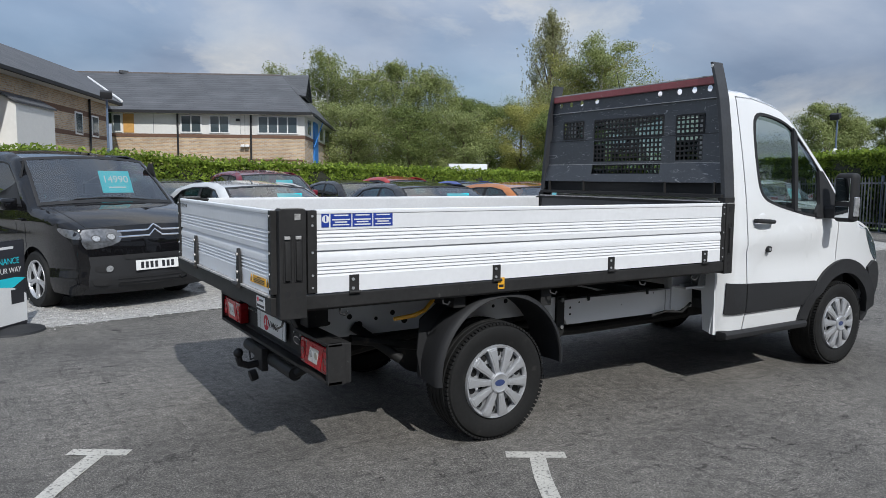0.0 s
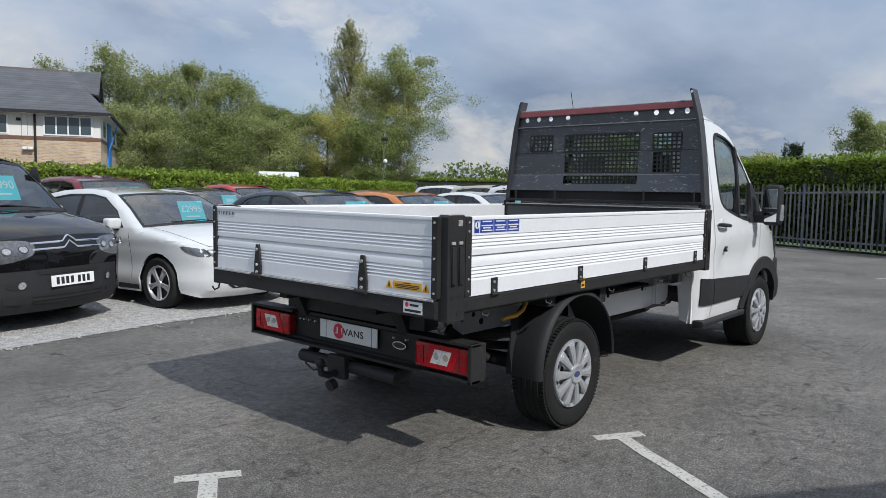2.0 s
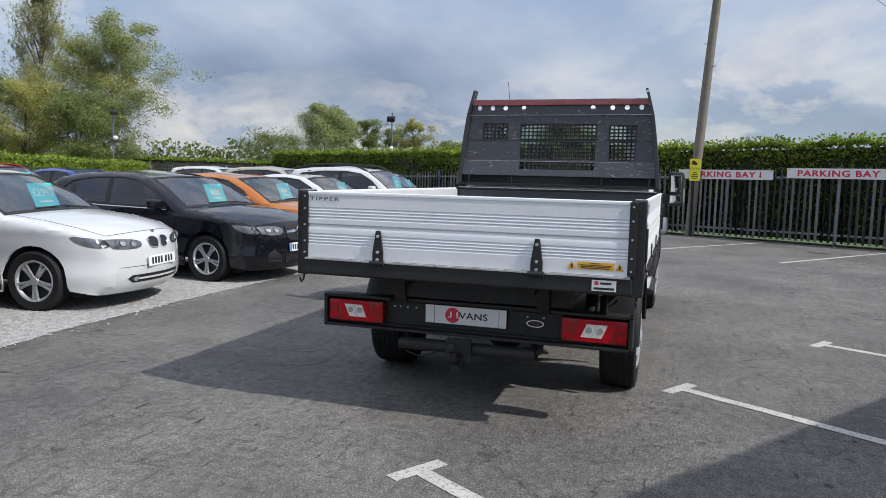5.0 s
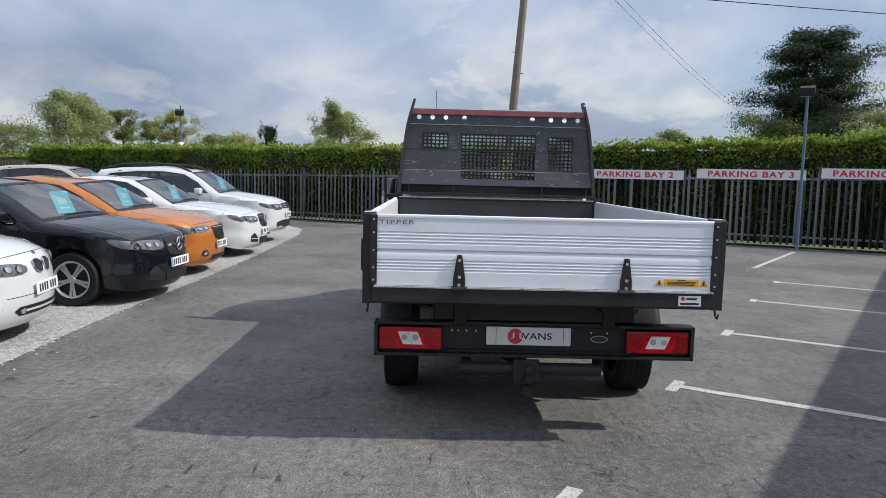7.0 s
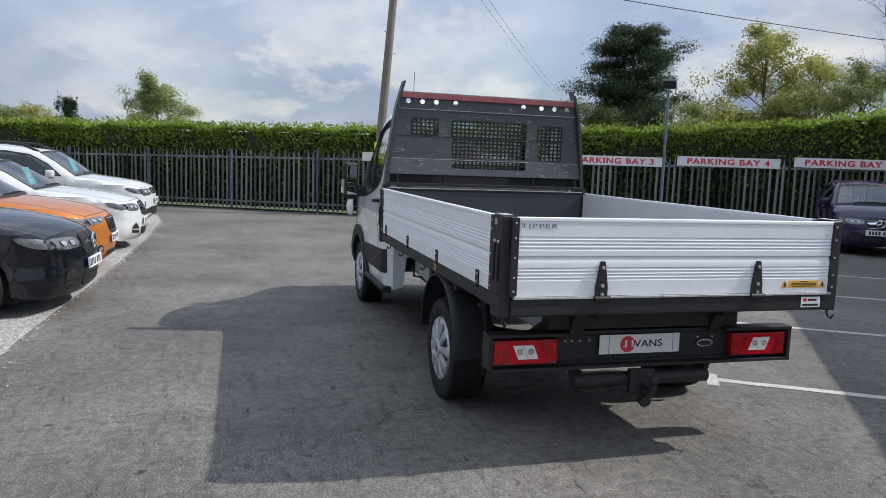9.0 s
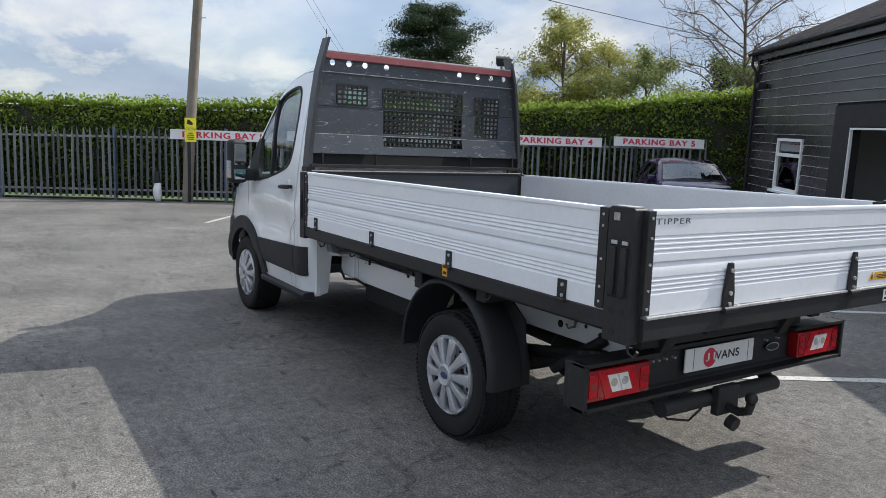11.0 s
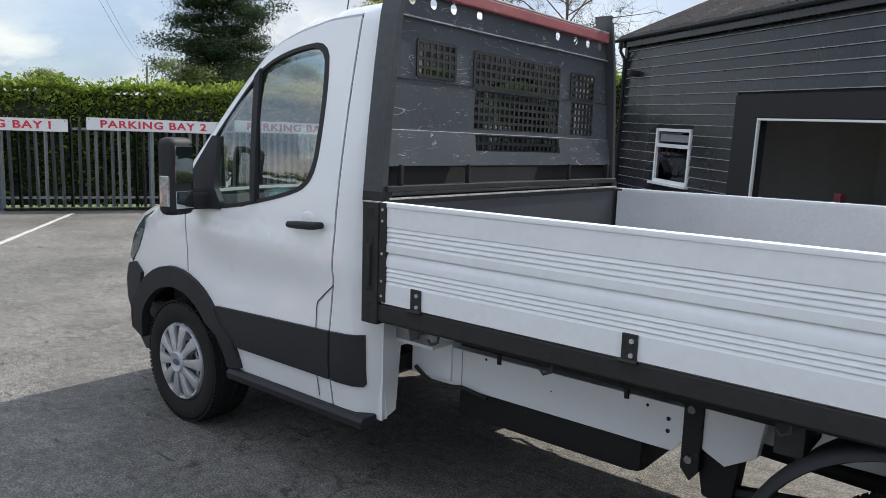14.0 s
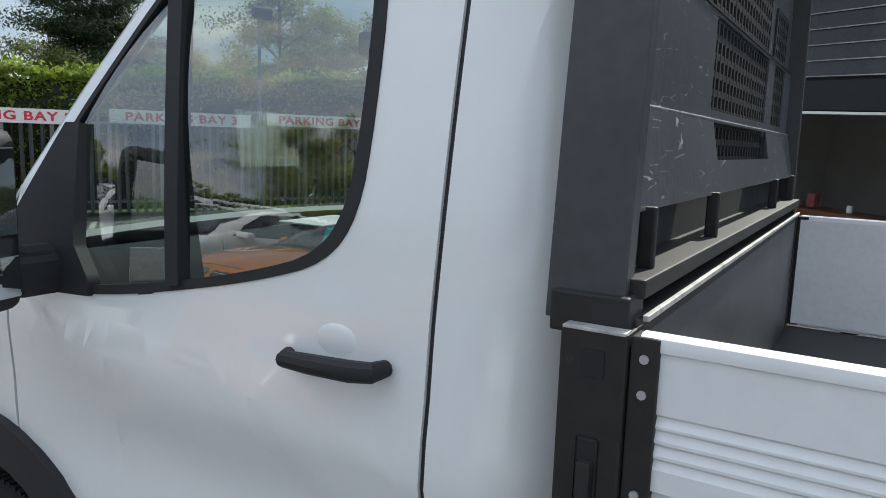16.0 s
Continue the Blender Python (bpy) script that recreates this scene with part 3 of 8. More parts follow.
def palisade(name, p0, ang, length, height, rise=0.0, post_every=2.75, first_post=0.0, step=0.152, label=""):
    """A palisade run from p0 on the heading ang; rise: how much the top climbs a metre."""
    fence = thing(name, pose(p0[0], p0[1], 0, 0, 0, ang), label, "fence", kind="structure")
    me = pale_mesh(1.0)
    s, i = 0.0, 0
    rng = random.Random(3)
    while s < length:
        h = height + rise * s
        ob = new("pale", me)
        ob.parent = fence
        ob.matrix_basis = Matrix.LocRotScale((s, 0, 0), Euler((0, radians(rng.uniform(-0.7, 0.7)), 0)), (1, 1, h + rng.uniform(-0.012, 0.012)))
        s += step
    for zf in (0.13, 0.86):
        bm = prism([(0.008, 0), (0.05, 0), (0.05, 0.006), (0.014, 0.006), (0.014, 0.05), (0.008, 0.05)], "x", 0, length)
        for v in bm.verts:
            v.co.z += zf * (height + rise * v.co.x)
        part("rail", bm, M["galv"], fence)
    s = first_post
    while s < length:
        h = height + rise * s
        bm = box(s - 0.03, s + 0.03, 0.052, 0.12, -0.02, h + 0.02, 0.004)
        box(s - 0.045, s + 0.045, -0.006, 0.052, 0.86 * h, 0.86 * h + 0.05, 0.0, bm)
        part("post", bm, M["postblue"], fence)
        s += post_every
    return fence


# heading 243.7 degrees runs from the gate corner towards the shed; local +y then lies behind the fence
FSTART = 14.2
palisade("fence_far", on_fence(FSTART), 243.7, 35.6, 1.50, 0.0168, first_post=0.6, label="grey galvanised palisade fence with blue posts")



def bay_sign(n):
    s0 = -7.05 - 2.915 * (n - 1)
    zt = 1.84 + 0.0205 * (-7.05 - s0)
    m = Matrix.Translation(on_fence(s0 - 1.29, -0.035, zt - 0.125)) @ pose(0, 0, 0, 0, 0, 243.7)
    sign = thing("bay_sign", m, "white parking bay sign with red letters on the fence", "sign", "parking bay signs")
    part("board", box(-1.29, 1.29, -0.004, 0.004, -0.125, 0.125, 0.001), M["paper"], sign)
    row = [words("word", text, 0.205, pose(0, -0.007, -0.005, 90, 0, 0), M["redink"], sign, spread=1.14, bold=0.006) for text in ("PARKING", "BAY", str(n))]
    wide = [1.28 * (max(v.co.x for v in ob.data.vertices) - min(v.co.x for v in ob.data.vertices)) for ob in row]
    at = -(sum(wide) + 0.22) / 2
    for ob, w in zip(row, wide):
        ob.scale, ob.location.x = (1.28, 1, 1), at + w / 2
        at += w + 0.11
    for x in (-1.24, 1.24):
        part("screw", cyl((x, -0.008, 0.09), (x, 0.0, 0.09), 0.012, seg=8), M["galv"], sign)


for k in range(1, 6):
    bay_sign(k)


def leaf_quads(points, size, rng, normal_up=0.3, aspect=1.6, normals=None, spread=0.75):
    """Small pointed leaves, one at each point: turned at random, or scattered about the given normals."""
    gen = np.random.default_rng(rng.randrange(1 << 30))
    p = np.asarray(points, dtype=np.float64).reshape(-1, 3)
    k = len(p)
    n = gen.normal(size=(k, 3)) + (0, 0, normal_up)
    if normals is not None:
        n = n * spread + np.asarray(normals, dtype=np.float64)
    n /= np.linalg.norm(n, axis=1)[:, None] + 1e-9
    u = np.cross(n, gen.normal(size=(k, 3)))
    u /= np.linalg.norm(u, axis=1)[:, None] + 1e-9
    v = np.cross(n, u)
    s = (size * gen.uniform(0.6, 1.35, k))[:, None]
    quad = np.stack((p - u * s * aspect * 0.5, p + v * s * 0.42 + n * s * 0.12, p + u * s * aspect * 0.5, p - v * s * 0.42 + n * s * 0.12), axis=1)
    return quad.reshape(-1, 3), k


def mesh_object(name, verts, count, material):
    """One mesh of that many separate four-cornered leaves."""
    me = bpy.data.meshes.new(name)
    me.vertices.add(4 * count)
    me.vertices.foreach_set("co", np.ascontiguousarray(verts, dtype=np.float32).ravel())
    me.loops.add(4 * count)
    me.loops.foreach_set("vertex_index", np.arange(4 * count, dtype=np.int32))
    me.polygons.add(count)
    me.polygons.foreach_set("loop_start", np.arange(0, 4 * count, 4, dtype=np.int32))
    me.update(calc_edges=True)
    me.materials.append(material)
    return new(name, me)


def hedge(name, path, depth, tops, density, size, label, seed, lift=0.0, face_side=-1, material="hedge", low=0.1, lit=0.35):
    """A clipped hedge along a path of (x, y): a core coloured near-black for the shade among its twigs, and leaves over
    its faces and top.
    """
    rng = random.Random(seed)
    pts = [Vector((x, y, 0)) for x, y in path]
    root = thing(name, Matrix(), label, "hedge")
    leaves, shade = [], []
    core = bmesh.new()
    for a, c, ta, tb in zip(pts, pts[1:], tops, tops[1:]):
        d = (c - a)
        ln = d.length
        d.normalize()
        nrm = Vector((-d.y, d.x, 0)) * face_side
        n = max(int(ln / 0.7), 1)
        rows = []
        for i in range(n + 1):
            p = a + d * (ln * i / n)
            t = ta + (tb - ta) * i / n
            w = depth * 0.40 + 0.08 * noise.noise(p * 0.8)
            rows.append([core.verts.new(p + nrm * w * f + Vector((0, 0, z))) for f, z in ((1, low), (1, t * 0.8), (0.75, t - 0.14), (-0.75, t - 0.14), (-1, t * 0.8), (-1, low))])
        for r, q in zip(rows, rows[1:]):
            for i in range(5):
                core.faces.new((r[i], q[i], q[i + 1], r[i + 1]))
        for i in range(int(ln * density)):
            s = rng.random() * ln
            p = a + d * s
            t = ta + (tb - ta) * s / ln + 0.10 * noise.noise(p * 1.1) + 0.05 * noise.noise(p * 4)
            z = low + (t - low) * rng.random() ** 0.75
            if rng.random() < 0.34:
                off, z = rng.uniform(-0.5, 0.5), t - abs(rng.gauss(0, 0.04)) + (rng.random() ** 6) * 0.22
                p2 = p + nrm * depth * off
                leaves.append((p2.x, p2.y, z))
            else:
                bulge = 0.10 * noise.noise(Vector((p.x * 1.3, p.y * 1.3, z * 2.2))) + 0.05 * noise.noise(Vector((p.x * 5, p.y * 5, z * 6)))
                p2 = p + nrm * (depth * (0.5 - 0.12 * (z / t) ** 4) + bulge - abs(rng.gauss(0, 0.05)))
                # shade put into the colour: lower leaves more often take the dark copy
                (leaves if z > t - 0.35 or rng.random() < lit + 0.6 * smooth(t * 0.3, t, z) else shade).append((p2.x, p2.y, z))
    # core sheet: the depth of shade between twigs is put into its colour
    part("core", core, M["twigshade"], root)
    for nm, ps, mt in (("leaves", leaves, material), ("shaded_leaves", shade, "hedgeshade")):
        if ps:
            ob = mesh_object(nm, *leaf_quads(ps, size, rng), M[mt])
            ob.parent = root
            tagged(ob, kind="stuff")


fa, fb = on_fence(14.4, 0.75), on_fence(-22.5, 0.75)
fpts = [on_fence(s, 0.72) for s in (14.4, 2.0, -8.0, -14.0, -18.0, -24.0)]
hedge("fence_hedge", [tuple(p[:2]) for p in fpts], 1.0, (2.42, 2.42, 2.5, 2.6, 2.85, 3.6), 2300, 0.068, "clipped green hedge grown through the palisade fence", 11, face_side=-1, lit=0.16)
SIDE = [(-16, 11.6), (-2.4, 17.0), (4.3, 19.0), (13, 21.5), (27.2, 26.6)]
hedge("side_hedge", SIDE, 0.9, (2.3, 2.12, 1.90, 1.78, 1.72), 1500, 0.085, "leafy bright green hedge behind the parked cars", 12, face_side=-1, lit=0.75)
hedge("far_hedge", [(38, 42), (46, 32), (60, 24)], 1.2, (2.4, 2.3, 2.4), 620, 0.13, "clipped green hedge beyond the gate", 13, face_side=1)
ga, gb = on_fence(14.2), Vector((27.2, 26.6, 0))
palisade("gate", ga, math.degrees(math.atan2(gb.y - ga.y, gb.x - ga.x)), (gb - ga).length, 1.75, label="grey galvanised palisade entrance gate")


# ---- the tipper truck ----
TW = 1.03                                             # half the width over the drop sides
truck = thing("tipper_truck", pose(0, 0, 0), "white single-cab tipper truck with ribbed white drop sides", "truck")


def cab_y(x, z):
    """Half width of the cab at a place on its side."""
    y = 0.985
    if z > 1.12:
        y -= 0.155 * ((z - 1.12) / 1.0) ** 1.35
    y -= 0.030 * smooth(0.62, 0.38, z)
    door = smooth(3.34, 3.02, x) * smooth(2.24, 2.5, x)
    y += 0.013 * math.exp(-((z - 1.10 - 0.05 * (x - 2.8)) / 0.055) ** 2) * smooth(3.45, 3.1, x) - 0.021 * math.exp(-((z - 0.90) / 0.095) ** 2) * door
    if x > 3.35:
        y -= 0.115 * ((x - 3.35) / 1.0) ** 1.8
    if x < 2.14:
        y -= 0.095 * ((2.14 - x) / 0.14) ** 2.2
    return y


ROOFLINE = [(2.0, 2.13), (2.06, 2.17), (2.16, 2.19), (2.36, 2.185), (2.6, 2.145), (2.76, 2.095), (2.88, 2.03), (3.02, 1.90), (3.2, 1.71), (3.44, 1.45), (3.62, 1.28), (3.76, 1.215), (3.95, 1.13), (4.1, 1.03), (4.2, 0.86)]


def line_dist(x, z, line):
    best = 9.0
    for (x0, z0), (x1, z1) in zip(line, line[1:]):
        dx, dz = x1 - x0, z1 - z0
        t = min(max(((x - x0) * dx + (z - z0) * dz) / (dx * dx + dz * dz), 0), 1)
        best = min(best, math.hypot(x - x0 - t * dx, z - z0 - t * dz))
    return best


def skin(bm, side, width, line, r, step=0.07, out=0.0):
    """Bend a flat sheet onto a body side that rounds over towards the roof line."""
    cut_grid(bm, step)
    for v in bm.verts:
        x, z = v.co.x, v.co.z
        y = width(x, z) + out
        d = line_dist(x, z, line)
        if d < r:
            y -= r - math.sqrt(max(r * r - (r - d) ** 2, 0))
        v.co.y = side * y
    bmesh.ops.recalc_face_normals(bm, faces=bm.faces)
    c = sum((f.normal.y * f.calc_area() for f in bm.faces))
    if c * side < 0:
        bmesh.ops.reverse_faces(bm, faces=bm.faces)
    return bm


def arch(cx, cz, r, a0, a1, n=14):
    return [(cx + r * math.cos(radians(a0 + (a1 - a0) * i / n)), cz + r * math.sin(radians(a0 + (a1 - a0) * i / n))) for i in range(n + 1)]


def over(line, width, r, crown, n=14, out=0.0):
    """The top surface that joins both body sides along a line of (x, z)."""
    bm = bmesh.new()
    rows = []
    for x, z in line:
        w = width(x, z) - r + out
        rows.append([bm.verts.new((x, w * (2 * i / n - 1), z + crown * (1 - (2 * i / n - 1) ** 2))) for i in range(n + 1)])
    for a, c in zip(rows, rows[1:]):
        for i in range(n):
            bm.faces.new((a[i], c[i], c[i + 1], a[i + 1]))
    bmesh.ops.recalc_face_normals(bm, faces=bm.faces)
    if sum(f.normal.z * f.calc_area() for f in bm.faces) < 0:
        bmesh.ops.reverse_faces(bm, faces=bm.faces)
    return bm


def rounded(pts, n=2):
    """Cut the corners of a closed outline n times."""
    for _ in range(n):
        pts = [((1 - k) * a[0] + k * b[0], (1 - k) * a[1] + k * b[1]) for a, b in zip(pts, pts[1:] + pts[:1]) for k in (0.25, 0.75)]
    return pts


WINDOW = [(2.41, 2.035), (2.62, 2.02), (2.82, 1.965), (2.93, 1.88), (3.06, 1.74), (3.21, 1.575), (3.33, 1.40), (3.36, 1.25), (3.2, 1.225), (3.0, 1.245), (2.78, 1.285), (2.58, 1.33), (2.44, 1.375), (2.38, 1.46), (2.368, 1.62), (2.372, 1.85)]
WINDOW = rounded(WINDOW)
DOOR = [(2.228, 2.125), (2.42, 2.12), (2.62, 2.085), (2.76, 2.045), (2.86, 1.985), (3.0, 1.855), (3.18, 1.665), (3.38, 1.45), (3.40, 1.22), (3.375, 1.0), (3.37, 0.86), (3.26, 0.74), (3.14, 0.60), (3.02, 0.42), (2.25, 0.42), (2.25, 0.75), (2.222, 1.0), (2.227, 1.3)]
FENDER = [(3.41, 1.45), (3.62, 1.28), (3.76, 1.215), (3.95, 1.13), (4.1, 1.03), (4.18, 0.80), (4.03, 0.76)] + arch(3.503, 0.36, 0.52, 45, 104, 8)[:] + [(3.382, 0.88), (3.386, 1.0), (3.41, 1.22)]
CORNER = [(2.0, 2.13), (2.06, 2.17), (2.16, 2.19), (2.36, 2.185), (2.6, 2.145), (2.76, 2.095), (2.88, 2.03), (3.02, 1.90), (3.2, 1.71), (3.40, 1.49), (3.39, 1.46), (3.19, 1.675), (3.01, 1.865), (2.867, 1.995), (2.763, 2.056), (2.622, 2.097), (2.42, 2.132), (2.217, 2.137), (2.216, 1.3), (2.211, 1.0), (2.239, 0.75), (2.239, 0.41), (2.0, 0.39)]


def build_cab():
    cab_r = 0.075
    for side, name in ((-1, "right"), (1, "left")):
        door = part("door", skin(filled(DOOR, [WINDOW]), side, cab_y, ROOFLINE, cab_r), M["white"], truck, "white cab door with a black lower panel", True)
        thick(door, 0.03)
        thick(part("body_panel", skin(filled(CORNER), side, cab_y, ROOFLINE, cab_r), M["white"], truck, "", True), 0.03)
        thick(part("wing", skin(filled(FENDER), side, cab_y, ROOFLINE, cab_r), M["white"], truck, "", True), 0.03)
        gap = [(2.21, 2.14), (2.21, 1.3), (2.205, 1.0), (2.233, 0.75), (2.233, 0.42), (2.256, 0.42), (2.256, 0.75), (2.228, 1.0), (2.233, 1.3), (2.234, 2.14)]
        part("door_seal", skin(filled(gap), side, cab_y, ROOFLINE, cab_r, out=-0.007), M["ink"], truck, "", True)
        gap = [(3.365, 0.86), (3.37, 1.0), (3.393, 1.22), (3.39, 1.45), (3.42, 1.45), (3.417, 1.22), (3.393, 1.0), (3.39, 0.86)]
        part("door_seal", skin(filled(gap), side, cab_y, ROOFLINE, cab_r, out=-0.007), M["ink"], truck, "", True)
        # rubber round the window and the pillar bar
        seal_in = [(x + (2.85 - x) * 0.055, z + (1.62 - z) * 0.055) for x, z in WINDOW]
        thick(part("window_seal", skin(filled(WINDOW, [seal_in]), side, cab_y, ROOFLINE, cab_r, out=0.003), M["plastic"], door, "", True), 0.02)
        part("window_pane", skin(filled([(x + (2.85 - x) * 0.04, z + (1.62 - z) * 0.04) for x, z in WINDOW]), side, lambda x, z: 0.952 - 0.03 * (z - 1.2) - 0.20 * max(z - 1.2, 0) ** 3 - 0.01 * smooth(3.0, 3.4, x), ROOFLINE, 0.0), M["doorglass"], door, "clear side window", True)
        thick(part("pillar_bar", skin(filled([(2.877, 1.93), (2.914, 1.89), (2.826, 1.288), (2.790, 1.294)]), side, cab_y, ROOFLINE, cab_r, out=0.012), M["plastic"], door), 0.03)
        thick(part("mirror_base", skin(filled([(3.36, 1.40), (3.375, 1.25), (3.20, 1.228), (3.07, 1.235), (3.07, 1.27), (3.13, 1.34), (3.15, 1.60), (3.20, 1.60)]), side, cab_y, ROOFLINE, cab_r, out=0.014), M["plastic"], door, "black mirror mounting panel", True), 0.03)
        # black side cladding, wheel arch lip, sill
        clad = [(2.238, 0.765), (2.238, 0.545), (2.99, 0.545), (3.13, 0.72), (3.10, 0.732)]
        thick(part("side_cladding", skin(filled(clad), side, cab_y, ROOFLINE, cab_r, out=0.014), M["plastic"], door, "black plastic rubbing panel", True), 0.03)
        thick(part("side_cladding", skin(filled([(2.045, 0.776), (2.224, 0.766), (2.224, 0.545), (2.05, 0.545), (2.04, 0.56)]), side, cab_y, ROOFLINE, cab_r, out=0.014), M["plastic"], truck, "black plastic rubbing panel", True), 0.03)
        lip = arch(3.503, 0.36, 0.525, 10, 172, 20) + arch(3.503, 0.36, 0.41, 172, 6, 20)
        lip = [(x - (0.06 if z < 0.6 and x < 3.3 else 0), z) for x, z in lip]
        thick(part("wheel_arch", skin(filled(lip), side, lambda x, z: cab_y(min(x, 3.5), z), ROOFLINE, cab_r, out=0.022), M["plastic"], truck, "black plastic wheel arch lip", True), 0.05)
        sill = bev(prism([(side * 0.90, 0.42), (side * 0.982, 0.42), (side * 1.0, 0.402), (side * 0.992, 0.366), (side * 0.90, 0.35)], "x", 2.02, 3.02), 0.012)
        part("side_step", sill, M["plastic"], truck, "black side step", True)
        bump = [(3.93, 0.79), (4.04, 0.84), (4.13, 0.82), (4.18, 0.72), (4.165, 0.60), (4.13, 0.505), (3.99, 0.50), (3.985, 0.60)]
        chin = [(3.90, 0.490), (4.125, 0.495), (4.10, 0.42), (4.05, 0.355), (3.97, 0.31), (3.915, 0.335)]
        thick(part("bumper_chin", skin(filled(chin), side, cab_y, ROOFLINE, 0.02, out=0.012), M["plastic"], truck, "", True), 0.06)
        thick(part("bumper_corner", skin(filled(bump), side, cab_y, ROOFLINE, 0.02, out=0.02), M["plastic"], truck, "", True), 0.06)
        thick(part("headlight", skin(filled([(3.90, 1.13), (4.06, 1.04), (4.16, 0.86), (4.10, 0.84), (4.0, 0.92), (3.9, 1.05)]), side, cab_y, ROOFLINE, 0.06, out=0.006), M["pane"], truck, "dark wrapped headlight", True), 0.03)
        # handle with its scoop
        s = side
        cup = bmesh.new()
        bmesh.ops.create_uvsphere(cup, u_segments=20, v_segments=10, radius=1, matrix=Matrix.Translation((2.405, s * (cab_y(2.4, 1.24) - 0.006), 1.24)) @ Matrix.Diagonal((0.058, 0.008, 0.040, 1)))
        part("handle_cup", cup, M["white"], door, "", True)
        grip = tube([(2.295, s * 0.985, 1.226), (2.30, s * 1.018, 1.226), (2.335, s * 1.027, 1.224), (2.42, s * 1.027, 1.220), (2.48, s * 1.020, 1.216), (2.50, s * 0.987, 1.214)], [0.014, 0.017, 0.018, 0.017, 0.015, 0.012], 10)
        part("door_handle", grip, M["plastic"], door, "black pull handle", True)
        if side > 0:
            flap = [(2.215, 0.975), (2.325, 0.885), (2.332, 0.86), (2.332, 0.44), (2.326, 0.44), (2.326, 0.858), (2.319, 0.882), (2.213, 0.969)]
            part("flap_gap", skin(filled(flap), side, cab_y, ROOFLINE, cab_r, step=0.04, out=0.0035), M["ink"], door)
        if side < 0:
            lock = cyl((2.47, -0.97, 1.01), (2.47, -1.004, 1.01), 0.024, seg=20)
            part("lock", lock, M["plastic"], door, "", True)
            part("lock_cap", cyl((2.47, -1.0, 1.01), (2.47, -1.008, 1.01), 0.012, seg=14), M["silver"], door, "", True)
        # mirror
        arm = tube([(3.22, s * 0.96, 1.30), (3.22, s * 1.04, 1.30), (3.23, s * 1.12, 1.32)], 0.035, 10)
        mirror = part("door_mirror", arm, M["plastic"], truck, "large black door mirror with clear indicator", True)
        part("mirror_foot", box(3.17, 3.29, s * 0.95, s * 1.09, 1.225, 1.315, 0.03, seg=3), M["plastic"], mirror, "", True)
        turn = Matrix.Translation((3.21, s * 1.15, 0)) @ Matrix.Rotation(radians(16 if s > 0 else -5), 4, "Z") @ Matrix.Translation((-3.21, -s * 1.15, 0))
        part("mirror_shell", box(3.145, 3.245, s * 1.07, s * 1.235, 1.205, 1.585, 0.045, seg=5), M["plastic"], mirror, "", True).matrix_basis = turn
        part("mirror_glass", box(3.142, 3.150, s * 1.092, s * 1.208, 1.365, 1.545, 0.003), M["mirror"], mirror, "mirror glass").matrix_basis = turn
        part("mirror_glass", box(3.142, 3.150, s * 1.092, s * 1.208, 1.238, 1.325, 0.003), M["mirror"], mirror, "mirror glass").matrix_basis = turn
        part("indicator", box(3.16, 3.215, s * 1.228, s * 1.247, 1.25, 1.40, 0.008, seg=3), M["lens_clear"], mirror, "clear indicator lens", True).matrix_basis = turn
    part("roof", over(ROOFLINE[:7], cab_y, cab_r, 0.05), M["white"], truck, "", True)
    scr = [(2.88, 2.03), (3.02, 1.90), (3.2, 1.71), (3.44, 1.45), (3.62, 1.28)]
    part("windscreen", over(scr, cab_y, cab_r, 0.03), M["glass"], truck, "clear windscreen", True)
    nose = [(3.62, 1.28), (3.76, 1.215), (3.95, 1.17), (4.1, 1.12), (4.25, 1.02), (4.33, 0.86)]
    thick(part("bonnet", over(nose, cab_y, cab_r, 0.03), M["white"], truck, "", True), 0.02)
    part("front_grille", prism([(-0.80, 0.55), (0.80, 0.55), (0.78, 0.98), (-0.78, 0.98)], "x", 4.1, 4.34, 0.03), M["plastic"], truck, "", True)
    part("front_bumper", prism([(-0.78, 0.30), (0.78, 0.30), (0.78, 0.58), (-0.78, 0.58)], "x", 4.0, 4.36, 0.06), M["plastic"], truck, "black front bumper", True)
    # back wall with its window
    hole = [(-0.68, 1.50), (0.68, 1.50), (0.66, 2.0), (-0.66, 2.0)]
    rim = [(-0.89, 1.30), (-0.78, 1.24), (0.78, 1.24), (0.89, 1.30), (0.85, 1.7), (0.75, 2.12), (0.5, 2.15), (-0.5, 2.15), (-0.75, 2.12), (-0.85, 1.7)]
    low = [(-0.895, 0.39), (-0.79, 0.41), (-0.76, 0.70), (0.76, 0.70), (0.79, 0.41), (0.895, 0.39), (0.895, 1.30), (0.78, 1.24), (-0.78, 1.24), (-0.895, 1.30)]
    for pts, hs in ((rim, [hole]), (low, [])):
        bm = filled(pts, hs)
        for v in bm.verts:
            v.co = Vector((2.035 - 0.03 * smooth(0.7, 0.95, abs(v.co.x)), v.co.x, v.co.z))
        thick(part("back_wall", bm, M["white"], truck), 0.02, 0)
    part("rear_window", box(2.028, 2.032, -0.675, 0.675, 1.505, 1.995), M["glass"], truck, "clear rear cab window")
    # cabin
    part("cabin_floor", box(2.1, 3.6, -0.88, 0.88, 0.55, 0.62), M["trim_dark"], truck)
    dash = prism([(3.10, 0.80), (3.62, 0.80), (3.66, 1.20), (3.40, 1.28), (3.22, 1.25), (3.12, 1.12)], "y", -0.90, 0.90, 0.03)
    part("dashboard", dash, M["trim_dark"], truck, "dark grey dashboard", True)
    part("instrument_hood", prism([(3.16, 1.2), (3.40, 1.25), (3.36, 1.34), (3.20, 1.33)], "y", -0.60, -0.22, 0.025), M["trim_dark"], truck, "", True)
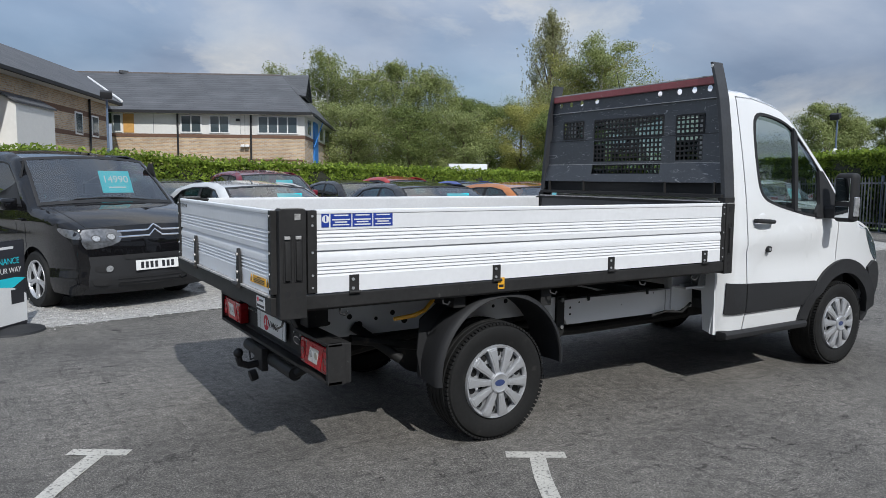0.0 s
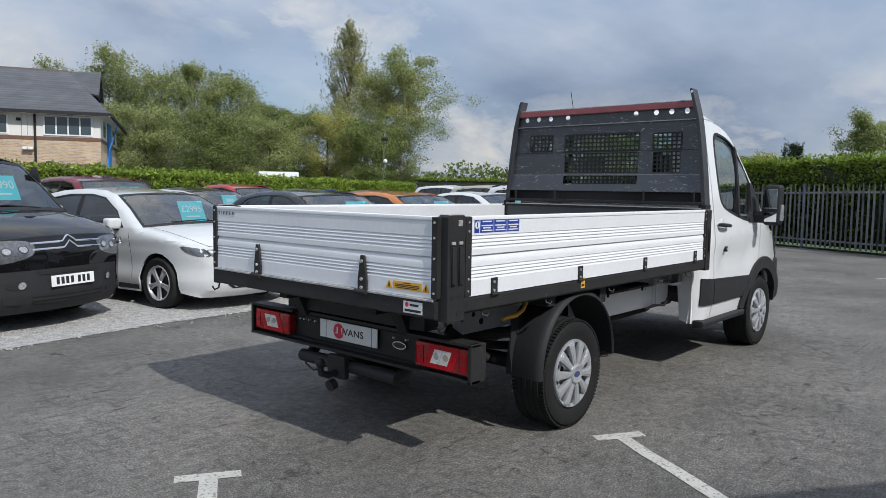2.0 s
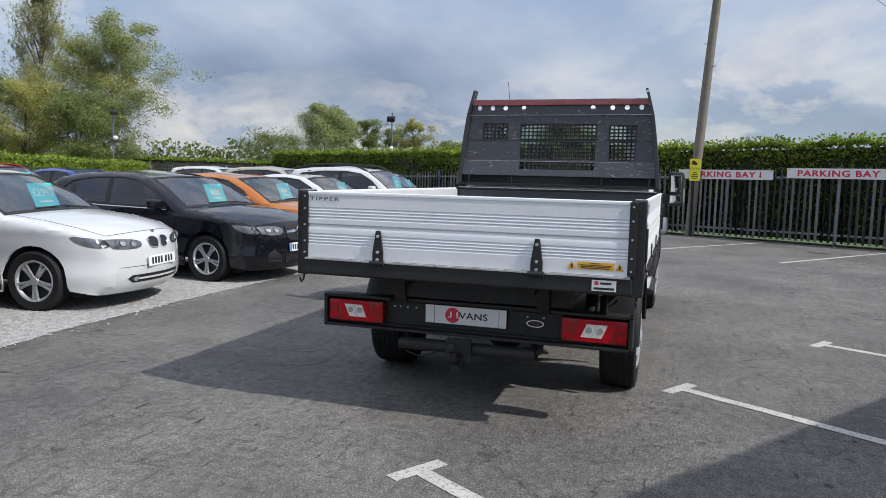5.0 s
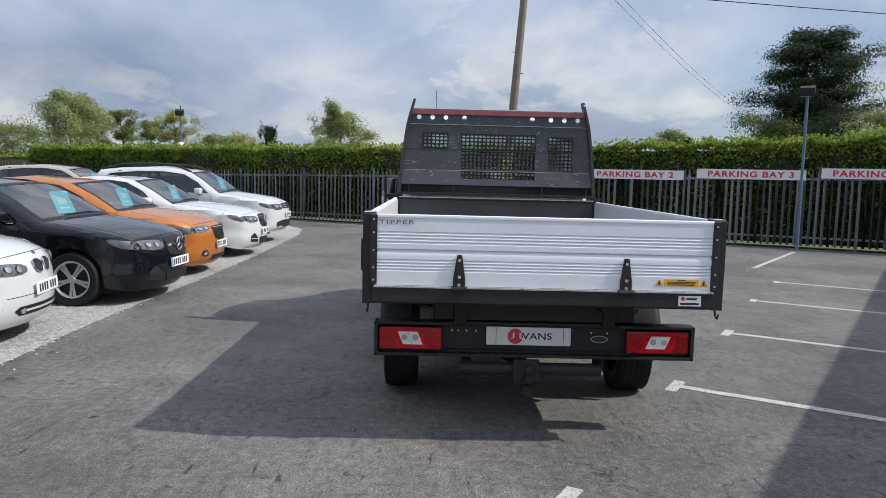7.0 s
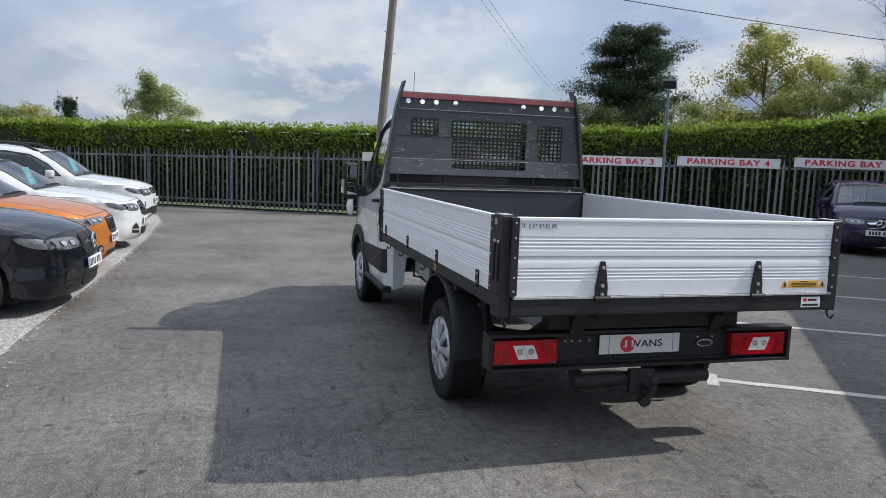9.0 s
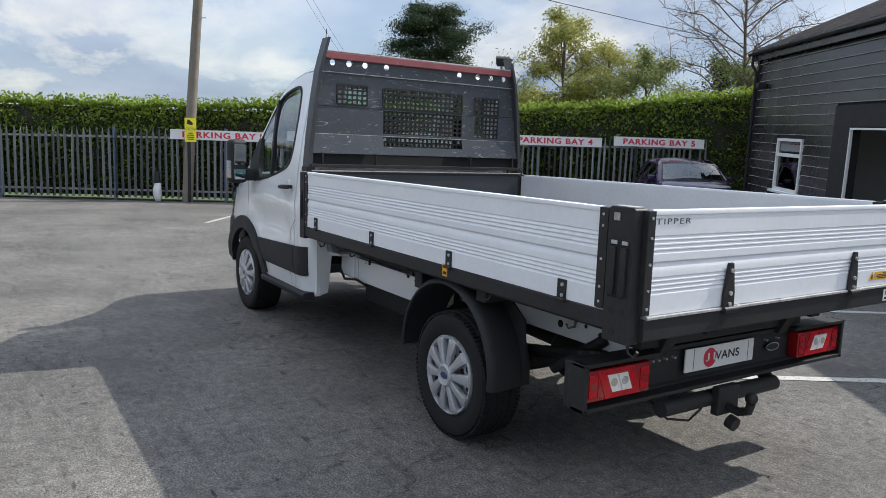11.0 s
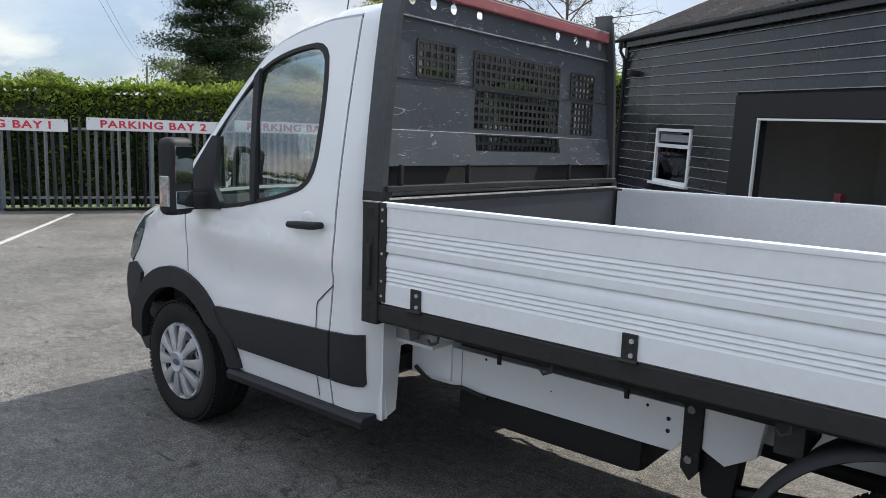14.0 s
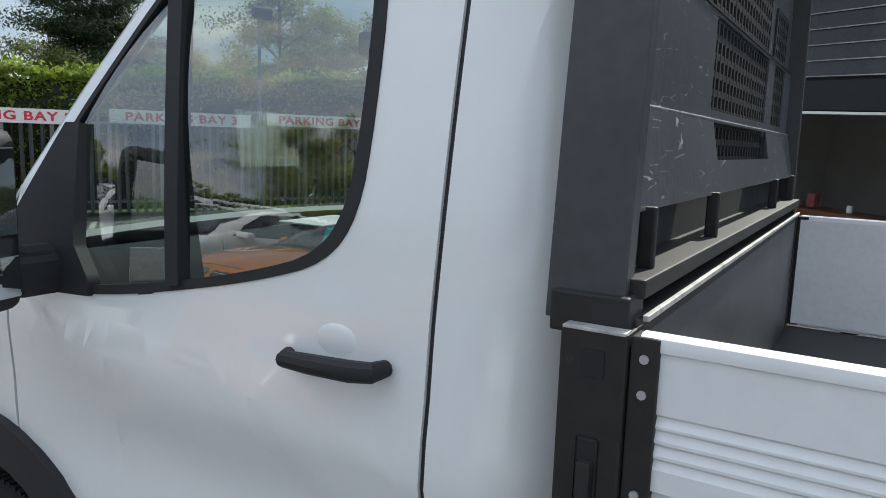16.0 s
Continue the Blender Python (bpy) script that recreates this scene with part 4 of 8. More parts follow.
    ring = [(0.185 * math.cos(a) * 0.45 + 3.06, -0.41 + 0.185 * math.sin(a), 1.20 + 0.185 * math.cos(a) * 0.89) for a in np.linspace(0, 2 * math.pi, 25)]
    wheel = tube(ring, 0.016, 8)
    tube([(3.06, -0.41, 1.2), (3.16, -0.41, 1.14)], 0.05, 10, wheel)
    for a in (1.57, -1.57, 3.14):
        tube([(3.06, -0.41, 1.2), (0.185 * math.cos(a) * 0.45 + 3.06, -0.41 + 0.185 * math.sin(a), 1.20 + 0.185 * math.cos(a) * 0.89)], 0.018, 6, wheel)
    part("steering_wheel", wheel, M["trim_dark"], truck, "dark steering wheel", True)
    for y0, y1 in ((-0.70, -0.18), (0.0, 0.42), (0.43, 0.82)):
        seat = part("seat", box(2.35, 2.92, y0, y1, 0.85, 1.02, 0.05, seg=3), M["seat"], truck, "dark cloth cab seat", True)
        part("backrest", prism([(2.22, 0.98), (2.38, 1.0), (2.27, 1.62), (2.14, 1.60)], "y", y0 + 0.02, y1 - 0.02, 0.04), M["seat"], seat, "", True)
        part("headrest", box(2.13, 2.23, (y0 + y1) / 2 - 0.13, (y0 + y1) / 2 + 0.13, 1.64, 1.82, 0.035, seg=3), M["seat"], seat, "", True)
    part("inside_mirror", box(2.98, 3.03, -0.13, 0.13, 1.83, 1.90, 0.015), M["plastic"], truck, "", True)
    part("paper_sheet", box(3.25, 3.45, -0.28, 0.02, 1.285, 1.289), M["paper"], truck)
    part("aerial", cyl((2.55, 0.62, 2.2), (2.47, 0.63, 2.50), 0.003, seg=6), M["plastic"], truck)


build_cab()


def road_wheel(x, y, side, name_parent, r=0.345, w=0.225, cap=0.215):
    """Tyre with tread blocks, silver ten-spoke trim."""
    s = side
    tyre = [(0.205, -0.02), (0.235, 0.0), (0.30, 0.012), (0.325, 0.004), (0.338, -0.014), (0.345, -0.035), (0.347, -w / 2), (0.345, -w + 0.035), (0.338, -w + 0.014), (0.30, -w - 0.01), (0.21, -w)]
    k = r / 0.347
    bm = lathe([(a * k, s * o) for a, o in tyre], 0, 48)
    for g in range(4):
        yy = -0.05 - g * 0.042
        lathe([(r * 1.0005, s * (yy + 0.014)), (r * 1.012, s * (yy + 0.012)), (r * 1.012, s * (yy - 0.012)), (r * 1.0005, s * (yy - 0.014))], 0, 48, bm)
    for i in range(84):
        a = i * 2 * math.pi / 84
        for e in (-0.016, -w + 0.016):
            m = Matrix.Rotation(-a, 4, "Y") @ Matrix.Translation((r * 0.9815, s * e, 0)) @ Matrix.Diagonal((0.011, 0.034, 0.017, 1))
            bmesh.ops.create_cube(bm, size=1, matrix=m)
    wh = part("wheel", bm, M["rubber"], name_parent, "black tyre with a silver ten-spoke wheel trim", True)
    wh.matrix_basis = Matrix.Translation((x, y, r))
    back = part("rim_back", lathe([(0.001, s * -0.040), (0.10, s * -0.040), (0.125, s * -0.022), (0.165, s * -0.026), (cap, s * -0.045), (cap + 0.004, s * -0.005)], 0, 40), M["silver"], wh, "silver steel wheel with round holes", True)
    for i in range(10):
        a = 2 * math.pi * (i + 0.5) / 10 + 0.1
        part("rim_hole", cyl((0.163 * math.cos(a), s * -0.035, -0.163 * math.sin(a)), (0.163 * math.cos(a), s * -0.0235, -0.163 * math.sin(a)), 0.022, seg=16), M["dark"], back)
        part("rim_gap", cyl((0.105 * math.cos(a), s * -0.045, -0.105 * math.sin(a)), (0.105 * math.cos(a), s * -0.0225, -0.105 * math.sin(a)), 0.015, seg=12), M["dark"], back)
    ring = lathe([(cap * 0.90, s * -0.012), (cap * 0.93, s * 0.004), (cap * 0.985, s * 0.008), (cap * 1.01, s * -0.004), (cap * 1.005, s * -0.02)], 0, 48)
    part("trim_ring", ring, M["silver"], wh, "", True)
    for i in range(10):
        a = 2 * math.pi * i / 10 + 0.1
        pts = [(0.055, -0.017), (0.13, -0.023), (cap * 0.94, -0.033), (cap * 0.965, 0.0), (cap * 0.94, 0.033), (0.13, 0.023), (0.055, 0.017)]
        sp = prism(pts, "y", s * -0.014, s * 0.012, 0.005)
        for v in sp.verts:
            v.co.y += s * 0.012 * (1 - (math.hypot(v.co.x, v.co.z) / cap) ** 2)
        sp.transform(Matrix.Rotation(a, 4, "Y"))
        spoke = part("spoke", sp, M["silver"], wh, "", True)
        face = prism([(0.075, -0.009), (0.13, -0.013), (cap * 0.90, -0.022), (cap * 0.90, 0.022), (0.13, 0.013), (0.075, 0.009)], "y", s * 0.010, s * 0.0145, 0.002)
        for v in face.verts:
            v.co.y += s * 0.012 * (1 - (math.hypot(v.co.x, v.co.z) / cap) ** 2)
        face.transform(Matrix.Rotation(a, 4, "Y"))
        part("spoke_face", face, M["silver"], spoke)
    part("hub", lathe([(0.001, s * 0.028), (0.045, s * 0.030), (0.052, s * 0.034), (0.060, s * 0.030), (0.066, s * 0.0)], 0, 32), M["silver"], wh, "", True)
    badge = lathe([(0.001, s * 0.031), (0.030, s * 0.030), (0.032, s * 0.027)], 0, 24)
    badge.transform(Matrix.Diagonal((1.15, 1, 0.62, 1)))
    part("badge", badge, M["navy"], wh, "plain blue oval badge", True)
    for i in range(5):
        a = 2 * math.pi * (i + 0.5) / 5
        part("wheel_nut", cyl((0.085 * math.cos(a), s * -0.03, 0.085 * math.sin(a)), (0.085 * math.cos(a), s * 0.004, 0.085 * math.sin(a)), 0.012, seg=6), M["chrome"], wh)
    return wh


for wx in (0.0, 3.503):
    for side in (-1, 1):
        road_wheel(wx, side * 0.965, side, truck)


def board_profile(t=0.024):
    """Half section of a drop side: depth against height above its foot, with two groups of shallow ribs, an overlap at the joint and a rounded top rail."""
    out = [(0.0, 0.0)]

    def ribs(tops):
        for z in tops:
            out.extend([(0.0, z - 0.0145), (-0.0022, z - 0.010), (-0.0048, z - 0.0035), (-0.0040, z - 0.0012), (0.0, z + 0.0005)])

    ribs((0.094, 0.112, 0.130, 0.148))
    out.extend([(0.0, 0.170), (-0.0025, 0.183), (-0.0075, 0.196), (-0.0125, 0.2045), (-0.0120, 0.2065), (0.0, 0.2080)])
    ribs((0.251, 0.270, 0.289, 0.307))
    out.extend([(0.0, 0.384), (0.0035, 0.3855), (0.0045, 0.394), (0.0025, 0.402), (-0.004, 0.405), (-t + 0.004, 0.405), (-t, 0.401)])
    return out + [(-t, 0.0)]


def build_bed():
    prof = board_profile()
    z0 = 0.957
    for s in (-1, 1):
        pts = [(s * (TW + o), z0 + h) for o, h in prof]
        side = part("drop_side", prism(pts, "x", -1.135, 1.885), M["board"], truck, "white ribbed aluminium drop side", True, 25)
        part("board_inside", box(-1.135, 1.885, s * (TW - 0.034), s * (TW - 0.029), z0 + 0.01, z0 + 0.39), M["inner"], side)
        for x in (-0.935, -0.065, 0.815, 1.695):
            h = part("hinge", box(x - 0.026, x + 0.026, s * TW, s * (TW + 0.008), z0 - 0.012, z0 + 0.082, 0.003), M["steel"], side, "black steel hinge plate")
            part("pin", cyl((x - 0.03, s * (TW + 0.012), z0 - 0.004), (x + 0.03, s * (TW + 0.012), z0 - 0.004), 0.008, seg=8), M["steel"], h, "", True)
            for dz in (0.015, 0.06):
                part("bolt", cyl((x - 0.008, s * (TW + 0.006), z0 + dz), (x - 0.008, s * (TW + 0.013), z0 + dz), 0.008, seg=8), M["silver"], h, "", True)
        for x0, x1 in ((-1.177, -1.13), (1.86, 1.895)):
            st = part("end_strip", box(x0, x1, s * (TW - 0.03), s * (TW + 0.007), z0 + 0.004, z0 + 0.402, 0.003), M["steel"], side, "black steel end strip")
            for dz in (0.03, 0.09, 0.2, 0.33, 0.375):
                part("rivet", cyl(((x0 + x1) / 2, s * (TW + 0.005), z0 + dz), ((x0 + x1) / 2, s * (TW + 0.0095), z0 + dz), 0.006, seg=8), M["silver"], st, "", True)
        # rear and front corner posts
        post = part("corner_post", prism([(-1.318, 0.845), (-1.186, 0.845), (-1.186, 1.36), (-1.196, 1.368), (-1.308, 1.368), (-1.318, 1.36)], "y", s * (TW - 0.055), s * (TW + 0.012), 0.004), M["steel"], truck, "black steel corner post with latch handles")
        for cx in (-1.281, -1.227):
            part("latch_slot", box(cx - 0.020, cx + 0.020, s * (TW + 0.010), s * (TW + 0.0135), 1.02, 1.245, 0.004), M["dark"], post)
            part("latch_handle", box(cx - 0.013, cx + 0.013, s * (TW + 0.012), s * (TW + 0.024), 1.03, 1.215, 0.005), M["steel"], post, "", True)
            part("latch_tip", box(cx - 0.014, cx + 0.014, s * (TW + 0.012), s * (TW + 0.02), 1.225, 1.24, 0.002), M["edge"], post)
            part("post_hole", cyl((cx, s * (TW + 0.010), 0.965), (cx, s * (TW + 0.0135), 0.965), 0.015, seg=16), M["dark"], post)
        part("post_hole", cyl((-1.235, s * (TW + 0.010), 0.885), (-1.235, s * (TW + 0.0135), 0.885), 0.015, seg=16), M["dark"], post)
        part("worn_top", box(-1.310, -1.194, s * (TW - 0.05), s * (TW + 0.007), 1.3685, 1.371), M["edge"], post, "bare worn top edge")
        part("latch_box", box(-1.245, -1.215, s * (TW + 0.010), s * (TW + 0.016), 1.315, 1.345, 0.002), M["edge"], post)
        part("hook", tube([(-1.29, s * (TW - 0.02), 0.85), (-1.30, s * (TW - 0.02), 0.81), (-1.33, s * (TW - 0.02), 0.80), (-1.345, s * (TW - 0.02), 0.825)], 0.006, 8), M["steel"], post, "", True)
        fp = part("front_post", box(1.897, 1.985, s * (TW - 0.06), s * (TW + 0.012), 0.865, 1.36, 0.005), M["steel"], truck, "black steel front post with a latch handle")
        part("worn_top", box(1.900, 1.982, s * (TW - 0.012), s * (TW + 0.0135), 1.357, 1.3615, 0.001), M["edge"], fp, "bare worn top edge")
        part("latch_slot", box(1.925, 1.955, s * (TW + 0.010), s * (TW + 0.0135), 1.00, 1.22, 0.004), M["dark"], fp)
        part("latch_handle", box(1.93, 1.95, s * (TW + 0.012), s * (TW + 0.026), 1.02, 1.19, 0.005), M["steel"], fp, "", True)
        part("latch_window", box(1.925, 1.955, s * (TW + 0.010), s * (TW + 0.014), 1.30, 1.335), M["dark"], fp)
        for dz in (0.90, 0.94):
            part("post_hole", cyl((1.94, s * (TW + 0.010), dz), (1.94, s * (TW + 0.0135), dz), 0.014, seg=16), M["dark"], fp)
        # side rail below the boards
        rail = part("side_rail", prism([(s * (TW - 0.06), 0.950), (s * (TW + 0.003), 0.950), (s * (TW + 0.003), 0.885), (s * (TW - 0.012), 0.872), (s * (TW - 0.06), 0.872)], "x", -1.19, 1.99, 0.004), M["steel"], truck, "black steel bed rail")
        for x in (-1.0, -0.4, 0.35, 1.1, 1.6):
            part("rope_hook", tube([(x, s * (TW - 0.03), 0.875), (x, s * (TW - 0.02), 0.845), (x + 0.02, s * (TW - 0.005), 0.838), (x + 0.03, s * TW, 0.855)], 0.006, 6), M["steel"], rail, "", True)
        part("warning_label", box(-0.055, 0.005 - 0.015, s * (TW + 0.003), s * (TW + 0.0045), 0.90, 0.965), M["yellow"], rail, "small yellow warning label")
        part("label_bars", prism([(-0.050, 0.91), (-0.016, 0.91), (-0.016, 0.925), (-0.050, 0.925)], "y", s * (TW + 0.0045), s * (TW + 0.0052)), M["ink"], rail)
    # tailgate
    pts = [(-1.335 - o, z0 + h) for o, h in prof]
    bm = prism(pts, "y", -0.965, 0.965)
    gate = part("tailgate", bm, M["board"], truck, "white ribbed aluminium tailgate", True, 25)
    part("board_inside", box(-1.306, -1.301, -0.965, 0.965, z0 + 0.01, z0 + 0.39), M["inner"], gate)
    for s in (-1, 1):
        st = part("end_strip", box(-1.345, -1.30, s * 0.958, s * 0.998, z0 + 0.004, z0 + 0.402, 0.003), M["steel"], gate)
        for dz in (0.03, 0.1, 0.2, 0.3, 0.375):
            part("rivet", cyl((-1.35, s * 0.978, z0 + dz), (-1.343, s * 0.978, z0 + dz), 0.006, seg=8), M["silver"], st, "", True)
        y = s * 0.478 + 0.01
        strap = part("hinge_strap", prism([(y - 0.034, z0 - 0.03), (y + 0.034, z0 - 0.03), (y + 0.034, z0 + 0.05), (y + 0.014, z0 + 0.182), (y - 0.014, z0 + 0.182), (y - 0.034, z0 + 0.05)], "x", -1.352, -1.338, 0.004), M["steel"], gate, "tapered black hinge strap")
        for dz in (0.01, 0.055, 0.15):
            part("bolt", cyl((-1.36, y, z0 + dz), (-1.35, y, z0 + dz), 0.009, seg=8), M["edge"], strap, "", True)
        part("hinge_knuckle", cyl((-1.36, y - 0.045, z0 - 0.012), (-1.36, y + 0.045, z0 - 0.012), 0.014, seg=12), M["steel"], strap, "", True)
    rr = part("rear_rail", prism([(-1.345, 0.945), (-1.345, 0.86), (-1.30, 0.845), (-1.25, 0.845), (-1.25, 0.945)], "y", -0.985, 0.985, 0.004), M["steel"], truck, "black steel rear rail", False)
    part("rail_lip", box(-1.352, -1.30, -0.975, 0.975, 0.944, 0.955, 0.002), M["edge"], rr)
    words("lettering", "TIPPER", 0.038, Matrix.Translation((-1.3375, 0.85, 1.317)) @ Euler((radians(90), 0, radians(-90))).to_matrix().to_4x4(), M["greyink"], gate, 0.0006, 1.25).scale = (1.45, 0.85, 1)
    st = part("warning_sticker", box(-1.338, -1.3365, -0.89, -0.69, 0.985, 1.025), M["yellow"], gate, "yellow warning sticker with black bars")
    for i, (w, zz) in enumerate(((0.05, 1.019), (0.17, 1.009), (0.17, 1.001), (0.15, 0.993))):
        part("text_bar", box(-1.3388, -1.338, -0.79 - w / 2, -0.79 + w / 2, zz - 0.002, zz + 0.002), M["ink"], st)
    for y in (-0.662, -0.918):
        tri = part("warning_triangle", prism([(y - 0.024, 0.985), (y + 0.024, 0.985), (y, 1.027)], "x", -1.338, -1.3365), M["yellow"], gate, "yellow warning triangle")
        part("mark", box(-1.3388, -1.338, y - 0.005, y + 0.005, 0.99, 1.012), M["ink"], tri)
    dl = part("dealer_sticker", box(-1.3475, -1.346, -0.905, -0.775, 0.872, 0.932), M["paper"], rr, "small white sticker with a red dot")
    part("dot", cyl((-1.3485, -0.80, 0.915), (-1.3475, -0.80, 0.915), 0.012, seg=16), M["redink"], dl)
    part("text_bar", box(-1.3485, -1.3475, -0.88, -0.82, 0.909, 0.920), M["ink"], dl)
    part("text_bar", box(-1.3485, -1.3475, -0.895, -0.785, 0.880, 0.892), M["ink"], dl)
    # blue notices on the right drop side
    for x0, x1 in ((-1.105, -1.066), (-1.058, -0.948), (-0.942, -0.834), (-0.828, -0.720)):
        nb = part("notice", box(x0, x1, -TW - 0.0015, -TW, 1.276, 1.343), M["blue"], truck, "blue safety notice with white bars")
        if x1 - x0 > 0.1:
            for zz, k in ((1.333, 0.7), (1.312, 0.85), (1.300, 0.6), (1.287, 0.8)):
                w = (x1 - x0) * k
                part("text_bar", box((x0 + x1 - w) / 2, (x0 + x1 + w) / 2, -TW - 0.0022, -TW - 0.0015, zz - 0.003, zz + 0.003), M["paper"], nb)
        else:
            part("disc", cyl((-1.0835, -TW - 0.0024, 1.316), (-1.0835, -TW - 0.0015, 1.316), 0.019, seg=20), M["paper"], nb)
            part("mark", box(-1.087, -1.08, -TW - 0.003, -TW - 0.0024, 1.304, 1.330), M["blue"], nb)
    # floor and frame under it
    part("bed_floor", box(-1.30, 1.96, -0.99, 0.99, 0.925, 0.955), M["steel"], truck, "black steel bed floor")
    for s in (-1, 1):
        part("subframe_rail", box(-1.22, 1.95, s * 0.36, s * 0.44, 0.80, 0.925, 0.004), M["under"], truck)
    for x in (-1.15, -0.75, -0.35, 0.1, 0.55, 1.0, 1.45, 1.85):
        part("cross_member", box(x - 0.03, x + 0.03, -0.98, 0.98, 0.875, 0.925, 0.003), M["under"], truck)


build_bed()


def mesh_bars(y0, y1, z0, z1, ny, nz, x, t=0.006):
    """A panel of square holes: ny by nz bars."""
    bm = bmesh.new()
    wy, wz = (y1 - y0) / ny, (z1 - z0) / nz
    for i in range(ny + 1):
        c = y0 + wy * i
        box(x - t / 2, x + t / 2, c - 0.0068, c + 0.0068, z0, z1, 0, bm)
    for j in range(nz + 1):
        c = z0 + wz * j
        box(x - t / 2 + 0.0007, x + t / 2 - 0.0007, y0, y1, c - 0.0068, c + 0.0068, 0, bm)
    return bm


def build_headboard():
    hb = part("headboard", box(1.90, 1.99, -1.0, 1.0, 1.34, 1.372, 0.004), M["steel"], truck, "black steel headboard with mesh windows and a faded red top bar")
    half = lambda z: float(np.interp(z, [0.9, 1.37, 1.64, 1.9, 2.1, 2.22, 2.36], [1.0, 1.0, 0.975, 0.945, 0.915, 0.885, 0.845]))
    for s in (-1, 1):
        zs = [1.36, 1.5, 1.64, 1.78, 1.9, 2.0, 2.1, 2.2, 2.28, 2.345]
        pts = [(s * (half(z) + 0.012), z) for z in zs] + [(s * (half(2.35) + 0.01), 2.352), (s * (half(2.35) - 0.012), 2.352)] + [(s * (half(z) - 0.012 - 0.012 * (2.345 - z)), z) for z in zs[::-1]]
        part("side_plate", prism(pts, "x", 1.915, 2.02, 0.003), M["plate"], hb, "worn black side plate")
        if s < 0:
            # white disc on the plate, painted for the daylight showing through its hole
            part("eye_hole", cyl((1.912, s * 0.857, 2.325), (1.9145, s * 0.857, 2.325), 0.011, seg=16), M["paper"], hb)
        part("plate_foot", box(1.905, 2.01, s * 0.955, s * 1.020, 1.345, 1.40, 0.004), M["steel"], hb)
    bands = [(2.105, 2.20, 0.0), (1.945 - 0.09, 2.105, 0.006), (1.645, 1.855, -0.004), (1.50, 1.645, -0.012)]
    openings = [(0.505, 0.755, 1.875, 2.02, 6, 4), (-0.385, 0.365, 1.865, 2.015, 18, 4), (-0.385, 0.365, 1.665, 1.845, 18, 5), (-0.385, 0.365, 1.565, 1.64, 18, 2),
                (-0.765, -0.515, 1.865, 2.0, 6, 4), (-0.765, -0.515, 1.665, 1.845, 6, 5)]
    for z0, z1, dx in bands:
        w0, w1 = half(z0) - 0.01, half(z1) - 0.01
        outline = [(-w0, z0), (w0, z0), (w1, z1), (-w1, z1)]
        holes = []
        if z0 > 2.1:
            for y in (0.80, 0.665, 0.53, 0.342, -0.345, -0.533, -0.67, -0.805):
                holes.append([(y + 0.023 * math.cos(a), 2.176 + 0.023 * math.sin(a)) for a in np.linspace(0, 2 * math.pi, 14, endpoint=False)])
        for y0, y1, a, b, ny, nz in openings:
            if z0 < a and b < z1:
                holes.append([(y0, a), (y1, a), (y1, b), (y0, b)])
        bm = filled(outline, holes)
        for v in bm.verts:
            v.co = Vector((1.965 + dx - (0.024 * smooth(1.645, 1.5, v.co.z) if z0 < 1.6 else 0), v.co.x, v.co.z))
        thick(part("panel", bm, M["scratched"], hb, "scratched black steel sheet"), 0.004, 0)
    for z in (2.105, 1.645):
        w = half(z) - 0.012
        part("fold_edge", box(1.952, 1.966, -w, w, z - 0.003, z + 0.003, 0.001), M["edge"], hb, "bare worn fold line")
    w = half(1.855) - 0.012
    part("fold_edge", box(1.956, 1.963, -w, w, 1.853, 1.857), M["steel"], hb)
    for i, (y0, y1, a, b, ny, nz) in enumerate(openings):
        part("mesh_window", mesh_bars(y0, y1, a, b, ny, nz, 1.966), M["steel"], hb, "black square mesh window")
    top = part("top_bar", box(1.935, 2.0, -0.87, 0.87, 2.20, 2.252, 0.006), M["redbar"], hb, "faded red top bar")
    part("bar_cap", box(1.935, 2.0, -0.872, 0.872, 2.252, 2.262, 0.003), M["edge"], top)
    # lower ledge with short uprights
    part("ledge", box(1.895, 1.99, -0.99, 0.99, 1.395, 1.42, 0.003), M["steel"], hb)
    part("ledge_lip", box(1.889, 1.897, -0.985, 0.985, 1.366, 1.374, 0.001), M["edge"], hb)
    for y in (0.89, 0.44, -0.46, -0.91):
        part("upright", box(1.912, 1.936, y - 0.007, y + 0.007, 1.418, 1.506, 0.004), M["steel"], hb)
    part("lower_plate", box(1.90, 1.925, -0.99, 0.99, 0.95, 1.345, 0.002), M["plate"], hb, "worn black steel bulkhead plate")
    part("back_sheet", box(1.975, 1.985, -0.985, 0.985, 1.40, 1.51), M["dark"], hb)


build_headboard()


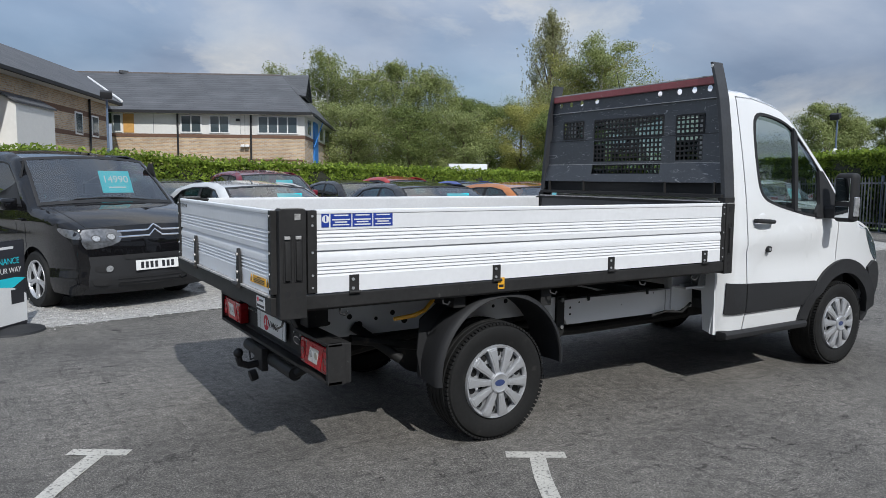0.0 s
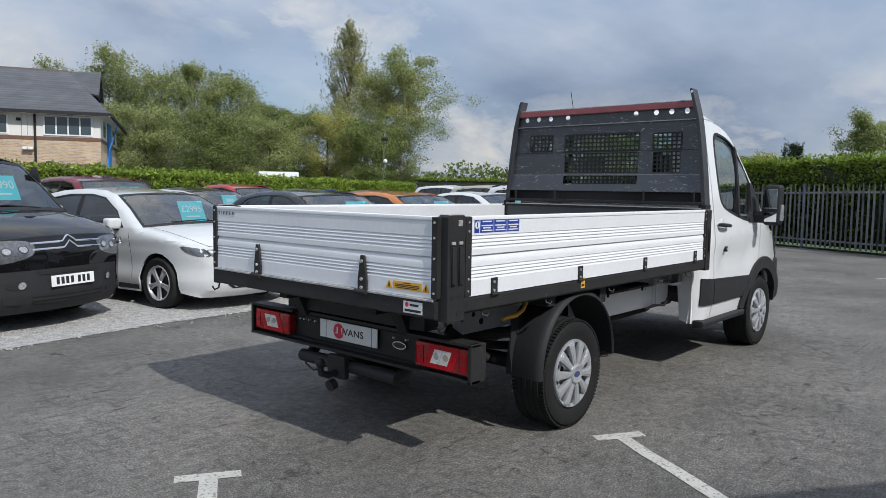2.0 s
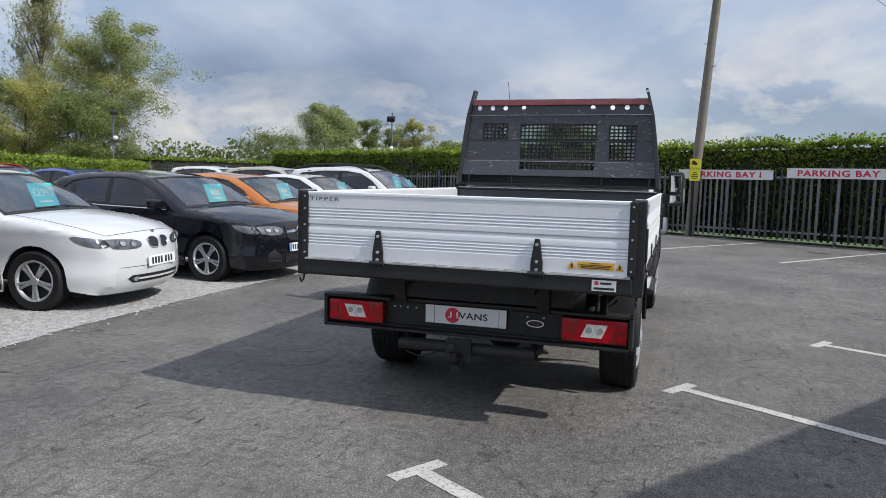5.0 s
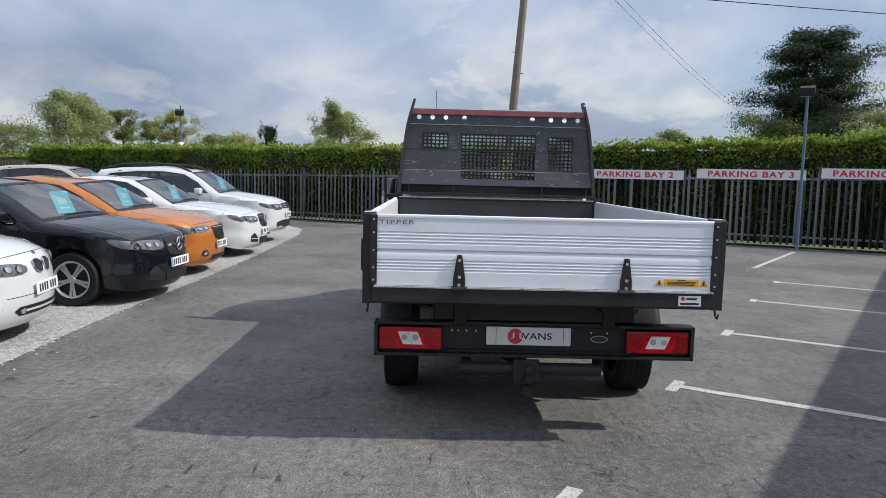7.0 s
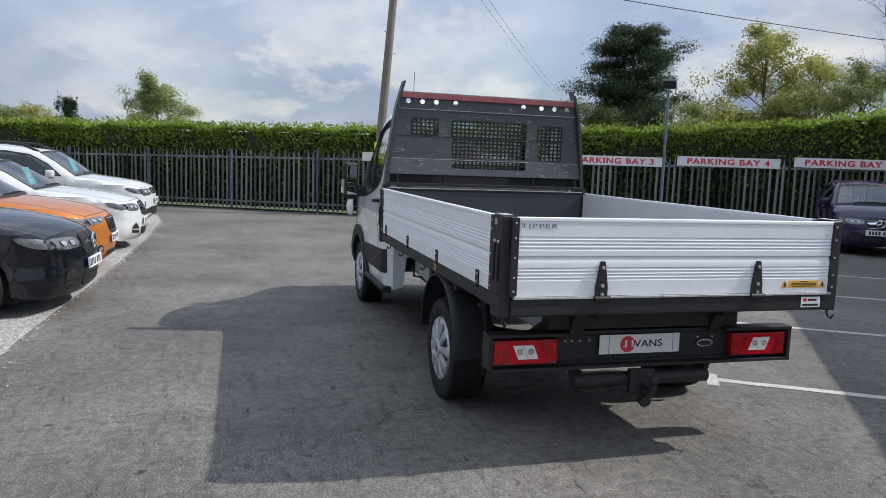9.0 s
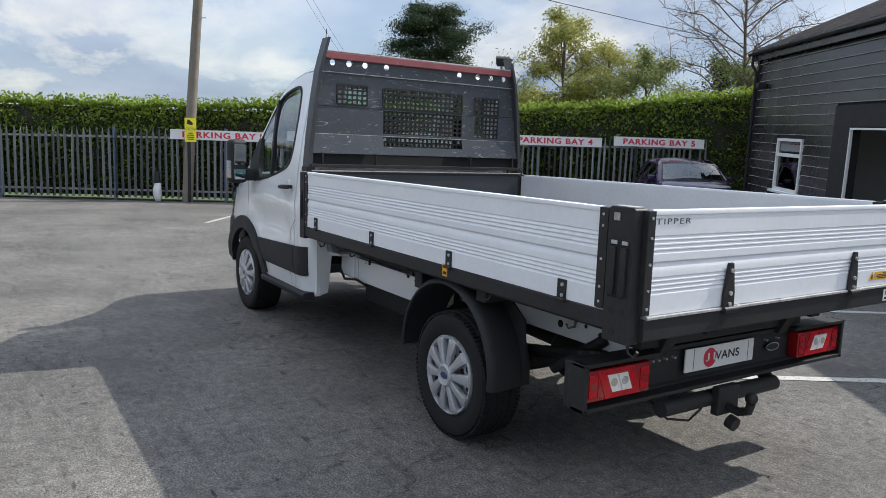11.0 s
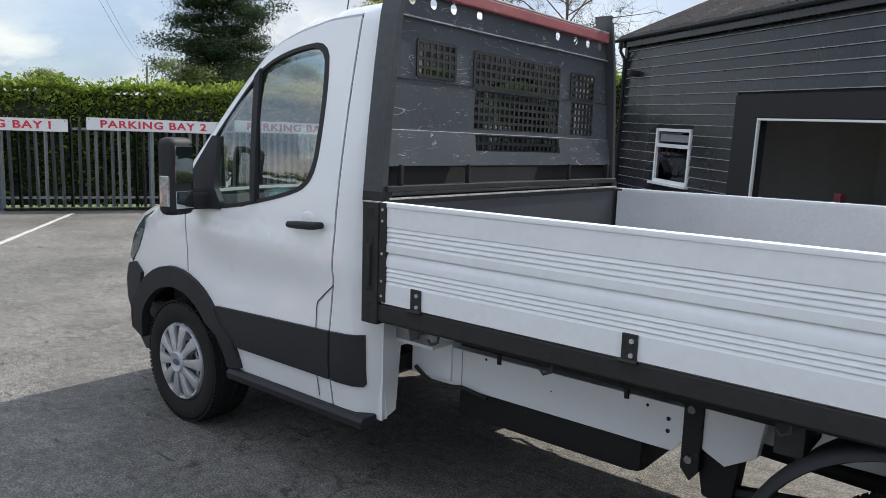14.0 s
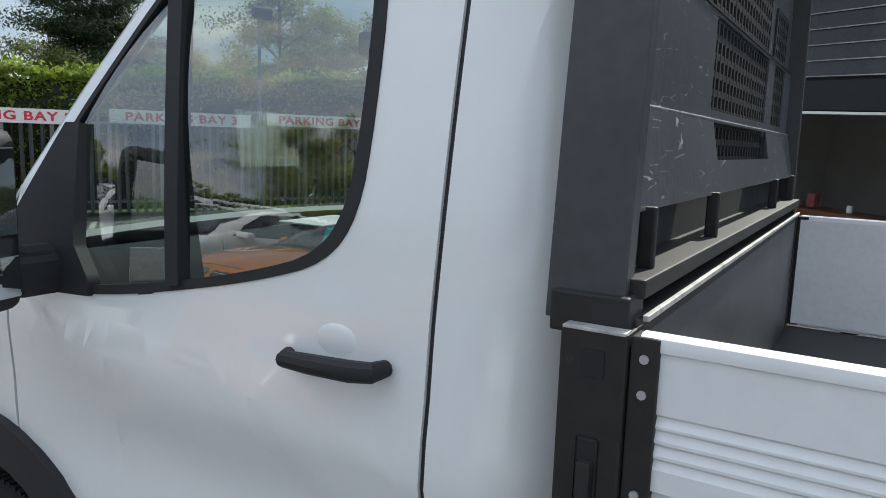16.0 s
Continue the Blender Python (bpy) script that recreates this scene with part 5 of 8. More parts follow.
def build_chassis():
    # white chassis rails, with holes showing behind the wheel
    for s in (-1, 1):
        cp = part("frame_rail", prism([(0.76, 0.715), (2.0, 0.715), (2.0, 0.60), (1.92, 0.545), (0.80, 0.545), (0.76, 0.60)], "y", s * 0.60, s * 0.66, 0.004), M["white"], truck, "white painted chassis panel")
        part("panel_joint", box(1.745, 1.749, s * 0.659, s * 0.6612, 0.548, 0.712), M["galv"], cp)
        for x, z, r in ((0.82, 0.66, 0.008), (0.82, 0.615, 0.008), (0.90, 0.69, 0.006), (1.30, 0.64, 0.003), (1.86, 0.66, 0.005), (1.62, 0.70, 0.006)):
            part("panel_hole", cyl((x, s * 0.658, z), (x, s * 0.6615, z), r, seg=12), M["dark"], cp)
        for x in (1.55, 0.98):
            part("clip", box(x - 0.008, x + 0.008, s * 0.66, s * 0.672, 0.695, 0.735, 0.002), M["under"], cp)
        sb = part("spring_bracket", prism([(0.70, 0.75), (0.765, 0.75), (0.765, 0.50), (0.73, 0.46), (0.70, 0.50)], "y", s * 0.61, s * 0.668, 0.004), M["under"], truck, "black bracket with bolts")
        for z in (0.72, 0.54):
            part("bolt", cyl((0.735, s * 0.666, z), (0.735, s * 0.682, z), 0.014, seg=8), M["galv"], sb, "", True)
        part("rear_panel", prism([(0.50, 0.74), (0.70, 0.74), (0.70, 0.58), (0.62, 0.54), (0.52, 0.60)], "y", s * 0.60, s * 0.65, 0.004), M["white"], truck, "white painted chassis panel")
        rail = part("rear_frame_rail", box(-0.91, 0.70, s * 0.42, s * 0.50, 0.60, 0.78, 0.006), M["white"], truck, "white painted rear chassis rail with holes")
        for i, x in enumerate((-0.85, -0.72, -0.66, -0.55, -0.44, -0.36, 0.30, 0.40)):
            part("rail_hole", cyl((x, s * 0.499, 0.69 + 0.03 * math.sin(i * 2.1)), (x, s * 0.502, 0.69 + 0.03 * math.sin(i * 2.1)), 0.011 + 0.005 * (i % 3), seg=12), M["dark"], rail)
        part("outrigger", box(1.80, 2.03, s * 0.60, s * 0.672, 0.56, 0.86, 0.006), M["white"], truck, "white painted cab mounting panel")
        part("outrigger_shelf", box(1.80, 2.02, s * 0.66, s * 0.80, 0.730, 0.745, 0.003), M["white"], truck)
        part("mount_bracket", prism([(1.93, 0.745), (2.02, 0.745), (2.02, 0.87), (1.96, 0.87)], "y", s * 0.74, s * 0.80, 0.004), M["galv"], truck)
        part("hose", tube([(1.98, s * 0.70, 0.60), (1.86, s * 0.72, 0.545), (1.72, s * 0.69, 0.56), (1.60, s * 0.67, 0.535)], 0.010, 8), M["under"], truck, "", True)
        part("spring_hanger", prism([(0.56, 0.72), (0.76, 0.72), (0.70, 0.40), (0.60, 0.38)], "y", s * 0.52, s * 0.62, 0.01), M["under"], truck, "", True)
        leaf = tube([(0.66, s * 0.57, 0.42), (0.3, s * 0.57, 0.47), (0.0, s * 0.57, 0.46), (-0.4, s * 0.57, 0.53), (-0.75, s * 0.57, 0.60)], 0.028, 8)
        part("leaf_spring", leaf, M["under"], truck, "", True)
        # mudguard over the wheel
        cx, cz, r = 0.03, 0.42, 0.44
        prof = [(r - 0.015, 0.0), (r, 0.006), (r + 0.012, 0.02), (r + 0.015, 0.05), (r + 0.006, 0.13), (r - 0.01, 0.27), (r - 0.022, 0.27), (r - 0.006, 0.13), (r - 0.004, 0.04), (r - 0.02, 0.01), (r - 0.015, 0.0)]
        bm = lathe([(a, -s * o) for a, o in prof], s * 1.0, 30, None, (radians(-2), radians(186)))
        bm.transform(Matrix.Translation((cx, 0, cz)))
        guard = part("mudguard", bm, M["plastic"], truck, "black plastic mudguard", True)
        infill = filled(arch(cx, cz, r - 0.005, 120, 186, 10) + [(-0.43, 0.52), (-0.41, 0.72), (-0.3, 0.80)])
        for v in infill.verts:
            v.co.y = s * 0.78
        thick(part("guard_side", infill, M["plastic"], guard), 0.01)
        part("guard_bracket", box(-0.30, -0.22, s * 0.74, s * 0.96, 0.80, 0.875, 0.006), M["steel"], truck)
        part("guard_bracket", box(0.32, 0.40, s * 0.74, s * 0.96, 0.76, 0.875, 0.006), M["steel"], truck)
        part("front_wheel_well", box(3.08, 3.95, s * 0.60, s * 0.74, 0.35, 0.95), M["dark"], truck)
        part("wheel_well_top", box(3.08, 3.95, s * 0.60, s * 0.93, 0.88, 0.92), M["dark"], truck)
    part("rear_axle", cyl((0, -0.8, 0.345), (0, 0.8, 0.345), 0.05, seg=16), M["under"], truck, "", True)
    diff = bmesh.new()
    bmesh.ops.create_uvsphere(diff, u_segments=20, v_segments=12, radius=0.17, matrix=Matrix.Translation((0.02, 0, 0.345)))
    part("differential", diff, M["under"], truck, "", True)
    part("prop_shaft", cyl((0.1, 0, 0.37), (2.6, 0, 0.48), 0.04, seg=14), M["under"], truck, "", True)
    part("gearbox", box(2.2, 3.2, -0.22, 0.22, 0.35, 0.70, 0.06), M["under"], truck, "", True)
    part("fuel_tank", box(0.95, 1.85, 0.12, 0.56, 0.36, 0.60, 0.05), M["under"], truck, "", True)
    part("exhaust", tube([(2.4, -0.3, 0.42), (1.2, -0.34, 0.42), (0.6, -0.36, 0.44), (-0.2, -0.36, 0.55), (-0.8, -0.40, 0.48)], 0.04, 10), M["under"], truck, "", True)
    part("tipper_ram", cyl((0.9, 0, 0.55), (0.9, 0, 0.86), 0.09, seg=18), M["under"], truck, "", True)
    part("ram_cradle", box(0.75, 1.05, -0.36, 0.36, 0.60, 0.70, 0.01), M["under"], truck)
    part("hinge_beam", box(-1.02, -0.90, -0.62, 0.62, 0.70, 0.86, 0.008), M["steel"], truck, "black tipping hinge beam")
    for s in (-1, 1):
        part("tip_hinge", prism([(-1.12, 0.86), (-0.86, 0.86), (-0.90, 0.68), (-1.02, 0.66)], "y", s * 0.42, s * 0.50, 0.01), M["steel"], truck, "", True)
        part("damper", cyl((-0.45, s * 0.62, 0.46), (-0.70, s * 0.50, 0.66), 0.03, seg=12), M["under"], truck, "", True)
    part("hydraulic_pipe", tube([(1.6, 0.9, 0.84), (0.9, 0.9, 0.83), (0.3, 0.88, 0.82)], 0.012, 8), M["under"], truck, "", True)
    part("prop_lever", tube([(-0.62, -0.86, 0.755), (-0.50, -0.87, 0.765), (-0.43, -0.87, 0.79), (-0.37, -0.86, 0.845)], [0.011, 0.013, 0.012, 0.010], 8), M["yellow"], truck, "yellow body prop lever", True)
    # light bar
    bar = part("light_bar", prism([(-1.00, 0.48), (-1.00, 0.505), (-0.985, 0.515), (-0.985, 0.655), (-1.00, 0.665), (-1.00, 0.685), (-0.93, 0.685), (-0.93, 0.48)], "y", -0.985, 0.985, 0.003), M["steel"], truck, "black steel rear light bar")
    for s in (-1, 1):
        part("end_plate", box(-1.06, -0.96, s * 0.965, s * 0.99, 0.475, 0.69, 0.006), M["steel"], bar)
        part("lip", box(-1.06, -0.98, s * 0.52, s * 0.99, 0.672, 0.690, 0.003), M["steel"], bar)
        part("foot_lip", box(-1.06, -0.98, s * 0.0, s * 0.99, 0.478, 0.496, 0.003), M["steel"], bar)
        lamp = part("tail_lamp", box(-1.045, -0.985, s * 0.575, s * 0.96, 0.515, 0.655, 0.008, seg=3), M["lens_deep"], bar, "red rear lamp cluster with a clear slanted lens", True)

        def slanted(c, w, z0, z1, lean, x0, name, material, label=""):
            pts = [(s * (c - w / 2 - lean), z0), (s * (c + w / 2 - lean), z0), (s * (c + w / 2 + lean), z1), (s * (c - w / 2 + lean), z1)]
            part(name, prism(pts, "x", x0, -1.043, 0.001), material, lamp, label)

        slanted(0.7675, 0.215, 0.521, 0.649, 0.026, -1.0475, "red_lens", M["lens_red"], "bright red lens frame")
        slanted(0.7675, 0.122, 0.546, 0.626, 0.017, -1.0495, "reversing_lens", M["lens_white"], "clear reversing lens")
        for dy, mt in ((-0.03, "lens_clear"), (0.036, "cream_paint")):
            part("bulb", cyl((-1.0512, s * (0.7675 + dy), 0.59), (-1.049, s * (0.7675 + dy), 0.59), 0.019, seg=16), M[mt], lamp)
        slanted(0.7675, 0.006, 0.546, 0.627, 0.017, -1.0505, "lens_rib", M["silver"])
        for d0, d1 in ((0.585, 0.640), (0.897, 0.950)):
            part("side_lens", box(-1.0468, -1.044, s * d0, s * d1, 0.535, 0.634, 0.004), M["lens_red"], lamp, "bright red lens")
        for d in (0.612, 0.924):
            part("bulb_ring", cyl((-1.0482, s * d, 0.585), (-1.0465, s * d, 0.585), 0.020, seg=16), M["lens_deep"], lamp)
        part("bar_bracket", box(-0.95, -0.70, s * 0.40, s * 0.47, 0.52, 0.70, 0.006), M["under"], truck)
    plate = part("number_plate", box(-1.012, -1.003, -0.232, 0.296, 0.545, 0.66, 0.004), M["paper"], bar, "white plate with a red disc and dark lettering")
    part("disc", cyl((-1.0135, 0.115, 0.602), (-1.012, 0.115, 0.602), 0.048, seg=32), M["redink"], plate)
    for y0, y1, z0, z1 in ((0.13, 0.142, 0.585, 0.625), (0.13, 0.155, 0.585, 0.592), (0.088, 0.10, 0.585, 0.625), (0.075, 0.10, 0.585, 0.592)):
        part("mark_bar", box(-1.0142, -1.0135, y0 - 0.01, y1 - 0.01, z0, z1), M["paper"], plate)
    words("lettering", "VANS", 0.056, Matrix.Translation((-1.0125, -0.021, 0.602)) @ Euler((radians(90), 0, radians(-90))).to_matrix().to_4x4(), M["ink"], plate, 0.0006, 1.05, 0.0008).scale = (1.28, 1.05, 1)
    for y in (-0.185, 0.235):
        part("plate_edge_line", box(-1.0128, -1.012, y - 0.0015, y + 0.0015, 0.548, 0.657), M["ink"], plate)
    ov = cyl((-1.006, -0.41, 0.592), (-1.0, -0.41, 0.592), 0.055, seg=28)
    bmesh.ops.scale(ov, vec=(1, 1, 0.42), verts=ov.verts, space=Matrix.Translation((0, 0, -0.592)))
    part("maker_badge", ov, M["chrome"], bar, "plain chrome-edged dark oval badge", True)
    ov = cyl((-1.008, -0.41, 0.592), (-1.005, -0.41, 0.592), 0.047, seg=28)
    bmesh.ops.scale(ov, vec=(1, 1, 0.36), verts=ov.verts, space=Matrix.Translation((0, 0, -0.592)))
    part("badge_face", ov, M["ink"], bar)
    for y in (-0.36, -0.46, 0.36, 0.42, 0.47, 0.51):
        part("bolt", cyl((-1.006, y, 0.63), (-0.985, y, 0.63), 0.006, seg=8), M["silver"], bar, "", True)
    # tow bar
    tb = part("tow_bar", cyl((-1.02, -0.42, 0.40), (-1.02, 0.46, 0.40), 0.040, seg=18), M["steel"], truck, "black tubular tow bar with ball", True)
    for s in (-1, 1):
        part("tow_arm", tube([(-1.02, s * 0.40, 0.40), (-0.95, s * 0.42, 0.44), (-0.85, s * 0.44, 0.54), (-0.70, s * 0.44, 0.62)], 0.035, 10), M["steel"], tb, "", True)
    part("tow_plate", box(-1.09, -1.05, -0.03, 0.13, 0.33, 0.47, 0.006), M["steel"], tb)
    part("tow_neck", tube([(-1.07, 0.05, 0.37), (-1.15, 0.05, 0.36), (-1.20, 0.05, 0.38), (-1.21, 0.05, 0.42)], 0.022, 10), M["steel"], tb, "", True)
    ball = bmesh.new()
    bmesh.ops.create_uvsphere(ball, u_segments=16, v_segments=10, radius=0.03, matrix=Matrix.Translation((-1.21, 0.05, 0.445)))
    part("tow_ball", ball, M["steel"], tb, "", True)
    part("tow_socket", cyl((-1.10, 0.05, 0.30), (-1.14, 0.05, 0.29), 0.035, seg=16), M["steel"], tb, "", True)
    part("cable", tube([(-1.05, 0.2, 0.37), (-1.06, 0.3, 0.33), (-1.03, 0.42, 0.35), (-0.95, 0.45, 0.42)], 0.006, 6), M["under"], tb, "", True)


build_chassis()


# ---- parked cars ----
def surface(line, width, r, crown, bow, crown_end=None):
    """A point on a car's top or front surface: d metres along the line, u across from -1 to 1."""
    pts = [Vector((x, 0, z)) for x, z in line]
    runs = [0.0]
    for a, c in zip(pts, pts[1:]):
        runs.append(runs[-1] + (c - a).length)

    def at(d, u):
        d = min(max(d, 0), runs[-1])
        i = max(k for k in range(len(pts) - 1) if runs[k] <= d + 1e-9)
        f = (d - runs[i]) / (runs[i + 1] - runs[i])
        p = pts[i].lerp(pts[i + 1], f)
        w = width(p.x, p.z) - r
        c = crown if crown_end is None else crown + (crown_end - crown) * (d / runs[-1]) ** 2
        return Vector((p.x, w * u, p.z)) + Vector((bow, 0, c)) * (1 - u * u)

    return at, runs[-1]


def loft(at, d0, d1, u0, u1, nd, nu, out=0.0, slant=0.0, shift=0.0):
    """A sheet on that surface between two lengths and two widths, lifted off by out."""
    bm = bmesh.new()
    rows = []
    for i in range(nd + 1):
        row = []
        for j in range(nu + 1):
            u = u0 + (u1 - u0) * j / nu
            d = d0 + (d1 - d0) * i / nd + slant * (j / nu)
            p = at(d, u + shift * i / nd)
            row.append(p)
        rows.append(row)
    vs = [[bm.verts.new(p) for p in row] for row in rows]
    for a, c in zip(vs, vs[1:]):
        for j in range(nu):
            bm.faces.new((a[j], c[j], c[j + 1], a[j + 1]))
    bm.normal_update()
    ref = Vector((0.6, 0, 1))
    if sum(f.normal.dot(ref) * f.calc_area() for f in bm.faces) < 0:
        bmesh.ops.reverse_faces(bm, faces=bm.faces)
        bm.normal_update()
    if out:
        for v in bm.verts:
            v.co += v.normal * out
    return bm


# outlines from the front bumper (x = 0) back, z up: nose, bonnet, screen, roof, back screen, tail
KINDS = dict(
    hatch=dict(nose=[(-0.12, 0.17), (-0.03, 0.25), (0.0, 0.40), (-0.015, 0.57), (-0.05, 0.69), (-0.13, 0.77)], bonnet=[(-0.13, 0.77), (-0.34, 0.845), (-0.7, 0.915), (-1.12, 0.965)],
               screen=[(-1.12, 0.965), (-1.50, 1.19), (-1.86, 1.355)], roof=[(-1.86, 1.355), (-2.15, 1.415), (-2.6, 1.43), (-3.1, 1.40), (-3.5, 1.335)],
               back=[(-3.5, 1.335), (-3.72, 1.19), (-3.92, 1.0)], tail=[(-3.92, 1.0), (-4.10, 0.88), (-4.17, 0.62), (-4.12, 0.25)],
               win=[(-1.40, 0.955), (-1.62, 1.16), (-1.98, 1.325), (-2.3, 1.365), (-2.8, 1.355), (-3.2, 1.30), (-3.42, 1.16), (-3.38, 1.03), (-2.6, 0.975)], pillars=(-2.45, -3.12), w=0.875, belt=0.93, tum=0.20, wheels=(-0.76, -3.42), r=0.312, hi=1.43),
    saloon=dict(nose=[(-0.12, 0.17), (-0.03, 0.25), (0.0, 0.42), (-0.015, 0.58), (-0.05, 0.70), (-0.13, 0.79)], bonnet=[(-0.13, 0.79), (-0.38, 0.855), (-0.8, 0.92), (-1.35, 0.97)],
                screen=[(-1.35, 0.97), (-1.75, 1.21), (-2.10, 1.375)], roof=[(-2.10, 1.375), (-2.4, 1.43), (-2.8, 1.445), (-3.2, 1.40), (-3.5, 1.31)],
                back=[(-3.5, 1.31), (-3.8, 1.15), (-4.05, 1.03)], tail=[(-4.05, 1.03), (-4.40, 0.99), (-4.56, 0.90), (-4.60, 0.6), (-4.52, 0.25)],
                win=[(-1.65, 0.975), (-1.88, 1.19), (-2.2, 1.345), (-2.5, 1.38), (-2.9, 1.375), (-3.25, 1.31), (-3.62, 1.12), (-3.60, 1.04), (-2.6, 0.99)], pillars=(-2.62, -3.38), w=0.89, belt=0.94, tum=0.21, wheels=(-0.84, -3.60), r=0.325, hi=1.445),
    van=dict(nose=[(-0.12, 0.20), (-0.02, 0.30), (0.0, 0.52), (-0.02, 0.80), (-0.08, 0.93)], bonnet=[(-0.08, 0.93), (-0.22, 1.01), (-0.50, 1.09), (-0.90, 1.16)],
             screen=[(-0.90, 1.16), (-1.22, 1.47), (-1.52, 1.715)], roof=[(-1.52, 1.715), (-1.8, 1.785), (-2.6, 1.81), (-3.6, 1.81), (-4.25, 1.78)],
             back=[(-4.25, 1.78), (-4.33, 1.5), (-4.37, 1.2)], tail=[(-4.37, 1.2), (-4.40, 0.7), (-4.36, 0.25)],
             win=[(-1.12, 1.15), (-1.36, 1.42), (-1.66, 1.65), (-1.85, 1.68), (-2.18, 1.68), (-2.22, 1.14)], pillars=(-1.30,), w=0.925, belt=1.10, tum=0.13, wheels=(-0.87, -3.64), r=0.325, hi=1.81),
    suv=dict(nose=[(-0.12, 0.28), (-0.02, 0.36), (0.0, 0.55), (-0.02, 0.78), (-0.10, 0.90)], bonnet=[(-0.10, 0.90), (-0.32, 0.98), (-0.7, 1.04), (-1.20, 1.10)],
             screen=[(-1.20, 1.10), (-1.55, 1.36), (-1.86, 1.545)], roof=[(-1.86, 1.545), (-2.2, 1.62), (-2.8, 1.645), (-3.4, 1.62), (-3.85, 1.56)],
             back=[(-3.85, 1.56), (-4.02, 1.36), (-4.14, 1.10)], tail=[(-4.14, 1.10), (-4.30, 0.95), (-4.33, 0.6), (-4.26, 0.30)],
             win=[(-1.42, 1.10), (-1.66, 1.33), (-1.98, 1.50), (-2.4, 1.555), (-3.0, 1.55), (-3.6, 1.49), (-3.9, 1.27), (-3.86, 1.16), (-2.6, 1.12)], pillars=(-2.50, -3.35), w=0.91, belt=1.07, tum=0.17, wheels=(-0.84, -3.50), r=0.345, hi=1.645),
    mini=dict(nose=[(-0.10, 0.22), (-0.02, 0.30), (0.0, 0.48), (-0.03, 0.66), (-0.12, 0.78)], bonnet=[(-0.12, 0.78), (-0.30, 0.90), (-0.5, 0.97), (-0.72, 1.02)],
              screen=[(-0.72, 1.02), (-1.05, 1.27), (-1.32, 1.43)], roof=[(-1.32, 1.43), (-1.6, 1.52), (-2.0, 1.54), (-2.5, 1.51), (-2.9, 1.44)],
              back=[(-2.9, 1.44), (-3.1, 1.25), (-3.22, 1.05)], tail=[(-3.22, 1.05), (-3.40, 0.9), (-3.45, 0.6), (-3.38, 0.28)],
              win=[(-0.95, 1.02), (-1.15, 1.22), (-1.42, 1.40), (-1.8, 1.45), (-2.3, 1.44), (-2.75, 1.37), (-3.0, 1.18), (-2.95, 1.08), (-2.0, 1.03)], pillars=(-1.95, -2.6), w=0.82, belt=1.0, tum=0.17, wheels=(-0.62, -2.92), r=0.30, hi=1.54),
)


def patch(at, reach, outline, out=0.004, step=0.06):
    """A sheet of any outline, in (across from -1 to 1, share of the length), laid on such a surface and lifted off by out."""
    bm = cut_grid(filled([(u, d * reach) for u, d in outline]), step)
    e = 0.004
    for v in bm.verts:
        u, d = v.co.x, v.co.z
        a = at(min(d + e, reach), u) - at(max(d - e, 0), u)
        c = at(d, u + e) - at(d, u - e)
        nr = a.cross(c).normalized()
        if nr.x * 0.6 + nr.z < 0:
            nr = -nr
        v.co = at(d, u) + nr * out
    bmesh.ops.recalc_face_normals(bm, faces=bm.faces)
    if sum(f.normal.dot(Vector((0.6, 0, 1))) * f.calc_area() for f in bm.faces) < 0:
        bmesh.ops.reverse_faces(bm, faces=bm.faces)
    return bm


def oval(u, d, ru, rd, n=18):
    return [(u + ru * math.cos(2 * math.pi * k / n), d + rd * math.sin(2 * math.pi * k / n)) for k in range(n)]


LAMPS = dict(
    kidney=([(0.44, 0.80), (0.50, 0.735), (0.80, 0.735), (1.05, 0.78), (1.05, 0.95), (0.80, 0.915), (0.54, 0.87)], ((0.62, 0.80), (0.80, 0.825))),
    star=([(0.48, 0.82), (0.56, 0.735), (0.86, 0.745), (1.05, 0.79), (1.05, 0.965), (0.76, 0.945), (0.54, 0.905)], ((0.66, 0.825), (0.84, 0.845))),
    slats=([(0.46, 0.885), (0.55, 0.81), (0.85, 0.79), (1.05, 0.80), (1.05, 0.965), (0.80, 0.955), (0.52, 0.935)], ((0.64, 0.87), (0.84, 0.875))),
    rough=([(0.50, 0.93), (0.50, 0.76), (0.85, 0.745), (1.05, 0.76), (1.05, 0.965), (0.75, 0.965)], ((0.62, 0.85), (0.82, 0.86))),
    bars=([(0.48, 0.82), (0.56, 0.735), (0.86, 0.745), (1.05, 0.79), (1.05, 0.965), (0.76, 0.945), (0.54, 0.905)], ((0.66, 0.825), (0.84, 0.845))),
    wings=([(0.50, 0.86), (0.58, 0.755), (0.88, 0.70), (1.05, 0.71), (1.05, 0.985), (0.76, 0.985), (0.54, 0.95)], ((0.66, 0.855), (0.86, 0.845))),
)


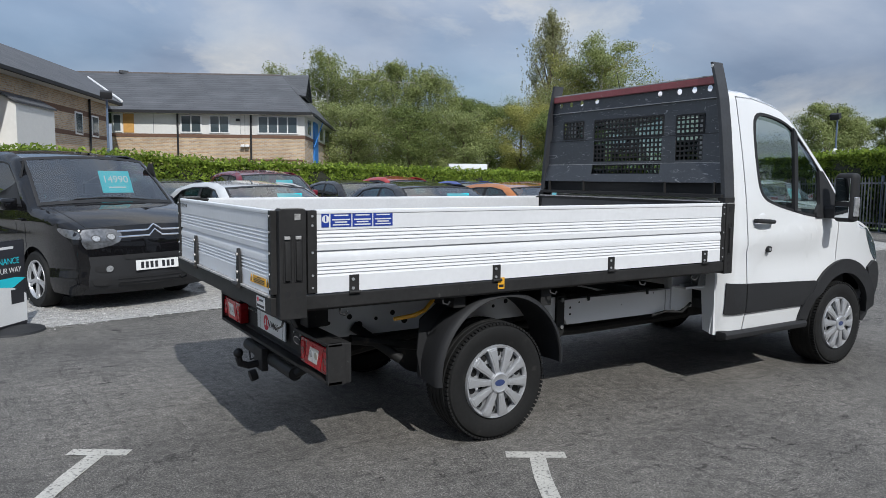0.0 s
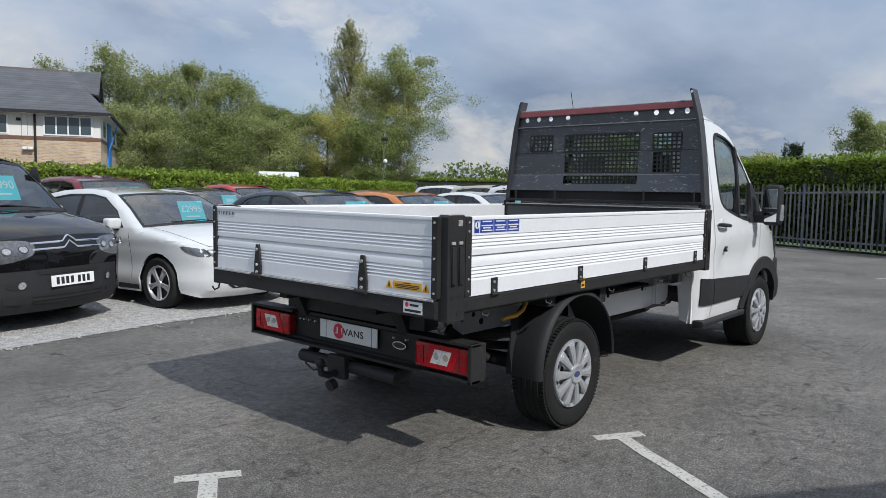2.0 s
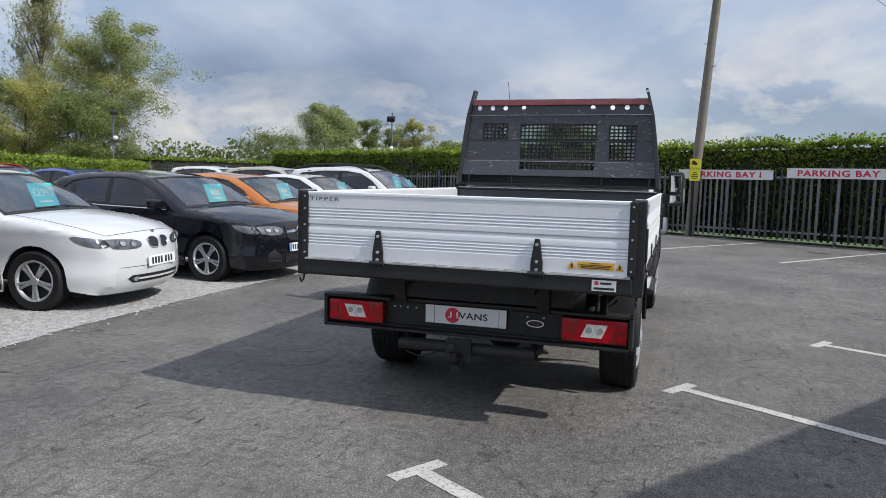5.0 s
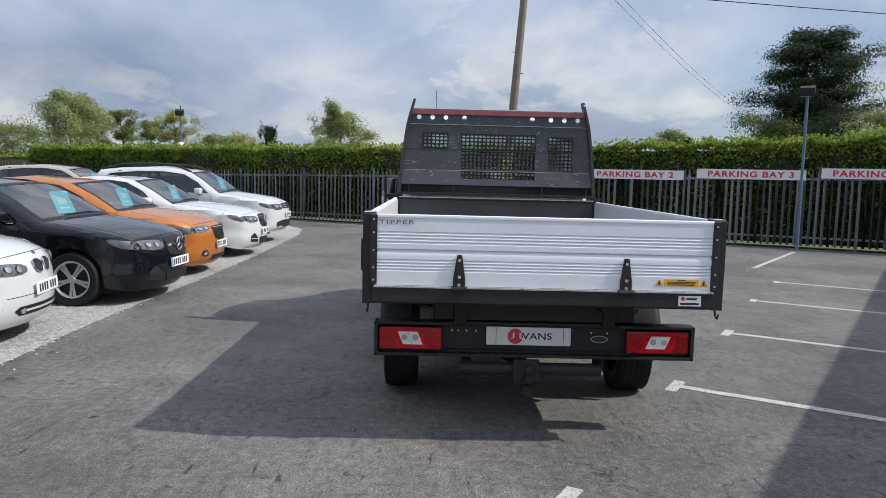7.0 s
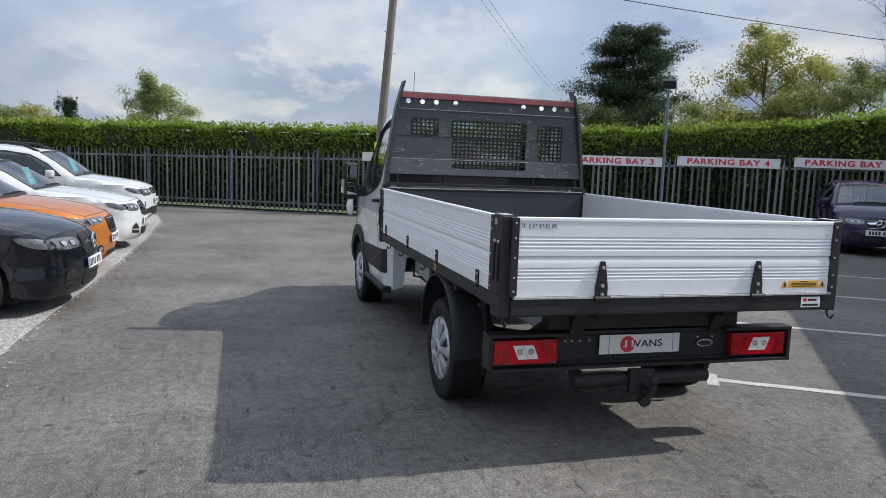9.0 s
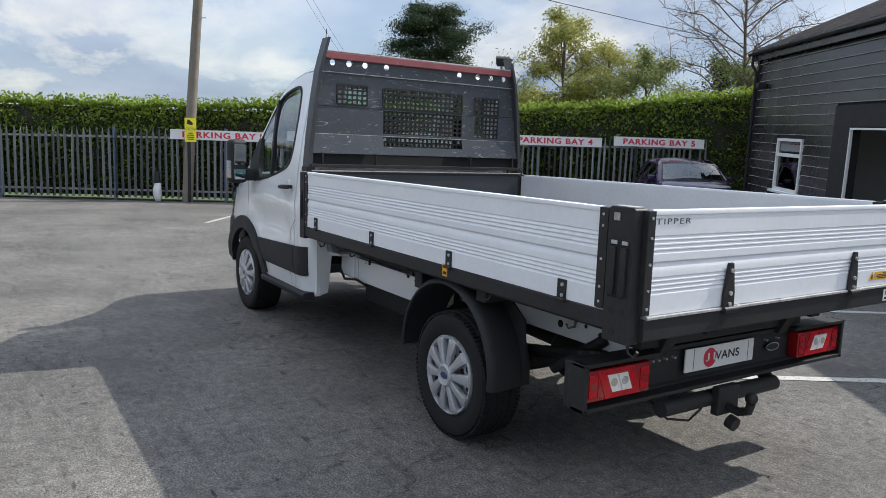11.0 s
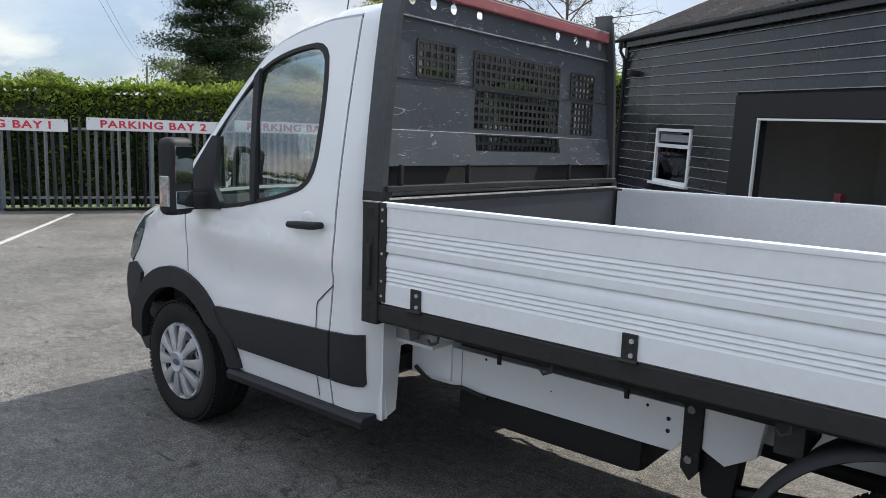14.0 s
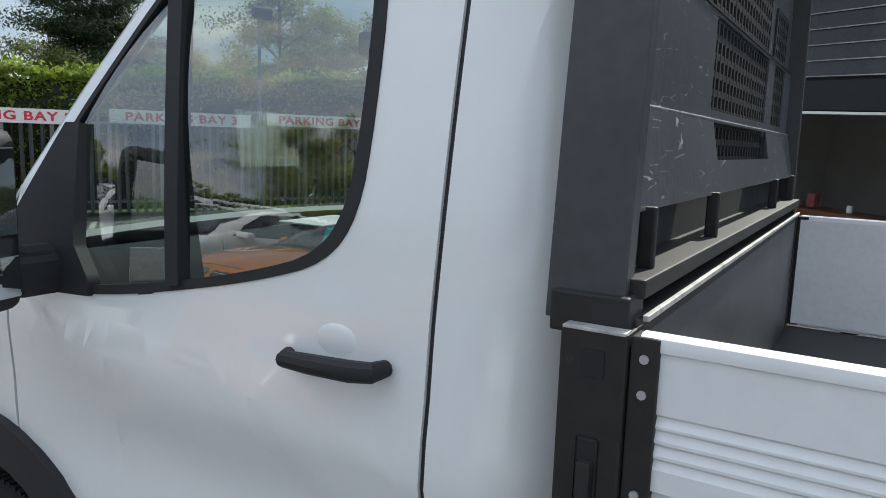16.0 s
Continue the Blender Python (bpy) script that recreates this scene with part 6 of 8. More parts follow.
def car_front(root, grille, nose_at, nl, paint):
    """Lamps, grille and intakes on a car's nose."""
    lens_line, bulbs = LAMPS[grille]
    for s in (-1, 1):
        lens = part("headlight", patch(nose_at, nl, rounded([(s * u, d) for u, d in lens_line], 1), 0.007), M["headlamp"], root, "clear headlight with chrome bowls", True)
        thick(lens, 0.012)
        for u, d in bulbs:
            part("lamp_ring", patch(nose_at, nl, oval(s * u, d, 0.064, 0.050), 0.0085), M["rimdark"], lens)
            part("lamp_bowl", patch(nose_at, nl, oval(s * u, d, 0.050, 0.039), 0.0105), M["lens_clear"], lens, "", True)

    def dark(name, line, label="", out=0.004, material="dark"):
        return part(name, patch(nose_at, nl, line, out), M[material], root, label, True)

    def both(name, line, out=0.004, material="dark"):
        for s in (-1, 1):
            dark(name, [(s * u, d) for u, d in line], "", out, material)

    if grille == "kidney":
        for s in (-1, 1):
            line = rounded([(s * u, d) for u, d in ((0.03, 0.73), (0.12, 0.705), (0.26, 0.725), (0.30, 0.80), (0.27, 0.885), (0.05, 0.895))], 2)
            k = dark("grille", line, "black kidney grille in a chrome rim", 0.005)
            rim = [nose_at(d * nl, u) + Vector((0.008, 0, 0.002)) for u, d in line]
            part("grille_rim", tube(rim + rim[:1], 0.006, 6), M["chrome"], k, "", True)
            for q in range(7):
                u = s * (0.07 + 0.03 * q)
                part("grille_bar", tube([nose_at(nl * 0.735, u) + Vector((0.007, 0, 0)), nose_at(nl * 0.87, u) + Vector((0.007, 0, 0))], 0.003, 4), M["plastic"], k)
        dark("lower_intake", [(-0.70, 0.215), (0.70, 0.215), (0.80, 0.285), (0.72, 0.335), (-0.72, 0.335), (-0.80, 0.285)], "black lower intake")
        dark("intake_blade", [(-0.68, 0.262), (0.68, 0.262), (0.70, 0.292), (-0.70, 0.292)], "", 0.012, paint)
        both("fog_lamp", oval(0.64, 0.275, 0.055, 0.035), 0.014, "lens_clear")
        dark("bumper_gap", [(-0.95, 0.46), (0.95, 0.46), (0.95, 0.468), (-0.95, 0.468)], "", 0.0015)
        dark("round_badge", oval(0.0, 0.985, 0.042, 0.03), "", 0.008, "greyink")
    elif grille in ("star", "bars"):
        g = dark("grille", rounded([(-0.40, 0.88), (-0.44, 0.74), (-0.36, 0.60), (0.36, 0.60), (0.44, 0.74), (0.40, 0.88), (0.30, 0.955), (-0.30, 0.955)], 1), "black grille with a chrome bar and ring", 0.005)
        rows = range(9) if grille == "star" else range(3)
        for q in rows:
            d = 0.63 + 0.30 * q / (len(rows) - 0.5)
            part("grille_slat", patch(nose_at, nl, [(-0.37, d), (0.37, d), (0.37, d + 0.010), (-0.37, d + 0.010)], 0.008), M["plastic" if grille == "star" else "chrome"], g)
        for s in (-1, 1):
            part("grille_bar", patch(nose_at, nl, [(s * 0.13, 0.755), (s * 0.41, 0.765), (s * 0.41, 0.80), (s * 0.13, 0.82)], 0.016), M["chrome"], g, "chrome bar", True)
        c = nose_at(nl * 0.785, 0) + Vector((0.03, 0, 0))
        ring = [c + Vector((0, 0.078 * math.cos(t), 0.078 * math.sin(t))) for t in np.linspace(0, 2 * math.pi, 25)]
        part("badge_ring", tube(ring, 0.009, 6), M["chrome"], g, "chrome ring badge", True)
        for k in range(3):
            t = math.pi / 2 + k * 2 * math.pi / 3
            part("badge_arm", tube([c, c + Vector((0, 0.075 * math.cos(t), 0.075 * math.sin(t)))], [0.014, 0.004], 6), M["chrome"], g, "", True)
        dark("lower_intake", [(-0.46, 0.17), (0.46, 0.17), (0.50, 0.345), (-0.50, 0.345)], "black lower intake")
        both("side_intake", [(0.56, 0.21), (0.93, 0.235), (0.95, 0.40), (0.80, 0.47), (0.60, 0.33)])
        both("intake_blade", [(0.58, 0.29), (0.92, 0.315), (0.92, 0.335), (0.60, 0.315)], 0.012, "plastic" if grille == "star" else paint)
        dark("splitter", [(-0.90, 0.07), (0.90, 0.07), (0.94, 0.12), (-0.94, 0.12)], "silver lip under the bumper", 0.012, "galv" if grille == "star" else paint)
    elif grille == "slats":
        g = dark("grille", rounded([(-0.33, 0.58), (0.33, 0.58), (0.42, 0.70), (0.40, 0.87), (0.34, 0.90), (-0.34, 0.90), (-0.40, 0.87), (-0.42, 0.70)], 1), "dark six-sided grille with chrome slats", 0.005)
        for q in range(6):
            d, w = 0.62 + 0.045 * q, 0.345 + 0.05 * math.sin(math.pi * (q + 0.5) / 6)
            part("slat", patch(nose_at, nl, [(-w, d), (w, d), (w, d + 0.018), (-w, d + 0.018)], 0.013), M["chrome"], g, "", True)
        dark("lower_intake", [(-0.58, 0.13), (0.58, 0.13), (0.52, 0.27), (-0.52, 0.27)], "black lower intake")
        both("side_intake", rounded([(0.66, 0.24), (0.93, 0.27), (0.92, 0.41), (0.72, 0.38)], 1))
        both("fog_lamp", oval(0.80, 0.32, 0.06, 0.04), 0.008, "lens_clear")
    elif grille == "rough":
        g = dark("grille", [(-0.49, 0.77), (0.49, 0.77), (0.49, 0.955), (-0.49, 0.955)], "dark grille with small chrome blocks", 0.005)
        for q in range(8):
            for k in range(2):
                u, d = -0.43 + 0.115 * q + 0.03 * k, 0.80 + 0.075 * k
                part("chrome_block", patch(nose_at, nl, [(u, d), (u + 0.055, d), (u + 0.055, d + 0.03), (u, d + 0.03)], 0.012), M["chrome"], g)
        dark("lower_bumper", [(-0.93, 0.10), (0.93, 0.10), (0.93, 0.36), (0.60, 0.42), (-0.60, 0.42), (-0.93, 0.36)], "black lower bumper", 0.006, "plastic")
        dark("lower_intake", [(-0.55, 0.20), (0.55, 0.20), (0.55, 0.33), (-0.55, 0.33)], "", 0.009)
        dark("skid_plate", [(-0.6, 0.03), (0.6, 0.03), (0.55, 0.12), (-0.55, 0.12)], "", 0.012, "galv")
    elif grille == "wings":
        for d in (0.845, 0.925):
            line = [nose_at(nl * (d + (0.085 if abs(u) < 0.02 else 0.045 if abs(u) < 0.07 else 0.0)), u) + Vector((0.010, 0, 0)) for u in (-0.56, -0.4, -0.2, -0.11, -0.05, 0.0, 0.05, 0.11, 0.2, 0.4, 0.56)]
            part("chrome_line", tube(line, 0.011, 6), M["chrome"], root, "chrome line across the nose", True)
        dark("upper_intake", [(-0.50, 0.535), (0.50, 0.535), (0.54, 0.60), (-0.54, 0.60)], "", 0.008)
        for q in range(4):
            dark("intake_slat", [(-0.60, 0.115 + 0.05 * q), (0.60, 0.115 + 0.05 * q), (0.60, 0.142 + 0.05 * q), (-0.60, 0.142 + 0.05 * q)], "", 0.006)
        both("side_intake", [(0.68, 0.17), (0.93, 0.20), (0.95, 0.28), (0.70, 0.30)], 0.006)
        both("fog_recess", rounded([(0.66, 0.36), (0.93, 0.38), (0.95, 0.47), (0.70, 0.48)], 1), 0.006)
        both("fog_lamp", oval(0.74, 0.42, 0.05, 0.045), 0.010, "lens_clear")


def car_wheel(parent, x, y, r, s, spokes, metal="silver"):
    bm = lathe([(r * 0.68, s * -0.01), (r * 0.74, 0.0), (r * 0.92, s * 0.006), (r * 0.98, s * -0.012), (r, s * -0.04), (r, s * -0.16), (r * 0.97, s * -0.19), (r * 0.66, s * -0.20)], 0, 36)
    wh = part("wheel", bm, M["rubber"], parent, "", True)
    wh.matrix_basis = Matrix.Translation((x, y, r))
    part("rim_back", lathe([(0.001, s * -0.06), (r * 0.66, s * -0.055), (r * 0.67, s * -0.01)], 0, 32), M["rimdark"], wh, "", True)
    rim = lathe([(r * 0.60, s * -0.03), (r * 0.635, s * -0.004), (r * 0.68, s * 0.002), (r * 0.69, s * -0.012)], 0, 36)
    for i in range(spokes):                             # pairs of slim spokes
        for k in (-1, 1):
            a = 2 * math.pi * i / spokes + 0.3 + k * 0.62 / spokes
            sp = prism([(r * 0.08, -r * 0.060), (r * 0.35, -r * 0.040), (r * 0.64, -r * 0.052), (r * 0.64, r * 0.052), (r * 0.35, r * 0.040), (r * 0.08, r * 0.060)], "y", s * -0.03, s * -0.008, 0.004)
            sp.transform(Matrix.Rotation(a, 4, "Y"))
            join(rim, sp)
    part("rim", rim, M[metal], wh, "silver alloy wheel", True)
    part("hub_cap", lathe([(0.001, s * 0.0), (r * 0.13, s * -0.002), (r * 0.16, s * -0.02)], 0, 20), M[metal], wh, "", True)


def car(name, kind, paint, x, y, a, label, price="", lean=0.0, spokes=5, grille="bars", low_black=False, rails=False, card=True, group="parked cars", dull_glass=False, fine=0.08, strip=False):
    """A parked car whose front stands at x, y; a: degrees it is turned from facing -y."""
    K = KINDS[kind]
    root = thing(name, pose(x, y, 0.0, 0, 0, -90 + a), label, "car", group)
    W, belt, tum, hi = K["w"], K["belt"], K["tum"], K["hi"]
    xe = K["tail"][-2][0]

    def width(px, pz):
        w = W
        if pz > belt:
            w -= tum * ((pz - belt) / (hi - belt)) ** 1.25
        w += 0.012 * math.exp(-((pz - belt + 0.10) / 0.05) ** 2) - 0.022 * math.exp(-((pz - 0.52) / 0.13) ** 2)
        w -= 0.04 * smooth(0.38, 0.18, pz)
        fr = max(0.0, (px + 0.62) / 0.62)
        w -= (0.20 if kind != "van" else 0.13) * fr ** 2.4
        bk = max(0.0, (xe + 0.55 - px) / 0.55)
        w -= 0.13 * bk ** 2
        return w

    top = K["nose"] + K["bonnet"][1:] + K["screen"][1:] + K["roof"][1:] + K["back"][1:] + K["tail"][1:]
    r = 0.075
    sill = [(K["wheels"][1] - K["r"] * 1.18, 0.24)] + arch(K["wheels"][1], K["r"], K["r"] * 1.17, 188, -8, 12) + [(K["wheels"][1] + K["r"] * 1.2, 0.20), (K["wheels"][0] - K["r"] * 1.2, 0.20)] + arch(K["wheels"][0], K["r"], K["r"] * 1.17, 188, -8, 12) + [(K["wheels"][0] + K["r"] * 1.2, 0.22)]
    for s in (-1, 1):
        thick(part("body_side", skin(filled(top[::-1][::-1] + sill, [K["win"]]), s, width, top, r, fine), M[paint], root, "", True, 40), 0.02)
        cx = sum(p[0] for p in K["win"]) / len(K["win"])
        cz = sum(p[1] for p in K["win"]) / len(K["win"])
        inn = [(px + (cx - px) * 0.03, pz + (cz - pz) * 0.09) for px, pz in K["win"]]
        thick(part("window_trim", skin(filled(K["win"], [inn]), s, width, top, r, 0.2, 0.002), M["plastic"], root, "", True), 0.01)
        part("side_window", skin(filled(inn), s, width, top, r, 0.12, -0.008), M["tint"], root, "tinted side window", True)
        for px in K["pillars"]:
            zs = [p[1] for p in K["win"]]
            z0, z1 = min(zs) + 0.0, max(zs)
            thick(part("pillar", skin(filled([(px - 0.05, z0), (px + 0.04, z0), (px - 0.01, z1), (px - 0.09, z1)]), s, width, top, r, 0.2, -0.004), M["plastic"], root, "", True), 0.02)
        shut = [(K["pillars"][0] + 0.02, 0.30), (K["pillars"][0] + 0.014, belt - 0.02), (K["pillars"][0] + 0.006, belt - 0.02), (K["pillars"][0] + 0.012, 0.30)]
        part("door_gap", skin(filled(shut), s, width, top, r, 0.12, 0.0015), M["dark"], root)
        ax = K["screen"][0][0] - 0.16
        part("door_gap", skin(filled([(ax + 0.03, 0.33), (ax, belt - 0.03), (ax - 0.008, belt - 0.03), (ax + 0.022, 0.33)]), s, width, top, r, 0.12, 0.0015), M["dark"], root)
        part("sill_line", skin(filled([(K["wheels"][0] - 0.38, 0.205), (K["wheels"][1] + 0.38, 0.205), (K["wheels"][1] + 0.38, 0.265), (K["wheels"][0] - 0.38, 0.265)]), s, width, top, r, 0.2, 0.006), M["plastic"], root)
        if strip:
            low = sorted(K["win"], key=lambda p: p[1])[:3]
            a0, a1 = K["win"][0], K["win"][-2]
            part("waist_strip", tube([(px, s * (width(px, pz) + 0.004), pz - 0.012) for px, pz in (a0, K["win"][-1], a1)], 0.008, 6), M["chrome"], root, "chrome strip", True)
        # lamp wraps round the wing
        z9, nx = K["nose"][-1][1], K["nose"][-1][0]
        wrap = [(nx + 0.105, z9 - 0.11), (nx + 0.075, z9 - 0.028), (nx, z9 - 0.012), (nx - 0.24, z9 + 0.02), (nx - 0.18, z9 - 0.05), (nx - 0.04, z9 - 0.105)]
        part("headlight", skin(filled(rounded(wrap, 1)), s, width, top, r, 0.05, 0.004), M["headlamp"], root, "clear wrapped headlight", True)
        hx = K["pillars"][0] + 0.16
        part("door_handle", box(hx - 0.09, hx + 0.09, s * (width(hx, belt - 0.10) + 0.004), s * (width(hx, belt - 0.10) + 0.028), belt - 0.115, belt - 0.085, 0.008), M[paint], root, "", True)
        mx, mz = K["screen"][0][0] - 0.42, belt + 0.075
        mir = part("door_mirror", box(mx - 0.06, mx + 0.08, s * (W - 0.03), s * (W + 0.16), mz - 0.07, mz + 0.07, 0.045, seg=4), M[paint], root, "", True)
        part("mirror_foot", box(mx - 0.02, mx + 0.05, s * (W - 0.12), s * W, mz - 0.09, mz - 0.04, 0.01), M["plastic"], mir)
        for wx in K["wheels"]:
            car_wheel(root, wx, s * (W - 0.015), K["r"], s, spokes)
            part("wheel_well", box(wx - K["r"] * 1.15, wx + K["r"] * 1.15, s * (W - 0.34), s * (W - 0.26), 0.12, K["r"] * 2.1), M["dark"], root)
        if rails:
            rp = [K["roof"][0], K["roof"][1], K["roof"][2], K["roof"][3], K["roof"][4]]
            part("roof_rail", tube([(px, s * (width(px, pz) - 0.10), pz + (0.075 if 0 < i < 4 else 0.01)) for i, (px, pz) in enumerate(rp)], 0.024, 8), M["plastic"], root, "black roof rail", True)
    nose_at, nl = surface(K["nose"], width, r, 0.0, 0.15, 0.035)
    bon_at, bl = surface(K["bonnet"], width, r, 0.035, 0.15)
    part("front_bumper", loft(nose_at, 0, nl, -1, 1, 10, 18), M["plastic" if low_black else paint], root, "", True)
    if low_black:
        part("front_panel", loft(nose_at, nl * 0.60, nl, -1, 1, 5, 18, 0.003), M[paint], root, "glossy black nose panel", True)
    part("bonnet", loft(bon_at, 0, bl, -1, 1, 8, 16), M[paint], root, "", True)
    scr_at, sl = surface(K["screen"], width, r, 0.035, 0.15)
    part("windscreen", loft(scr_at, 0.02, sl - 0.02, -0.98, 0.98, 6, 14), M["screenglass" if not dull_glass else "tint"], root, "windscreen", True)
    for s in (-1, 1):
        part("bonnet_gap", loft(bon_at, 0.0, bl, s * 0.905, s * 0.915, 8, 1, 0.0015), M["dark"], root)
        part("screen_edge", loft(scr_at, 0.0, sl, s * 0.955, s * 1.0, 6, 1, 0.003), M["plastic"], root, "", True)
    part("bonnet_gap", loft(bon_at, 0.0, 0.010, -0.91, 0.91, 1, 16, 0.0015), M["dark"], root)
    part("screen_edge", loft(scr_at, sl - 0.05, sl, -0.97, 0.97, 1, 12, 0.003), M["plastic"], root, "", True)
    part("scuttle", loft(scr_at, 0.0, 0.05, -0.97, 0.97, 1, 12, 0.004), M["plastic"], root, "", True)
    part("chin", loft(nose_at, 0.0, 0.045, -0.9, 0.9, 2, 14, 0.006), M["plastic"], root, "", True)
    part("roof", loft(surface(K["roof"], width, r, 0.035, 0.15, 0.03)[0], 0, 9, -1, 1, 10, 12), M[paint], root, "", True)
    back_at, kl = surface(K["back"], width, r, 0.02, -0.04)
    part("rear_screen", loft(back_at, 0, kl, -1, 1, 4, 10), M["tint" if kind != "van" else paint], root, "rear window", True)
    part("tailgate", loft(surface(K["tail"], width, r, 0.0, -0.06)[0], 0, 9, -1, 1, 8, 12), M[paint], root, "", True)
    part("wiper", tube([scr_at(0.03, 0.5) + Vector((0, 0, 0.012)), scr_at(0.06, 0.0) + Vector((0.0, 0, 0.016)), scr_at(0.05, -0.55) + Vector((0.0, 0, 0.014))], 0.008, 6), M["plastic"], root, "", True)
    # cabin seen through the glass
    lowx, hx2 = K["tail"][0][0], K["screen"][0][0]
    part("cabin_floor", box(lowx + 0.1, hx2 + 0.15, -W + 0.12, W - 0.12, 0.30, belt - 0.28), M["trim_dark"], root)
    part("dashboard", box(hx2 - 0.28, hx2 + 0.10, -W + 0.16, W - 0.16, belt - 0.3, belt - 0.0, 0.06, seg=3), M["trim_dark"], root, "", True)
    sx = K["pillars"][0] + 0.05 if kind != "van" else -1.95
    for s in (-1, 1):
        seat = part("seat", prism([(sx - 0.12, 0.5), (sx + 0.12, 0.5), (sx - 0.06, belt + 0.12), (sx - 0.20, belt + 0.12)], "y", s * 0.16, s * 0.60, 0.05), M["seat"], root, "", True)
        part("headrest", box(sx - 0.22, sx - 0.12, s * 0.38 - 0.12, s * 0.38 + 0.12, belt + 0.15, belt + 0.31, 0.03), M["seat"], seat, "", True)
    part("steering_wheel", tube([(sx + 0.52 + 0.08 * math.sin(t), -0.38 + 0.17 * math.cos(t), belt - 0.02 + 0.15 * math.sin(t)) for t in np.linspace(0, 2 * math.pi, 17)], 0.013, 6), M["trim_dark"], root, "", True)
    car_front(root, grille, nose_at, nl, paint)
    pm = nl * {"van": 0.44}.get(kind, {"kidney": 0.52, "rough": 0.58}.get(grille, 0.49))
    pc = nose_at(pm, 0)
    pl = part("number_plate", box(-0.005, 0.005, -0.26, 0.26, -0.056, 0.056, 0.003), M["platewhite"], root, "white number plate with dark bars")
    pl.matrix_basis = pose(pc.x + 0.004, 0, pc.z, 0, -4, 0)
    for i in range(7):
        u = -0.205 + 0.057 * i + (0.03 if i > 3 else 0)
        part("plate_bar", box(0.005, 0.006, u, u + 0.036, -0.036, 0.036), M["ink"], pl)
    if grille in ("star", "slats"):
        part("plate_band", box(0.005, 0.0058, -0.258, -0.222, -0.054, 0.054), M["bluedoor"], pl, "blue band")
    if card:
        p = scr_at(sl * 0.62, 0.27)
        vert, right = Vector((-0.42, 0, 0.91)).normalized(), Vector((0, 1, 0))
        nrm = right.cross(vert).normalized()
        m = Matrix((right, vert, nrm)).transposed().to_4x4()
        m.translation = p - nrm * 0.05 - vert * 0.10
        cd = part("price_card", box(-0.20, 0.20, -0.15, 0.15, -0.002, 0.0, 0.0), M["cyan"], root, "bright cyan price card behind the windscreen")
        cd.matrix_basis = m
        if price:
            words("price", price, 0.135, pose(0, 0.03, 0.003), M["paper"], cd, 0.001)
        else:
            for i in range(4):
                part("text_bar", box(-0.095 + 0.05 * i, -0.06 + 0.05 * i, -0.02, 0.06, 0.0, 0.002), M["paper"], cd)
        part("text_bar", box(-0.11, 0.11, -0.085, -0.068, 0.0, 0.002), M["paper"], cd)
    return root


car("panel_van", "van", "black_paint", -0.92, 4.62, 20, "black compact panel van on gravel with a cyan price card", "14990", grille="wings", low_black=True, spokes=5, fine=0.045)
car("hatchback_car", "hatch", "white_car", 1.27, 4.36, 9, "white three-door hatchback with kidney grille on gravel", "\u00a32995", grille="kidney", fine=0.04)
car("hatchback_car", "hatch", "navy_paint", 3.58, 3.92, -3, "black metallic hatchback with round-badged chrome grille on gravel", "", grille="star", spokes=5, fine=0.045, strip=True)
car("hatchback_car", "hatch", "orange_paint", 5.92, 4.08, 0, "metallic orange hatchback with chrome slat grille", "", grille="slats", spokes=5)
car("saloon_car", "saloon", "white_car", 8.57, 4.0, 0, "white saloon car with wide chrome grille", "", grille="bars")
car("suv_car", "suv", "white_car", 11.4, 4.12, -1, "white off-road car with black roof rails", "", grille="rough", rails=True)
car("small_car", "mini", "white_car", 13.9, 5.3, -4, "small white city car at the gravel corner", "", grille="bars")
for nm, kd, pt, cx, cy, lb in (
        ("hatchback_car", "hatch", "white_car", -1.6, 10.9, "white hatchback in the second row"),
        ("hatchback_car", "hatch", "grey_paint", 1.2, 11.2, "dark grey hatchback in the second row"),
        ("suv_car", "suv", "maroon_paint", 3.2, 10.6, "dark red off-road car in the second row"),
        ("hatchback_car", "hatch", "black_paint", 5.5, 10.4, "black hatchback in the second row"),
        ("hatchback_car", "mini", "red_paint", 7.6, 12.4, "red hatchback in the second row"),
        ("saloon_car", "saloon", "blue_paint_car", 9.6, 11.0, "blue saloon in the second row"),
        ("hatchback_car", "hatch", "brown_paint", 11.5, 10.2, "brown hatchback in the second row"),
        ("saloon_car", "suv", "cream_paint", 15.8, 9.0, "pale beige estate car in the second row"),
        ("suv_car", "hatch", "white_car", 18.4, 9.4, "white hatchback in the second row"),
        ("small_car", "suv", "white_car", 18.9, 13.6, "white off-road car near the gate"),
        ("hatchback_car", "suv", "red_paint", 0.4, 14.6, "red car parked against the hedge")):
    car(nm, kd, pt, cx, cy, 2, lb, "", group="second row of cars")
car("small_car", "mini", "purple_paint", 7.15, -10.35, 234, "small dark purple car parked by the shed and fence", "", card=False, group="")


# ---- the black shed ----
SHED = Matrix.Translation((7.62, -12.63, 0)) @ pose(0, 0, 0, 0, 2.1, 143.3)      # local x runs along the front wall, -y faces the yard
shed_front = lambda u: SHED @ Vector((u, 0, 0))
EAVE, SHED_LEN = 4.02, 14.0


